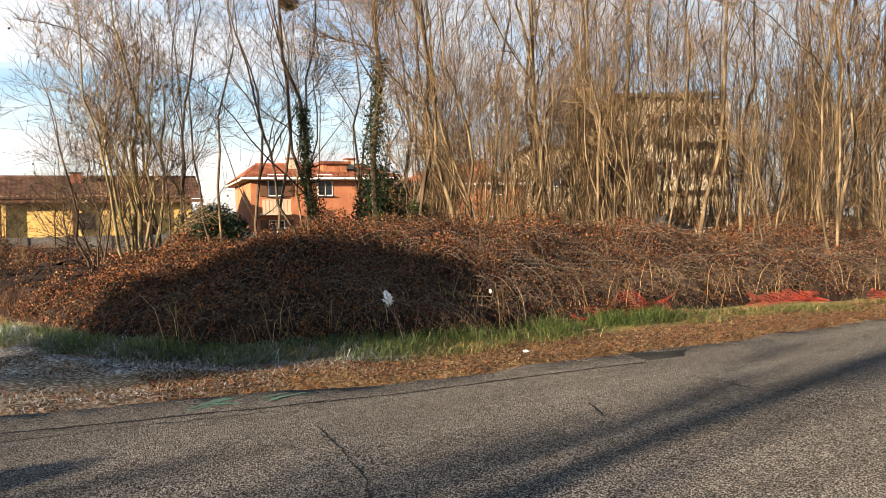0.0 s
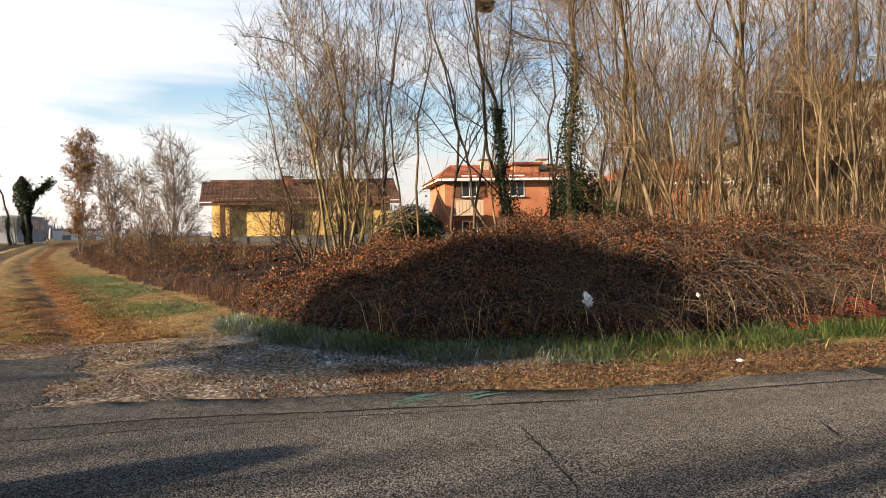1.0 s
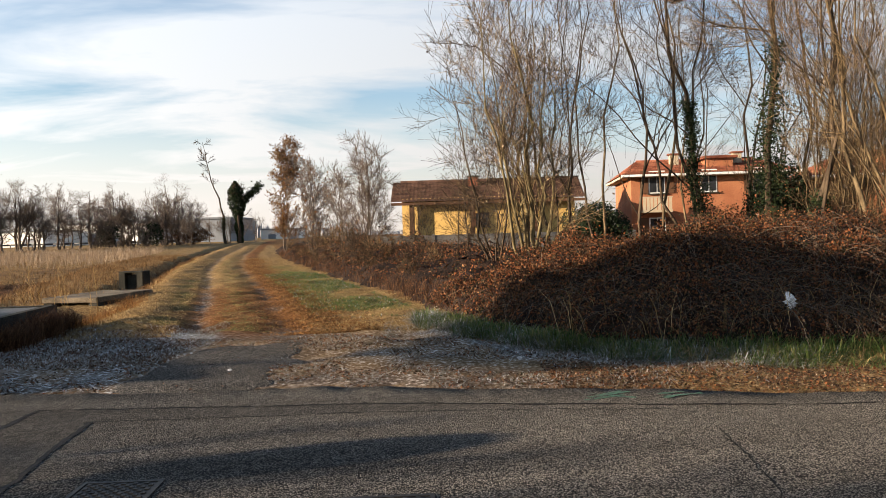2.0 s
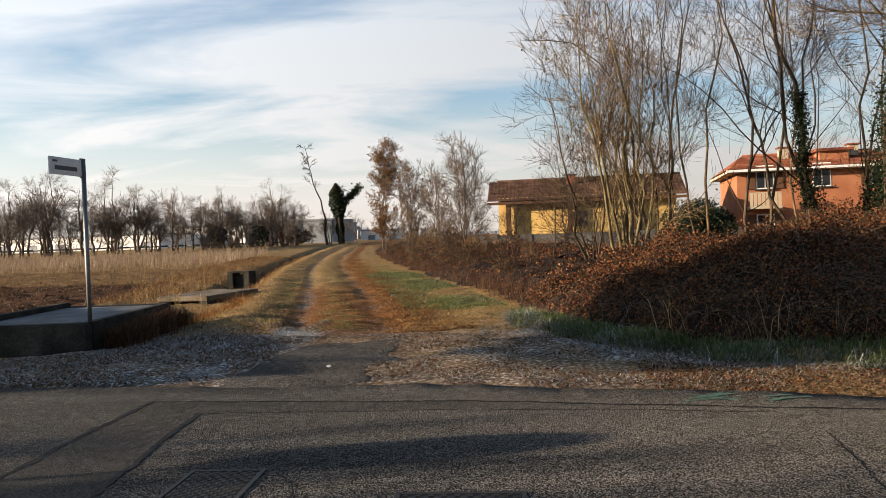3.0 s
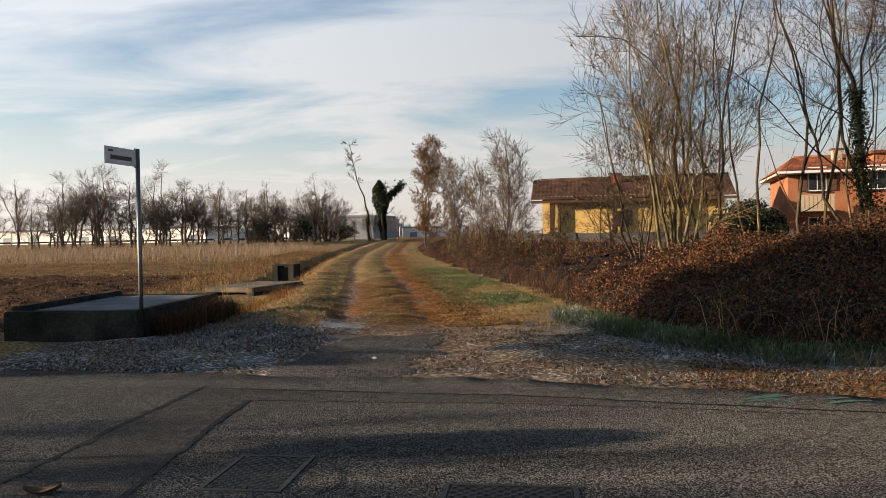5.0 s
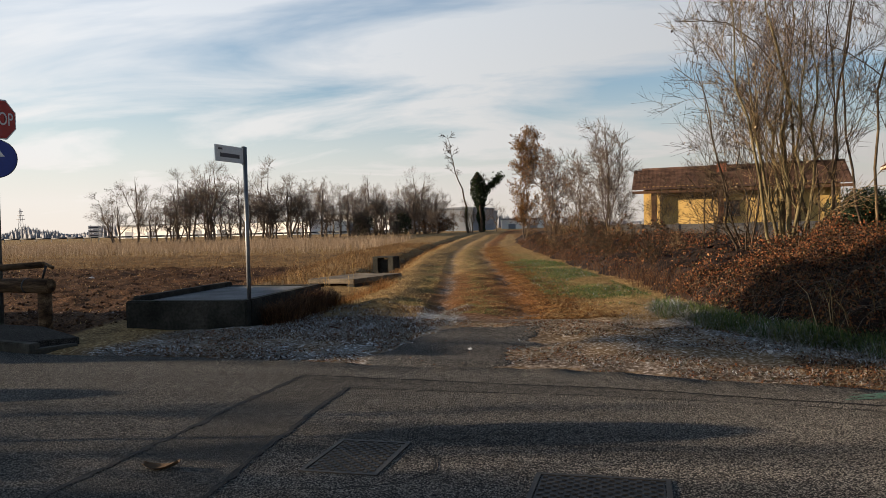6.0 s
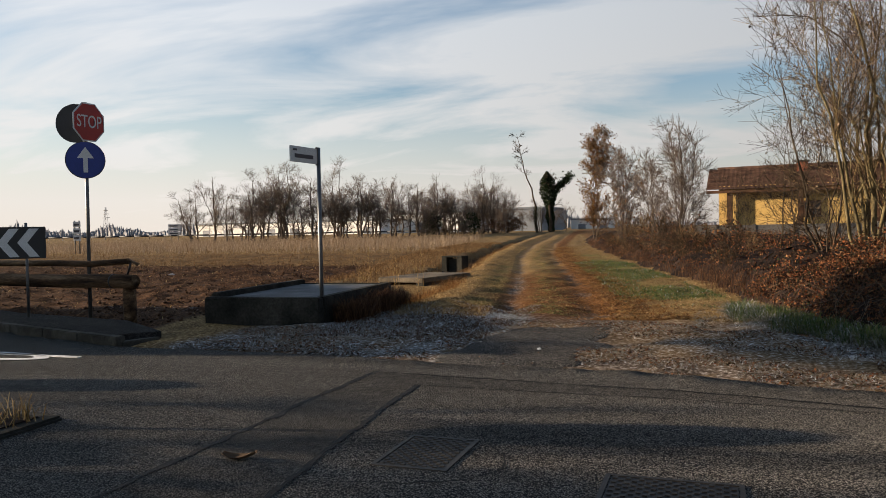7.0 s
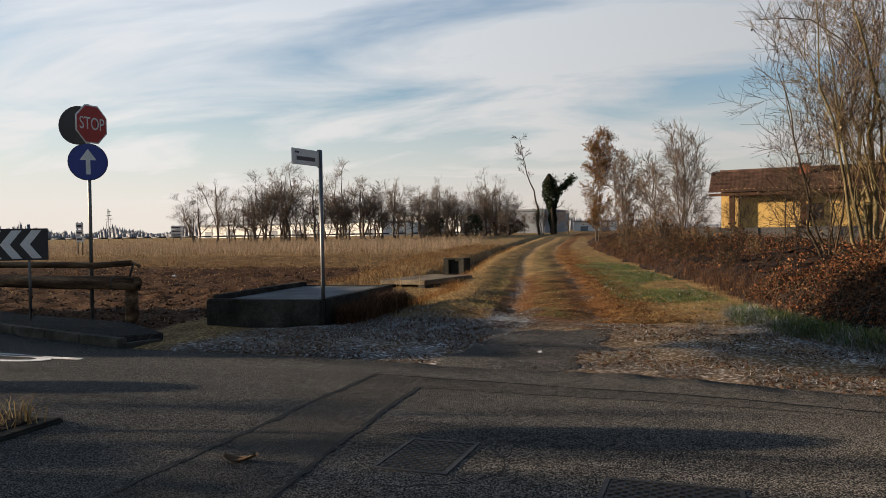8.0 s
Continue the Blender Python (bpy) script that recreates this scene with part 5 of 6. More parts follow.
# ---- evergreen shrub and dark heap in the wood ----
def shrub(x, y, w, h, label, leaf, size, k, seed):
    rng = np.random.default_rng(seed)
    t = thing("shrub", label, "shrub", (x, y, float(ground_z(x, y))))
    p, r = stem((0, 0), (0, 0), h * 0.8, 0.05, rng=rng)
    b, s = sprout(p, r, 26, 0.05, 0.95, 50, w * 0.8, 5, 0.5, 0.5, 0.006, rng=rng)
    v, f = join([tubes(p, r, 6), tubes(b, s, 4)])
    part("branchwork", mesh_np("branchwork", v, f, M_BARK_DARK), t, kind="stuff")
    d = unit(rng.normal(size=(k, 3)))
    rad = (rng.random((k, 1)) ** 0.4) * (0.75 + 0.5 * vnoise(d[:, 0] * 3 + 9, d[:, 2] * 3 + d[:, 1] * 2, seed)[:, None])
    c = d * rad * np.array([w / 2, w / 2, h / 2]) + np.array([0, 0, h * 0.52])
    c[:, 2] = np.maximum(c[:, 2], 0.03)
    v, f = scatter_leaves(c, size, rng)
    part("foliage", mesh_np("foliage", v, f, leaf), t, kind="stuff")


shrub(-40.2, 110.0, 3.0, 3.6, "dark ivy-grown shrub in the tree row", M_EVERGREEN, 0.22, 1500, 85)
shrub(-36.0, 116.0, 3.4, 3.4, "dark ivy-grown shrub in the tree row", M_EVERGREEN, 0.22, 1500, 86)
shrub(-31.0, 119.0, 6.0, 2.6, "low brown scrub beside the ivy tree", M_WEED, 0.20, 2600, 87)
shrub(7.9, 31.0, 2.6, 2.5, "dark evergreen shrub behind the bare trees", M_EVERGREEN, 0.085, 15000, 81)
shrub(10.0, 20.2, 1.9, 3.3, "low evergreen holly under the trees", M_EVERGREEN, 0.07, 8000, 83)
bm = bmesh.new()
bmesh.ops.create_icosphere(bm, subdivisions=4, radius=1.0)
for v in bm.verts:
    q = noise.noise(v.co * 2.2) * 0.28 + noise.noise(v.co * 6) * 0.10
    v.co = v.co * (1 + q)
    v.co = Vector((v.co.x * 0.95, v.co.y * 0.6, max(v.co.z, -0.55) * 0.85))
bmesh.ops.translate(bm, verts=list(bm.verts), vec=(15.2, 14.4, 0.72))
solo("tarpaulin", mesh_bm("tarpaulin", bm, M_TARP), "crumpled black tarpaulin heaped among the saplings", "tarpaulin")


# ---- brambles ----
def brambles():
    rng = np.random.default_rng(91)
    t = thing("bramble_thicket", "sprawling winter brambles with reddish-brown leaves and canes", "brambles", (0, 0, 0), kind="stuff")

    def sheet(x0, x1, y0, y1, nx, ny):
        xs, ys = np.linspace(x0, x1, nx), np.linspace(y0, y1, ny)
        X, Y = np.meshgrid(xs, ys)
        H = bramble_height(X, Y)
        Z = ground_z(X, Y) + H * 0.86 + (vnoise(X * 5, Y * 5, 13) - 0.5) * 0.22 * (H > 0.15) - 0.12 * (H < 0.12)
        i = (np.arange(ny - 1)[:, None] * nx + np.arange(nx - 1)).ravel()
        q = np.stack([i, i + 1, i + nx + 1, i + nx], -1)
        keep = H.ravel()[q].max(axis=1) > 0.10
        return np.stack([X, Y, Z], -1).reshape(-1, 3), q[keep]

    # closed sheet below the leaves, its dark colour stands for the shade within
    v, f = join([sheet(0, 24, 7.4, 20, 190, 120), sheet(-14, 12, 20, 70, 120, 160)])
    part("undergrowth", mesh_np("undergrowth", v, f, M_THICKET, True), t, "near-black sheet standing for the shade inside the brambles")

    def pick(k, x0, x1, y0, y1, least=0.12):
        x, y = x0 + (x1 - x0) * rng.random(k), y0 + (y1 - y0) * rng.random(k)
        h = bramble_height(x, y)
        m = h > least
        return x[m], y[m], h[m]

    # leaves: thick on top and on the sunny side, thin low on the front
    x, y, h = pick(330000, 0.3, 19, 7.6, 15.5)
    z = h * (0.90 + 0.16 * rng.random(len(x)))
    keep = rng.random(len(x)) < np.interp(h, [0.1, 0.7, 1.2], [0.8, 0.95, 1.0]) * np.interp(x, [0, 5, 8, 11, 19], [1, 1, 0.85, 0.68, 0.6])
    c = np.stack([x, y, z + ground_z(x, y) + rng.normal(0, 0.035, len(x))], -1)[keep]
    v, f = scatter_leaves(c, 0.038, rng)
    part("leaves", mesh_np("leaves", v, f, M_BRAMBLE), t, "reddish-brown withered leaves", kind="stuff")
    x, y, h = pick(110000, -13, 9, 15, 62)
    c = np.stack([x, y, h * (0.85 + 0.3 * rng.random(len(x))) + ground_z(x, y)], -1)
    v, f = scatter_leaves(c, 0.05, rng)
    part("leaves", mesh_np("leaves", v, f, M_BRAMBLE), t, kind="stuff")
    # canes: arching out of the mass and hanging down its front
    x, y, h = pick(15000, 0.3, 19, 7.8, 14.5, 0.18)
    m = rng.random(len(x)) < np.interp(x, [0, 4, 6.5, 19], [0.3, 0.4, 0.55, 0.6])
    x, y, h = x[m], y[m], h[m]
    k = len(x)
    az = rng.random(k) * 6.28
    out = np.stack([np.cos(az), np.sin(az) - 0.5, 0 * az], -1)
    ln = 0.25 + 0.8 * rng.random((k, 1))
    p0 = np.stack([x, y, ground_z(x, y) + h * (0.55 + 0.4 * rng.random(k))], -1)
    p1 = p0 + out * ln * 0.35 + np.array([0, 0, 1]) * (0.12 + 0.22 * rng.random((k, 1)))
    p2 = p1 + out * ln * 0.40 + np.array([0, 0, 1]) * (0.02 - 0.16 * rng.random((k, 1)))
    p3 = p2 + out * ln * 0.35 - np.array([0, 0, 1]) * (0.10 + 0.32 * rng.random((k, 1)))
    v, f = tubes(np.stack([p0, p1, p2, p3], 1), np.linspace(0.0028, 0.0015, 4)[None] * (0.7 + 0.7 * rng.random((k, 1))), 3)
    part("canes", mesh_np("canes", v, [f], M_CANE), t, "dry arching canes", kind="stuff")
    x, y, h = pick(1100, 0.5, 19, 9.5, 15.5, 0.8)
    k = len(x)
    az = rng.random(k) * 6.28
    out = np.stack([np.cos(az), np.sin(az), 0 * az], -1) * (0.10 + 0.25 * rng.random((k, 1)))
    p0 = np.stack([x, y, ground_z(x, y) + h * 0.9], -1)
    p1 = p0 + out * 0.5 + np.array([0, 0, 1]) * (0.12 + 0.22 * rng.random((k, 1)))
    p2 = p1 + out + np.array([0, 0, 1]) * (0.15 * rng.random((k, 1)) - 0.05)
    v, f = tubes(np.stack([p0, p1, p2], 1), np.linspace(0.004, 0.002, 3)[None] * np.ones((k, 1)), 3)
    part("canes", mesh_np("canes", v, [f], M_CANE), t, "thin shoots above the mass", kind="stuff")
    c = (p1 + p2)[:, None] / 2 + rng.normal(0, 0.06, (k, 4, 3))
    v, f = scatter_leaves(c.reshape(-1, 3), 0.04, rng)
    part("leaves", mesh_np("leaves", v, f, M_BRAMBLE), t, kind="stuff")
    # long grey canes that arch out and trail down the front
    x, y, h = pick(7000, 0.8, 19, 8.0, 12.5, 0.35)
    k = len(x)
    az = -np.pi / 2 + rng.normal(0, 0.9, k)
    out = np.stack([np.cos(az), np.sin(az), 0 * az], -1)
    ln = 0.35 + 0.9 * rng.random((k, 1))
    q = np.linspace(0, 1, 7)[None, :, None]
    p0 = np.stack([x, y, ground_z(x, y) + h * (0.75 + 0.25 * rng.random(k))], -1)[:, None]
    rise, fall = 0.25 + 0.5 * rng.random((k, 1, 1)), 0.5 + 0.7 * rng.random((k, 1, 1))
    line = p0 + out[:, None] * ln[:, None] * q + np.array([0, 0, 1.0]) * ln[:, None] * (rise * q - fall * q * q)
    line = line + np.cumsum(rng.normal(0, 0.016, (k, 7, 3)), axis=1)
    line[..., 2] = np.maximum(line[..., 2], 0.04)
    v, f = tubes(line, np.linspace(0.0030, 0.0014, 7)[None] * (0.7 + 0.8 * rng.random((k, 1))), 3)
    part("canes", mesh_np("canes", v, [f], M_GREYCANE), t, "grey canes trailing down the front", kind="stuff")
    # dead stalks standing in front
    x, y, h = pick(2600, 1, 19, 7.9, 11.0, 0.1)
    b = np.stack([x, y, ground_z(x, y)], -1)
    v, f = blades(b, 0.75, 0.010, rng, 0.5, 0.6)
    part("stalks", mesh_np("stalks", v, f, M_STRAW), t, "bleached dead stalks", kind="stuff")


brambles()


def grass(name, label, k, where, ln, width, material, seed, lean=0.35, curl=0.4, toward=None):
    """Blades over a stretch of the plan; where(rng, k) gives x and y."""
    rng = np.random.default_rng(seed)
    x, y = where(rng, k)
    b = np.stack([x, y, ground_z(x, y) - 0.002 - 0.008 * (ln > 0.08)], -1)
    v, f = blades(b, ln, width, rng, lean, curl, toward)
    return solo(name, mesh_np(name, v, f, material), label, "grass", "stuff")


def patchy(x, y, rng, seed, cut, scale=0.9):
    m = vnoise(x * scale, y * scale, seed) + 0.25 * rng.random(len(x)) > cut
    return x[m], y[m]


def by_brambles(rng, k):
    x = 1.2 + 15.5 * rng.random(k)
    y = bramble_front(x) - 0.45 + rng.normal(0, 0.28, k)
    m = y > road_edge(x) + 0.5
    return patchy(x[m], y[m], rng, 41, 0.66, 1.7)


def tufts(rng, k):
    c = np.stack([0.7 + 8.5 * rng.random(60) ** 1.5, np.zeros(60)], -1)
    c[:, 1] = bramble_front(c[:, 0]) + 0.25 - 0.85 * rng.random(60)
    i = rng.integers(0, 60, k)
    return c[i, 0] + rng.normal(0, 0.16, k), c[i, 1] + rng.normal(0, 0.14, k)


def frost_tufts(rng, k):
    x, y = tufts(rng, 2 * k)
    m = x < 4.2
    return x[m], y[m]


def frosty(rng, k):
    x = -0.3 + 3.9 * rng.random(k) ** 1.3
    y = bramble_front(x) - 0.75 + rng.normal(0, 0.55, k)
    m = (y > road_edge(x) + 0.35) & (y < bramble_front(x) + 0.2)
    return patchy(x[m], y[m], rng, 42, 0.42, 1.8)


def flank_mat(rng, k):
    x = 0.2 + 4.6 * rng.random(k) ** 1.4
    y = bramble_front(x) - 1.0 + 2.1 * rng.random(k)
    m = (y > road_edge(x) + 0.3) & (bramble_height(x, y) < 0.55)
    return patchy(x[m], y[m], rng, 54, 0.62, 1.5)


def mouth_straw(rng, k):
    x = -6.8 + 9.5 * rng.random(k)
    y = road_edge(x) + 0.02 + 3.6 * rng.random(k) ** 1.3
    m = (np.abs(x + 2.25) > 0.70) | (y > 10.9) | (rng.random(len(x)) < 0.06)
    m &= y < np.where(x < -5.4, 10.4, 14)
    return patchy(x[m], y[m], rng, 43, 0.50, 2.3)


def shaded_frost(rng, k):
    x, y = -5.6 + 2.7 * rng.random(k), 9.6 + 4.0 * rng.random(k)
    return patchy(x, y, rng, 44, 0.35, 1.5)


def verge_litter(rng, k):
    x = 1.5 + 15 * rng.random(k)
    return x, road_edge(x) + 0.05 + 1.25 * rng.random(k) ** 1.2


def track_side(side):
    def where(rng, k):
        y = 12 + 42 * rng.random(k) ** 1.5
        if side > 0:
            u = rng.random(k)
            x = (track_mid(y) + 1.05) * (1 - u) + (hedge_line(y) + 0.2) * u
        else:
            x = track_mid(y) - 1.05 - 1.7 * rng.random(k)
        return patchy(x, y, rng, 45 + side, 0.30, 1.1)
    return where


def rusty_band(rng, k):
    y = 12 + 40 * rng.random(k) ** 1.5
    return patchy(track_mid(y) + 1.45 + rng.normal(0, 0.45, k), y, rng, 46, 0.25, 1.0)


def track_crown(rng, k):
    y = 12.5 + 42 * rng.random(k) ** 1.5
    return patchy(track_mid(y) + rng.normal(0, 0.26, k), y, rng, 47, 0.3, 1.4)


def green_bank(rng, k):
    y = 14.3 + 17 * rng.random(k)
    return patchy(hedge_line(y) - 0.1 - 2.1 * rng.random(k) ** 1.3, y, rng, 48, 0.46, 0.8)


def hedge_weeds(rng, k):
    y = 14.5 + 45 * rng.random(k) ** 1.4
    return hedge_line(y) + 0.1 + 2.6 * rng.random(k), y


def ditch_weeds(rng, k):
    y = 13.4 + 5.2 * rng.random(k)
    return -5.75 + rng.normal(0, 0.22, k) - 0.10 * (y - 13), y


def basin_weeds(rng, k):
    y = 11.0 + 3.0 * rng.random(k)
    return -5.72 + np.abs(rng.normal(0, 0.16, k)) - 0.08 * (y - 11), y


def ditch_bank(rng, k):
    y = 19 + 45 * rng.random(k)
    u = rng.random(k)
    return patchy((track_mid(y) - 2.3) * (1 - u) + (field_side(y) - 0.6) * u, y, rng, 50, 0.4, 0.8)


def stubble(rng, k):
    y = 29 + 30 * rng.random(k) ** 1.2
    return patchy(field_side(y) - 0.3 - (22 + y * 0.4) * rng.random(k), y, rng, 49, 0.25, 0.5)


def tall_dry(rng, k):
    s = rng.random(k)
    y = 44 + 22 * rng.random(k) + 20 * s
    return field_side(y) - 0.5 - 50 * rng.random(k), y


def clod_straw(rng, k):
    y = 11 + 19 * rng.random(k)
    return field_side(y) - 0.2 - 18 * rng.random(k), y


def island_grass(rng, k):
    return -5.75 + 0.75 * rng.random(k), 3.9 + 0.8 * rng.random(k)


grass("verge_grass", "green winter grass along the foot of the brambles", 11000, by_brambles, 0.17, 0.008, M_GRASS, 101, 1.5, 1.4)
grass("verge_straw", "bleached blades among the verge grass", 7000, by_brambles, 0.18, 0.007, M_STRAW, 137, 1.9, 1.4)
grass("frosted_tufts", "grass tufts edged with frost by the brambles", 5000, frost_tufts, 0.22, 0.006, M_FROSTED, 131, 1.2, 1.3, (-0.2, -0.6, 0))
grass("grass_tufts", "long green and yellow grass tufts by the brambles", 10000, tufts, 0.30, 0.008, M_GRASS, 102, 0.9, 1.3, (-0.2, -0.6, 0))
grass("frosted_grass", "matted grass whitened by frost", 12000, frosty, 0.075, 0.006, M_FROSTED, 103, 3.2, 1.2)
grass("flattened_grass", "long flattened grass stiff with frost below the brambles", 11000, flank_mat, 0.28, 0.006, M_FROSTED, 133, 2.2, 2.0)
grass("flattened_grass", "frost-white blades lying below the brambles", 3800, flank_mat, 0.26, 0.006, M_FROSTLONG, 138, 2.8, 2.0)
grass("flattened_grass", "long flattened green and straw grass below the brambles", 9000, flank_mat, 0.26, 0.007, M_GRASS, 134, 1.3, 1.8)
grass("matted_straw", "long flattened straw at the track's mouth", 24000, mouth_straw, 0.09, 0.0045, M_WEED, 135, 6.0, 0.8)
grass("matted_frost", "flattened straw white with frost at the track's mouth", 7000, mouth_straw, 0.07, 0.004, M_FROSTLONG, 136, 6.0, 0.8)
grass("frosted_straw", "short frosted straw at the track's mouth", 26000, mouth_straw, 0.055, 0.0055, M_FROSTED, 104, 2.4, 1.0)
grass("dry_litter", "dry straw litter at the track's mouth", 16000, mouth_straw, 0.05, 0.006, M_LITTERLEAF, 105, 2.4, 1.0)
grass("frosted_turf", "frosted turf in the shade beside the basin", 15000, shaded_frost, 0.045, 0.006, M_FROSTLONG, 106, 2.2, 0.9)
grass("shaded_turf", "dark green turf beside the basin", 16000, shaded_frost, 0.055, 0.007, M_WEED, 107, 1.8, 0.8)
grass("straw_litter", "dry straw and leaf litter on the road verge", 40000, verge_litter, 0.085, 0.0045, M_LITTERLEAF, 108, 4.0, 1.0)
grass("leaf_litter", "brown leaf litter on the road verge", 22000, verge_litter, 0.03, 0.009, M_BRAMBLE, 109, 2.6, 1.0)
grass("track_grass", "short straw-coloured grass beside the track", 46000, track_side(1), 0.055, 0.006, M_STRAW, 110, 1.7, 0.9)
grass("track_grass", "short straw-coloured grass beside the track", 24000, track_side(-1), 0.065, 0.0065, M_STRAW, 111, 1.4, 0.9)
grass("rusty_grass", "rust-coloured leaf litter and grass on the track", 30000, rusty_band, 0.045, 0.007, M_ORANGE_GRASS, 112, 2.0, 0.8)
grass("crown_grass", "thin grass on the track's crown", 9000, track_crown, 0.035, 0.006, M_STRAW, 113, 1.6, 0.8)
grass("crown_grass", "thin green grass on the track's crown", 5000, track_crown, 0.045, 0.007, M_GRASS, 114, 1.4, 0.8)
grass("bank_grass", "lush green grass patch along the hedge", 44000, green_bank, 0.085, 0.008, M_GRASS, 115, 1.5, 1.0)
grass("bank_frost", "pale frosted blades among the bank grass", 4500, green_bank, 0.09, 0.009, M_FROSTED, 132, 1.3, 0.9)
grass("hedge_weeds", "tall brown dead weeds along the hedge", 9000, hedge_weeds, 0.52, 0.008, M_WEED, 116, 0.4, 0.5)
grass("ditch_weeds", "rusty dry grass leaning over the ditch", 2000, ditch_weeds, 0.26, 0.008, M_ORANGE_GRASS, 117, 0.6, 0.9)
grass("basin_weeds", "dark dead weeds against the basin's side", 4500, basin_weeds, 0.38, 0.008, M_WEED, 118, 0.5, 0.8)
grass("bank_straw", "dry grass on the ditch banks", 20000, ditch_bank, 0.22, 0.013, M_STUBBLE, 119, 0.6, 0.8)
grass("stubble", "straw stubble on the field", 22000, stubble, 0.15, 0.020, M_STUBBLE, 120, 0.9, 0.6)
grass("tall_dry_grass", "tall bleached grass at the field's far side", 20000, tall_dry, 0.72, 0.022, M_REED, 121, 0.3, 0.5)
grass("field_straw", "scattered straw on the ploughed soil", 4500, clod_straw, 0.10, 0.014, M_STRAW, 122, 2.0, 0.6)
isg = grass("island_grass", "dry yellow grass tuft on the island", 260, island_grass, 0.22, 0.009, M_STRAW, 123, 0.5, 0.7)
isg.location.z = 0.11


def leaf_scatter(name, label, k, where, size, material, seed):
    """Dead leaves and crumbs lying on the ground."""
    rng = np.random.default_rng(seed)
    x, y = where(rng, k)
    v, f = scatter_leaves(np.stack([x, y, ground_z(x, y) + 0.004 + 0.25 * size * rng.random(len(x))], -1), size, rng, 2.5)
    solo(name, mesh_np(name, v, f, material), label, "leaves", "stuff")


leaf_scatter("fallen_leaves", "small withered leaves along the road verge", 20000, verge_litter, 0.024, M_BRAMBLE, 141)
leaf_scatter("fallen_leaves", "pale dry leaf crumbs along the road verge", 7000, verge_litter, 0.018, M_LITTERLEAF, 142)
leaf_scatter("fallen_leaves", "withered leaves at the track's mouth", 16000, mouth_straw, 0.024, M_BRAMBLE, 143)
leaf_scatter("fallen_leaves", "rusty leaves lying on the track", 12000, rusty_band, 0.035, M_ORANGE_GRASS, 144)


def plume_weeds():
    """A few tall pale weeds by the basin, with feathered heads."""
    rng = np.random.default_rng(33)
    for k in range(9):
        x, y = -5.9 - 0.6 * rng.random(), 14.0 + 1.8 * rng.random()
        t = thing("dry_weed", "tall dry weed with a feathered head", "weed", (x, y, float(ground_z(x, y))), group="dry weeds by the basin")
        h = 0.9 + 0.5 * rng.random()
        p, r = stem((0, 0), (rng.normal(-0.1, 0.15), rng.normal(0, 0.1)), h, 0.006, 8, 0.02, rng)
        v, f = tubes(p, r, 4)
        part("stalk", mesh_np("stalk", v, [f], M_STRAW), t)
        b, s = sprout(p, r, 16, 0.55, 1.0, 35, 0.14, 3, 0.2, 0.6, 0.003, rng=rng)
        v, f = tubes(b, s, 3)
        part("head", mesh_np("head", v, [f], M_STRAW), t, kind="stuff")


plume_weeds()


# ---- houses ----
def roof_tiles(name, a, b, c, d, material, pitch=0.24):
    """A tiled roof plane over eave a-b and ridge d-c: columns of rounded tiles with stepped courses."""
    a, b, c, d = (np.array(p, float) for p in (a, b, c, d))
    n = max(6, int(np.linalg.norm(b - a) / pitch) * 3)
    rows = max(5, int(np.linalg.norm(d - a) / 0.36))
    nrm = unit(np.cross(b - a, d - a))
    u = np.linspace(0, 1, n + 1)
    vs = []
    for r in range(rows):
        for w, lift in ((r / rows, 0.035), ((r + 1) / rows, 0.0)):
            lo, hi = a + (d - a) * w, b + (c - b) * w
            p = lo + (hi - lo) * u[:, None]
            wave = 0.03 * np.abs(np.sin(u * n / 3 * np.pi)) + lift
            vs.append(p + nrm * wave[:, None])
    v = np.concatenate(vs)
    k = n + 1
    i = (np.arange(2 * rows - 1)[:, None] * k + np.arange(n)).ravel()
    return mesh_np(name, v, [np.stack([i, i + 1, i + k + 1, i + k], -1)], material)


def window(parent, x, y, z, w, h, shutters=True, frame_mat=None):
    """A window set into a wall that faces -y at depth y."""
    win = part("window", box("window", (x - w / 2, y - 0.03, z), (x + w / 2, y + 0.02, z + h), frame_mat or M_WHITE, 0.0), parent)
    part("pane", box("pane", (x - w / 2 + 0.07, y - 0.045, z + 0.07), (x - 0.03, y - 0.032, z + h - 0.07), M_GLASS_DARK), win)
    part("pane", box("pane", (x + 0.03, y - 0.045, z + 0.07), (x + w / 2 - 0.07, y - 0.032, z + h - 0.07), M_GLASS_DARK), win)
    part("sill", box("sill", (x - w / 2 - 0.08, y - 0.14, z - 0.07), (x + w / 2 + 0.08, y + 0.02, z - 0.005), M_KERB), win)
    if shutters:
        for s in (-1, 1):
            x0 = x + s * (w / 2 + 0.03)
            x1 = x0 + s * w * 0.5
            part("shutter", box("shutter", (min(x0, x1), y - 0.07, z), (max(x0, x1), y - 0.02, z + h), M_SHUTTER, 0.004), win)
    return win


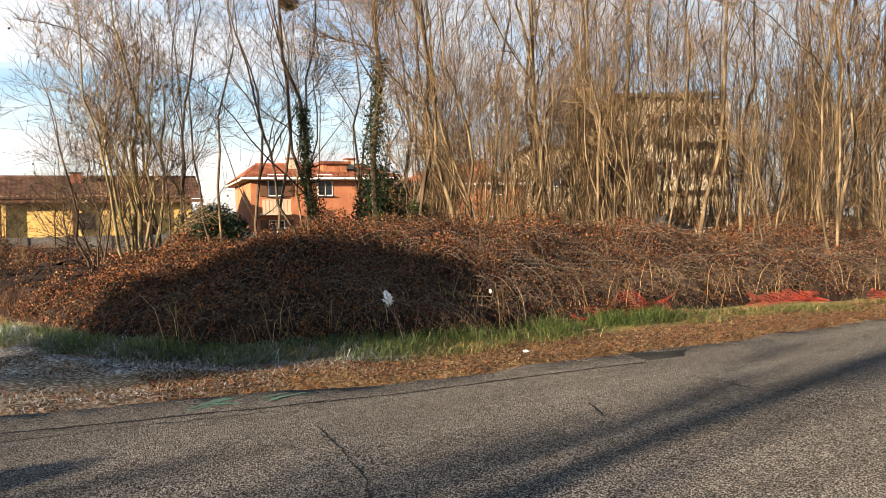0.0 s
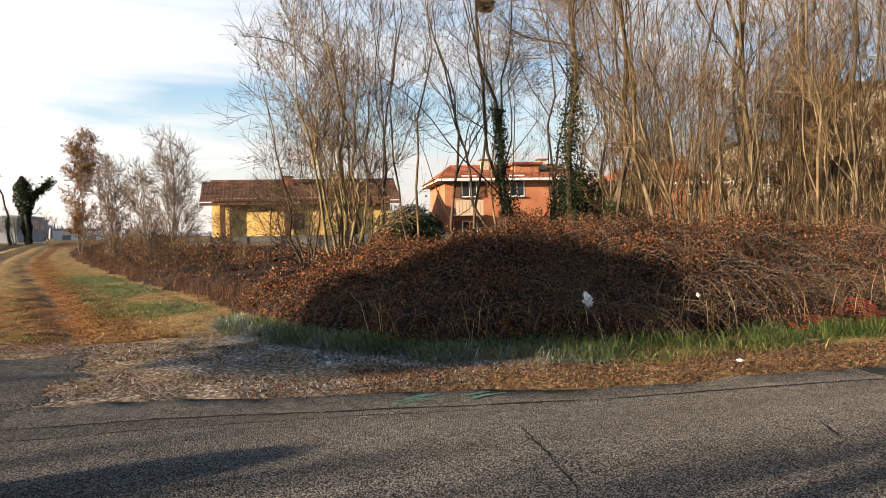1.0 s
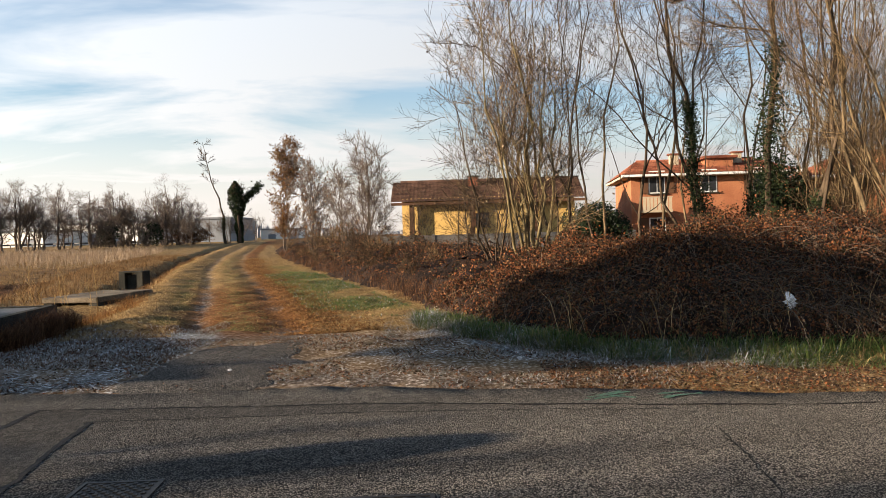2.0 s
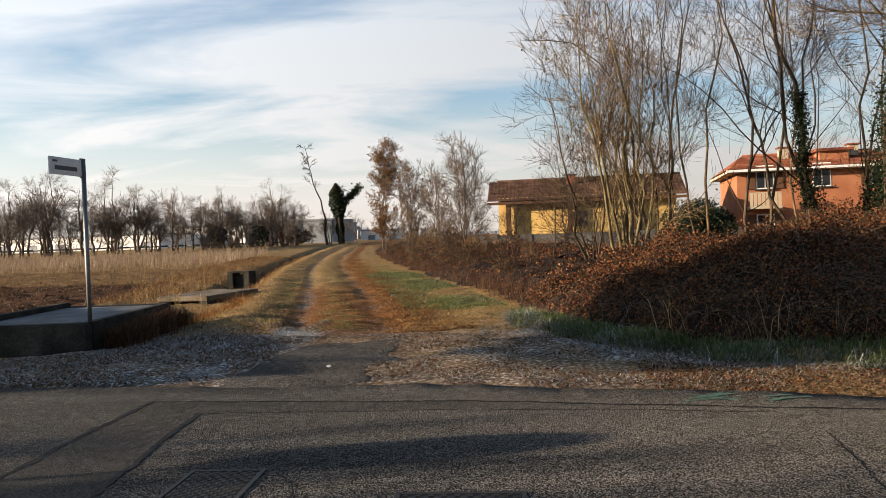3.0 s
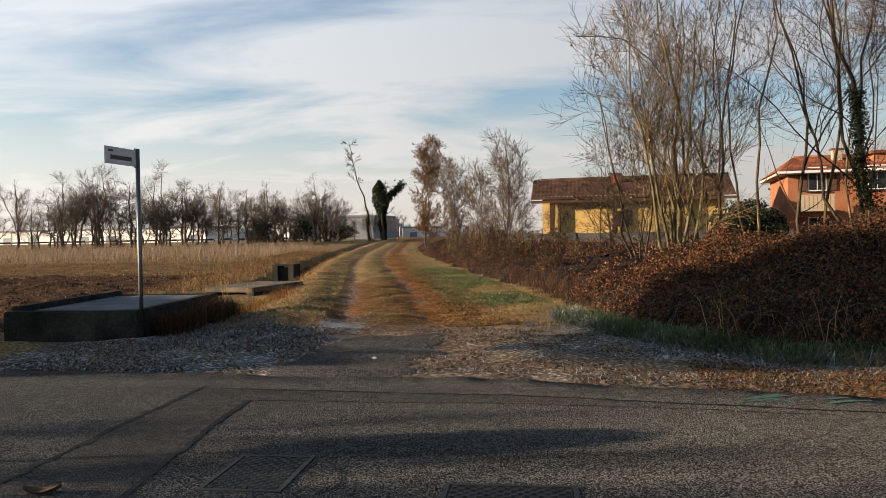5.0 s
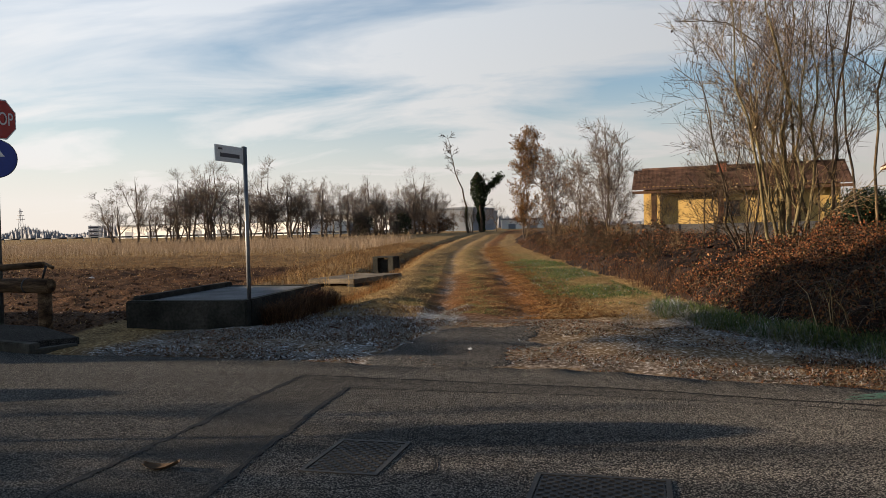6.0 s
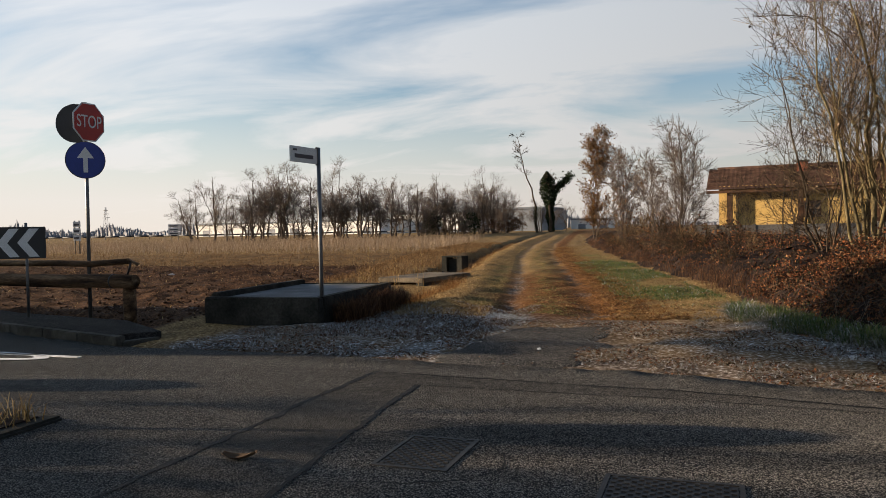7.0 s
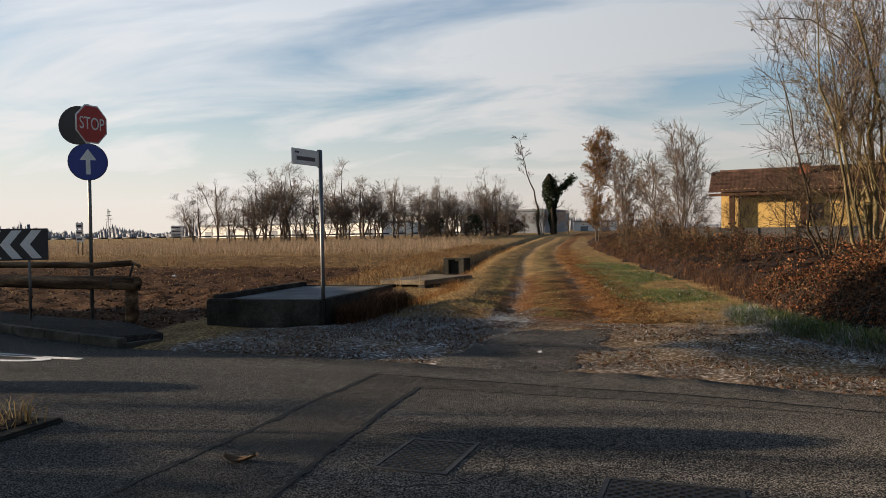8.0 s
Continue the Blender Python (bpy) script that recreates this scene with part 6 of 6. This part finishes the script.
def farmhouse():
    t = thing("farmhouse", "low yellow farmhouse with a dark tiled roof and porch", "house", (0.2, 48.0, float(ground_z(0.2, 48.0))), -8)
    w, d, e, r = 10.5, 8.0, 3.55, 4.8
    wall = part("wall", box("wall", (0, 0.0, -0.3), (w, 0.25, e), M_YELLOW), t)
    part("wall", box("wall", (0, d - 0.25, -0.3), (w, d, e), M_YELLOW), t)
    for x in (0.0, w - 0.25):
        bm = bmesh.new()
        vs = [bm.verts.new((x + q, y, z)) for q in (0, 0.25) for y, z in ((0.26, -0.3), (d - 0.26, -0.3), (d - 0.26, e), (d / 2, r - 0.12), (0.26, e))]
        bm.faces.new(vs[:5][::-1])
        bm.faces.new(vs[5:])
        for i in range(5):
            j = (i + 1) % 5
            bm.faces.new((vs[i], vs[j], vs[j + 5], vs[i + 5]))
        bmesh.ops.recalc_face_normals(bm, faces=list(bm.faces))
        part("gable_wall", mesh_bm("gable_wall", bm, M_YELLOW), t)
    roof = part("roof", roof_tiles("roof", (-0.6, -0.7, e - 0.25), (w + 0.6, -0.7, e - 0.25), (w + 0.6, d / 2, r), (-1.1, d / 2, r), M_TILE_DARK), t, "dark weathered tiles")
    part("roof", roof_tiles("roof", (w + 0.6, d + 0.6, e - 0.2), (-0.6, d + 0.6, e - 0.2), (-0.6, d / 2, r), (w + 0.6, d / 2, r), M_TILE_DARK), t)
    part("eave_board", box("eave_board", (-0.6, -0.66, e - 0.42), (w + 0.6, -0.56, e - 0.26), M_SHUTTER), roof)
    part("ridge_cap", rod("ridge_cap", (-0.6, d / 2, r + 0.03), (w + 0.6, d / 2, r + 0.03), 0.10, 0.10, M_TILE_DARK, 10), roof)
    ch = part("chimney", box("chimney", (4.0, 2.6, 3.9), (4.6, 3.1, 4.95), M_TILE_RED, 0.02), roof, "small brick chimney")
    part("chimney_cap", box("chimney_cap", (3.92, 2.52, 4.95), (4.68, 3.18, 5.03), M_KERB), ch)
    for x in (0.5, 4.2, 8.0):
        part("porch_pillar", box("porch_pillar", (x, -0.45, -0.3), (x + 0.28, -0.17, e - 0.4), M_SHUTTER, 0.01), t)
    window(t, 4.9, 0.0, 1.75, 0.9, 0.85, False, M_SHUTTER)
    door = part("door", box("door", (7.6, -0.06, -0.05), (8.5, -0.003, 2.05), M_SHUTTER, 0.005), t)
    part("knob", box("knob", (8.35, -0.10, 1.0), (8.40, -0.065, 1.05), M_STEEL), door)


farmhouse()
gw = thing("boundary_wall", "long low grey boundary wall before the farmhouse", "wall", (0, 0, 0), kind="structure")
z0 = float(ground_z(4, 43))
for k in range(8):
    x0 = -1.9 + 1.9 * k
    part("wall_panel", box("wall_panel", (x0, 43.0, z0 - 0.3), (x0 + 1.86, 43.14, z0 + 1.35), M_GREYWALL, 0.01), gw)
    part("wall_pier", box("wall_pier", (x0 - 0.09, 42.97, z0 - 0.3), (x0 + 0.05, 43.18, z0 + 1.40), M_GREYWALL, 0.01), gw)


def villa(name, label, at, turn, w, d, e, r, storeys, hip=2.6, balcony=True):
    t = thing(name, label, "house", (at[0], at[1], float(ground_z(*at))), turn)
    part("wall", box("wall", (0, 0, -0.3), (w, 0.3, e), M_SALMON), t)
    part("wall", box("wall", (0, d - 0.3, -0.3), (w, d, e), M_SALMON), t)
    part("wall", box("wall", (0, 0.302, -0.3), (0.3, d - 0.302, e), M_SALMON), t)
    part("wall", box("wall", (w - 0.3, 0.302, -0.3), (w, d - 0.302, e), M_SALMON), t)
    o = 0.6
    lo = [(-o, -o, e), (w + o, -o, e), (w + o, d + o, e), (-o, d + o, e)]
    ra, rb = (hip, d / 2, r), (w - hip, d / 2, r)
    roof = part("roof", roof_tiles("roof", lo[0], lo[1], rb, ra, M_TILE_RED), t, "terracotta tiles")
    part("roof", roof_tiles("roof", lo[2], lo[3], ra, rb, M_TILE_RED), t)
    part("roof", roof_tiles("roof", lo[3], lo[0], ra, (hip, d / 2 + 0.01, r), M_TILE_RED), t)
    part("roof", roof_tiles("roof", lo[1], lo[2], (w - hip, d / 2 + 0.01, r), rb, M_TILE_RED), t)
    part("soffit", box("soffit", (-o, -o, e - 0.16), (w + o, d + o, e - 0.02), M_CREAM), roof)
    part("gutter", box("gutter", (-o - 0.06, -o - 0.10, e - 0.12), (w + o + 0.06, -o - 0.003, e + 0.02), M_WHITE), roof, "pale gutter")
    part("ridge_cap", rod("ridge_cap", ra, rb, 0.12, 0.12, M_TILE_RED, 10), roof)
    for x in (w * 0.30, w * 0.72):
        ch = part("chimney", box("chimney", (x, d * 0.28, r - 1.3), (x + 0.55, d * 0.28 + 0.5, r + 0.25), M_CREAM, 0.02), roof)
        part("chimney_cap", box("chimney_cap", (x - 0.1, d * 0.28 - 0.1, r + 0.25), (x + 0.65, d * 0.28 + 0.6, r + 0.34), M_TILE_RED), ch)
    dh = part("dormer", prism("dormer", [(w * 0.52, d * 0.15), (w * 0.52 + 1.6, d * 0.15), (w * 0.52 + 1.6, d * 0.5), (w * 0.52, d * 0.5)], e + 0.35, r - 0.15, M_SALMON), roof)
    part("dormer_roof", prism("dormer_roof", [(w * 0.52 - 0.25, d * 0.12), (w * 0.52 + 1.85, d * 0.12), (w * 0.52 + 1.85, d * 0.52), (w * 0.52 - 0.25, d * 0.52)], r - 0.145, r + 0.02, M_TILE_RED), dh)
    n = max(2, int(w / 2.6))
    for s in range(storeys):
        for k in range(n):
            x = w * (k + 0.5) / n
            window(t, x, 0.0, s * 2.9 + 0.9 - 0.25 * (storeys - 1), 1.0, 1.4, k % 2 == 0)
    if balcony:
        b = part("balcony", box("balcony", (0.5, -1.2, 2.35), (2.3, -0.003, 2.50), M_CREAM, 0.01), t, "white railed balcony")
        part("handrail", box("handrail", (0.5, -1.2, 3.25), (2.3, -1.14, 3.31), M_CREAM), b)
        for k in range(8):
            x = 0.53 + k * 0.222
            part("panel", box("panel", (x, -1.185, 2.50), (x + 0.17, -1.155, 3.25), M_CREAM), b)
    return t


villa("villa", "orange-rendered villa with terracotta hip roof and white balcony", (14.5, 47.9), -9, 9.4, 8.0, 4.7, 5.85, 2, 0.9)
villa("villa", "orange-rendered house with terracotta roof behind trees", (26.5, 47.6), -12, 7.5, 7.5, 4.4, 6.0, 2, 2.4, False)


def apartments():
    t = thing("apartment_building", "cream apartment building with a tan roof behind the wood", "building", (33, 43.5, 0), -28)
    part("wall", box("wall", (0, 0, -0.3), (7.5, 9, 6.6), M_CREAM), t)
    part("wall", box("wall", (7.503, -1.0, -0.3), (13.6, 9.6, 9.8), M_CREAM), t)
    part("roof", box("roof", (-0.4, -0.4, 6.603), (7.5, 9.4, 6.85), M_TILE_DARK, 0.02), t)
    part("roof", roof_tiles("roof", (7.0, -1.6, 9.8), (14.2, -1.6, 9.8), (14.2, 4.3, 11.1), (7.0, 4.3, 11.1), M_CONC), t)
    part("roof", roof_tiles("roof", (14.2, 10.2, 9.8), (7.0, 10.2, 9.8), (7.0, 4.3, 11.1), (14.2, 4.3, 11.1), M_CONC), t)
    for s in range(3):
        for k in range(2):
            window(t, 9.0 + k * 3.0, -1.0, 0.9 + s * 3.2, 1.1, 1.5, True)
    for s in range(2):
        for k in range(2):
            window(t, 2.0 + k * 3.4, 0.0, 0.9 + s * 3.1, 1.1, 1.5, True)
    for s in range(1, 3):
        b = part("balcony", box("balcony", (8.2, -2.2, s * 3.2 + 0.3), (12.8, -1.003, s * 3.2 + 0.48), M_CREAM), t)
        part("parapet", box("parapet", (8.2, -2.2, s * 3.2 + 0.48), (12.8, -2.1, s * 3.2 + 1.35), M_CREAM), b)


apartments()


# ---- the far side of the field ----
def warehouse(x, y, turn, w, d, h, material, label, doors=4):
    t = thing("warehouse", label, "building", (x, y, 0.4), turn, group="far sheds")
    part("wall", box("wall", (0, 0, -1), (w, d, h), material), t)
    part("parapet", box("parapet", (-0.3, -0.3, h + 0.003), (w + 0.3, d + 0.3, h + 0.45), M_GREYCLAD), t)
    for k in range(doors):
        x0 = w * (k + 0.35) / doors
        part("loading_door", box("loading_door", (x0, -0.06, -0.5), (x0 + w / doors * 0.35, -0.003, h * 0.55), M_GREYCLAD), t)
    for k in range(int(w / 5)):
        part("cladding_rib", box("cladding_rib", (k * 5.0, -0.12, h * 0.6), (k * 5.0 + 0.25, -0.003, h), material), t)


warehouse(-140, 186, -8, 62, 20, 3.4, M_WAREHOUSE, "long low white shed across the field", 8)
warehouse(-82, 192, -8, 24, 18, 5.0, M_WAREHOUSE, "white shed across the field", 4)
warehouse(-58, 190, -6, 18, 18, 5.6, M_GREYCLAD, "dark grey shed across the field", 3)
warehouse(-60, 250, 4, 13, 16, 6.0, M_GREYCLAD, "grey-blue shed at the end of the track", 2)
warehouse(-46, 262, 4, 14, 12, 3.2, M_WAREHOUSE, "white shed at the end of the track", 2)


def far_barrier():
    """A low dark road barrier along the far edge of the field."""
    t = thing("road_barrier", "long low dark road barrier beyond the field", "barrier", (0, 0, 0), kind="structure")
    a, b = np.array([-190, 118.0]), np.array([-38, 136.0])
    n = 46
    for k in range(n):
        p, q = a + (b - a) * k / n, a + (b - a) * (k + 0.97) / n
        part("rail", rod("rail", (*p, 1.15), (*q, 1.15), 0.16, 0.16, M_DARKSTEEL, 5), t)
        part("stake", rod("stake", (*p, 0.0), (*p, 1.1), 0.08, 0.08, M_DARKSTEEL, 5), t)


far_barrier()


def far_sign(x, y, h, w, panels, label):
    t = thing("roadside_panel", label, "road sign", (x, y, float(ground_z(x, y))), 40, group="signs across the field")
    part("post", rod("post", (-w * 0.3, 0, -0.2), (-w * 0.3, 0, h), 0.06, 0.06, M_STEEL, 6), t)
    part("post", rod("post", (w * 0.3, 0, -0.2), (w * 0.3, 0, h), 0.06, 0.06, M_STEEL, 6), t)
    for k in range(panels):
        z = h - (k + 1) * h * 0.2
        part("panel", box("panel", (-w / 2, -0.12, z), (w / 2, -0.07, z + h * 0.17), M_WHITE), t)
        part("letter_bar", box("letter_bar", (-w * 0.4, -0.13, z + h * 0.05), (w * 0.3, -0.121, z + h * 0.11), M_LETTER), t)


far_sign(-68.3, 86.2, 2.5, 1.5, 3, "stack of white direction panels across the field")
far_sign(-49.1, 49.9, 2.7, 0.55, 3, "narrow grey panel on a post in the field")


def pylon():
    # shares the woods' haze-tinted grey in place of a steel colour
    t = thing("power_pylon", "distant lattice power pylon in a haze-tinted grey", "pylon", (-611, 661, 0))
    for sx in (-1, 1):
        for sy in (-1, 1):
            part("leg", rod("leg", (sx * 2.4, sy * 2.4, 0), (sx * 0.4, sy * 0.4, 31), 0.28, 0.2, M_HAZE_GREY, 4), t)
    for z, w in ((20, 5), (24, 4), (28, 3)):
        part("crossarm", rod("crossarm", (-w, 0, z), (w, 0, z), 0.3, 0.3, M_HAZE_GREY, 4), t)
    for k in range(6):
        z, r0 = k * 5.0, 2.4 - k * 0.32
        part("brace", rod("brace", (-r0, -r0, z), (r0 - 0.3, -r0 + 0.3, z + 5), 0.16, 0.16, M_HAZE_GREY, 4), t)


pylon()


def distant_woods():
    """Woodland on the horizon, haze painted into its grey: clumps of upright strokes and crowns with a broken outline.
    """
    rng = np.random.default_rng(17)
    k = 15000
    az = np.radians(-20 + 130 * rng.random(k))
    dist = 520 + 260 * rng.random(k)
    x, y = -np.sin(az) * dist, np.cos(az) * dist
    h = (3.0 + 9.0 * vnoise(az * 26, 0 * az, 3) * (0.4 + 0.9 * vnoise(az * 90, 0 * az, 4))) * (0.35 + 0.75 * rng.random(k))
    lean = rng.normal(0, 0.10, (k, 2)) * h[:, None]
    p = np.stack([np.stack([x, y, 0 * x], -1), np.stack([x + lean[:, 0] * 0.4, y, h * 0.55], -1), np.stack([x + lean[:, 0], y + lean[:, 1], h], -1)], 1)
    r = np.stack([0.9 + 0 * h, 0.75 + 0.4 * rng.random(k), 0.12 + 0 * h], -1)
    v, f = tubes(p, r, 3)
    solo("distant_woods", mesh_np("distant_woods", v, [f], M_HAZE_GREY), "woodland along the horizon in a grey tinted for haze", "backdrop", "stuff")


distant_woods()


# ---- unseen things, added out of view to throw the long shadows ----
def shadow_house():
    # assumed building, its outline fitted to the edge of the shadow it throws
    t = thing("neighbour_house", "unseen low house with a tiled lean-to roof, added to cast shade", "house", (-33, 0.0, 0), 12)
    line = ((2.0, -0.3), (7.55, -0.3), (7.55, 4.2), (3.6, 4.62), (2.0, 4.7))
    n = len(line)
    bm = bmesh.new()
    vs = [bm.verts.new((x, y, z)) for x in (0, 11) for y, z in line]
    bm.faces.new(vs[:n])
    bm.faces.new(vs[n:][::-1])
    for i in range(n):
        k = (i + 1) % n
        bm.faces.new((vs[i], vs[k], vs[k + n], vs[i + n]))
    bmesh.ops.recalc_face_normals(bm, faces=list(bm.faces))
    part("wall", mesh_bm("wall", bm, M_CREAM), t)
    part("lean_to_roof", roof_tiles("lean_to_roof", (11.3, 7.7, 4.22), (-0.3, 7.7, 4.22), (-0.3, 3.6, 4.66), (11.3, 3.6, 4.66), M_TILE_DARK, 0.4), t)


def evergreen(label, x, y, foot, top, wide, k, seed):
    """An added, unseen shadow caster: a dense evergreen on one trunk, egg-shaped, with an uneven outline."""
    rng = np.random.default_rng(seed)
    t = thing("evergreen_tree", label, "tree", (x, y, float(ground_z(x, y))), group="evergreens beyond the junction")
    p, r = stem((0, 0), (0, 0), top * 0.9, 0.16, rng=rng)
    b, q = sprout(p, r, 40, foot / top, 0.95, 60, wide * 0.9, 5, 0.5, 0.4, 0.01, rng=rng)
    v, f = tubes(p, r, 8)
    part("trunk", mesh_np("trunk", v, [f], M_BARK_DARK, True), t)
    v, f = tubes(b, q, 4)
    part("branchwork", mesh_np("branchwork", v, [f], M_BARK_DARK), t, kind="stuff")
    d = unit(rng.normal(size=(k, 3)))
    c = d * rng.random((k, 1)) ** 0.35 * (0.86 + 0.28 * vnoise(d[:, 0] * 4 + 9, d[:, 2] * 4 + d[:, 1] * 3, seed))[:, None]
    c = c * np.array([wide, wide, (top - foot) / 2]) + np.array([0, 0, (top + foot) / 2])
    v, f = scatter_leaves(c, 0.26, rng)
    part("crown", mesh_np("crown", v, f, M_EVERGREEN), t, kind="stuff")


shadow_house()
# crowns placed and sized for the shade they drop on brambles and road
evergreen("broad dark evergreen added out of view to shade the brambles", -22.9, 4.9, 5.3, 7.6, 2.35, 5500, 241)
evergreen("narrow dark columnar evergreen added out of view for a road shadow", -24.2, -2.2, 0.4, 8.6, 0.16, 650, 242)
for k in range(4):
    evergreen("low dense evergreen bush added out of view to darken the road", -15.3 - 0.14 * k, -0.3 + 0.62 * k, 0.1, 3.1 - 0.1 * k, 0.5, 1500, 243 + k)
# trees out of view, assumed from the streaked shadows on the road
SIDE = "garden trees beyond the junction"
for k, (x, y, h) in enumerate([(-24, -2.6, 8.5), (-27, -6.2, 9.5), (-31, -8.6, 10.5), (-22, -8.0, 8.0), (-36, -14.5, 11), (-19.5, -0.6, 7.0)]):
    tree("tree", "bare tree out of view, placed to streak the road with shadow", (x, y), (0, 0), h, 0.20, 9, 36, 0.2, 0.30, 0.9, (3, 2), M_BARK_DARK, M_TWIG_DARK, 200 + k, group=SIDE, stems=2, fan=0.06, tip=0.014)


# unseen shrubs, added to break up the sun on the near road
for k in range(6):
    x, y = -15.5 - 2.2 * (k % 2), -0.6 + 0.62 * k
    tree("unseen_shrub", "bare twiggy shrub added out of view to dapple the road", (x, y), (0, 0), 3.3 + 0.3 * (k % 3), 0.06, 12, 36, 0.06, 0.36, 0.9, (5, 5), M_BARK_DARK, M_TWIG_DARK, 230 + k, "shrub", "hedge beyond the junction", stems=2, fan=0.15, tip=0.010)


# ---- litter and the orange net ----
def net(x0, y0, x1, y1, h, label, seed):
    """A sagging strip of plastic mesh fence in the brambles."""
    rng = np.random.default_rng(seed)
    ln = math.hypot(x1 - x0, y1 - y0)
    n, m = int(ln / 0.055), int(h / 0.05)
    u, w = np.linspace(0, 1, n), np.linspace(0, 1, m)
    U, W = np.meshgrid(u, w)
    top = h * (0.35 + 0.85 * vnoise(U * ln * 1.8, 0 * U, seed)) * (1 - 0.4 * vnoise(U * ln * 5, 0 * U, seed + 1))
    off = (vnoise(U * ln * 3, W * 2, seed + 2) - 0.5) * 0.28 - 0.10 * (1 - W)
    X = x0 + (x1 - x0) * U
    Y = y0 + (y1 - y0) * U + off
    Z = ground_z(X, Y) + 0.02 + W * top
    P = np.stack([X, Y, Z], -1)
    t = thing("plastic_net", label, "net fence", (0, 0, 0), group="fallen orange netting")
    v, f = tubes(P, np.full((m, n), 0.0045), 4)
    part("mesh_weft", mesh_np("mesh_weft", v, [f], M_NET), t, kind="stuff")
    v, f = tubes(P.transpose(1, 0, 2), np.full((n, m), 0.004), 4)
    part("mesh_warp", mesh_np("mesh_warp", v, [f], M_NET), t, kind="stuff")


net(7.75, 9.28, 9.75, 9.14, 0.55, "fallen orange plastic mesh fence under the brambles", 3)
net(11.4, 8.98, 13.1, 8.74, 0.48, "fallen orange plastic mesh fence under the brambles", 5)
net(13.7, 8.20, 15.2, 7.95, 0.26, "fallen orange plastic mesh fence under the brambles", 8)


def crumple(name, at, size, material, label, category, seed, flat=1.0):
    bm = bmesh.new()
    bmesh.ops.create_icosphere(bm, subdivisions=3, radius=size)
    for v in bm.verts:
        q = v.co.normalized()
        v.co = v.co * (0.45 + 1.7 * abs(noise.noise(q * 2.6 + Vector((seed, 0, 0)))) + 0.6 * noise.noise(q * 5 + Vector((0, seed, 0))))
        v.co.z *= flat
    bmesh.ops.translate(bm, verts=list(bm.verts), vec=at)
    return solo(name, mesh_bm(name, bm, material), label, category)


crumple("plastic_bag", (4.66, 9.22, 0.60), 0.06, M_BAG, "crumpled white plastic bag caught in the brambles", "bag", 3, 1.3)
crumple("plastic_scrap", (6.2, 9.12, 0.62), 0.022, M_BAG, "small white plastic scrap in the brambles", "litter", 6)
crumple("plastic_scrap", (5.6, 7.5, 0.05), 0.035, M_BAG, "white plastic scrap on the verge", "litter", 9, 0.4)
crumple("stone", (1.35, 9.2, 0.04), 0.028, M_BAG, "pale stone in the frosted grass", "stone", 11, 0.7)
crumple("stone", (-1.98, 8.95, 0.06), 0.022, M_BAG, "pale pebble on the asphalt apron", "stone", 12, 0.6)
crumple("plastic_scrap", (7.35, 8.35, 0.05), 0.06, M_LITTERLEAF, "orange-brown scrap on the verge", "litter", 14, 0.35)
crumple("white_stone", (-18.0, 22.5, 0.05), 0.08, M_BAG, "white stone on the ploughed soil", "stone", 15, 0.8)
bm = bmesh.new()
g = [[bm.verts.new((-2.95 + 0.13 * (i / 8 - 0.5) * 2, 4.29 + 0.055 * (j / 4 - 0.5) * 2 * math.sin(math.pi * (0.1 + 0.8 * i / 8)), 0.018 + 0.035 * (i / 8 - 0.4) ** 2 * 4 + 0.02 * (j / 4 - 0.5) ** 2 * 4)) for j in range(5)] for i in range(9)]
for i in range(8):
    for j in range(4):
        bm.faces.new((g[i][j], g[i + 1][j], g[i + 1][j + 1], g[i][j + 1]))
solo("fallen_leaf", mesh_bm("fallen_leaf", bm, M_LITTERLEAF), "curled dry brown leaf on the asphalt", "leaf")
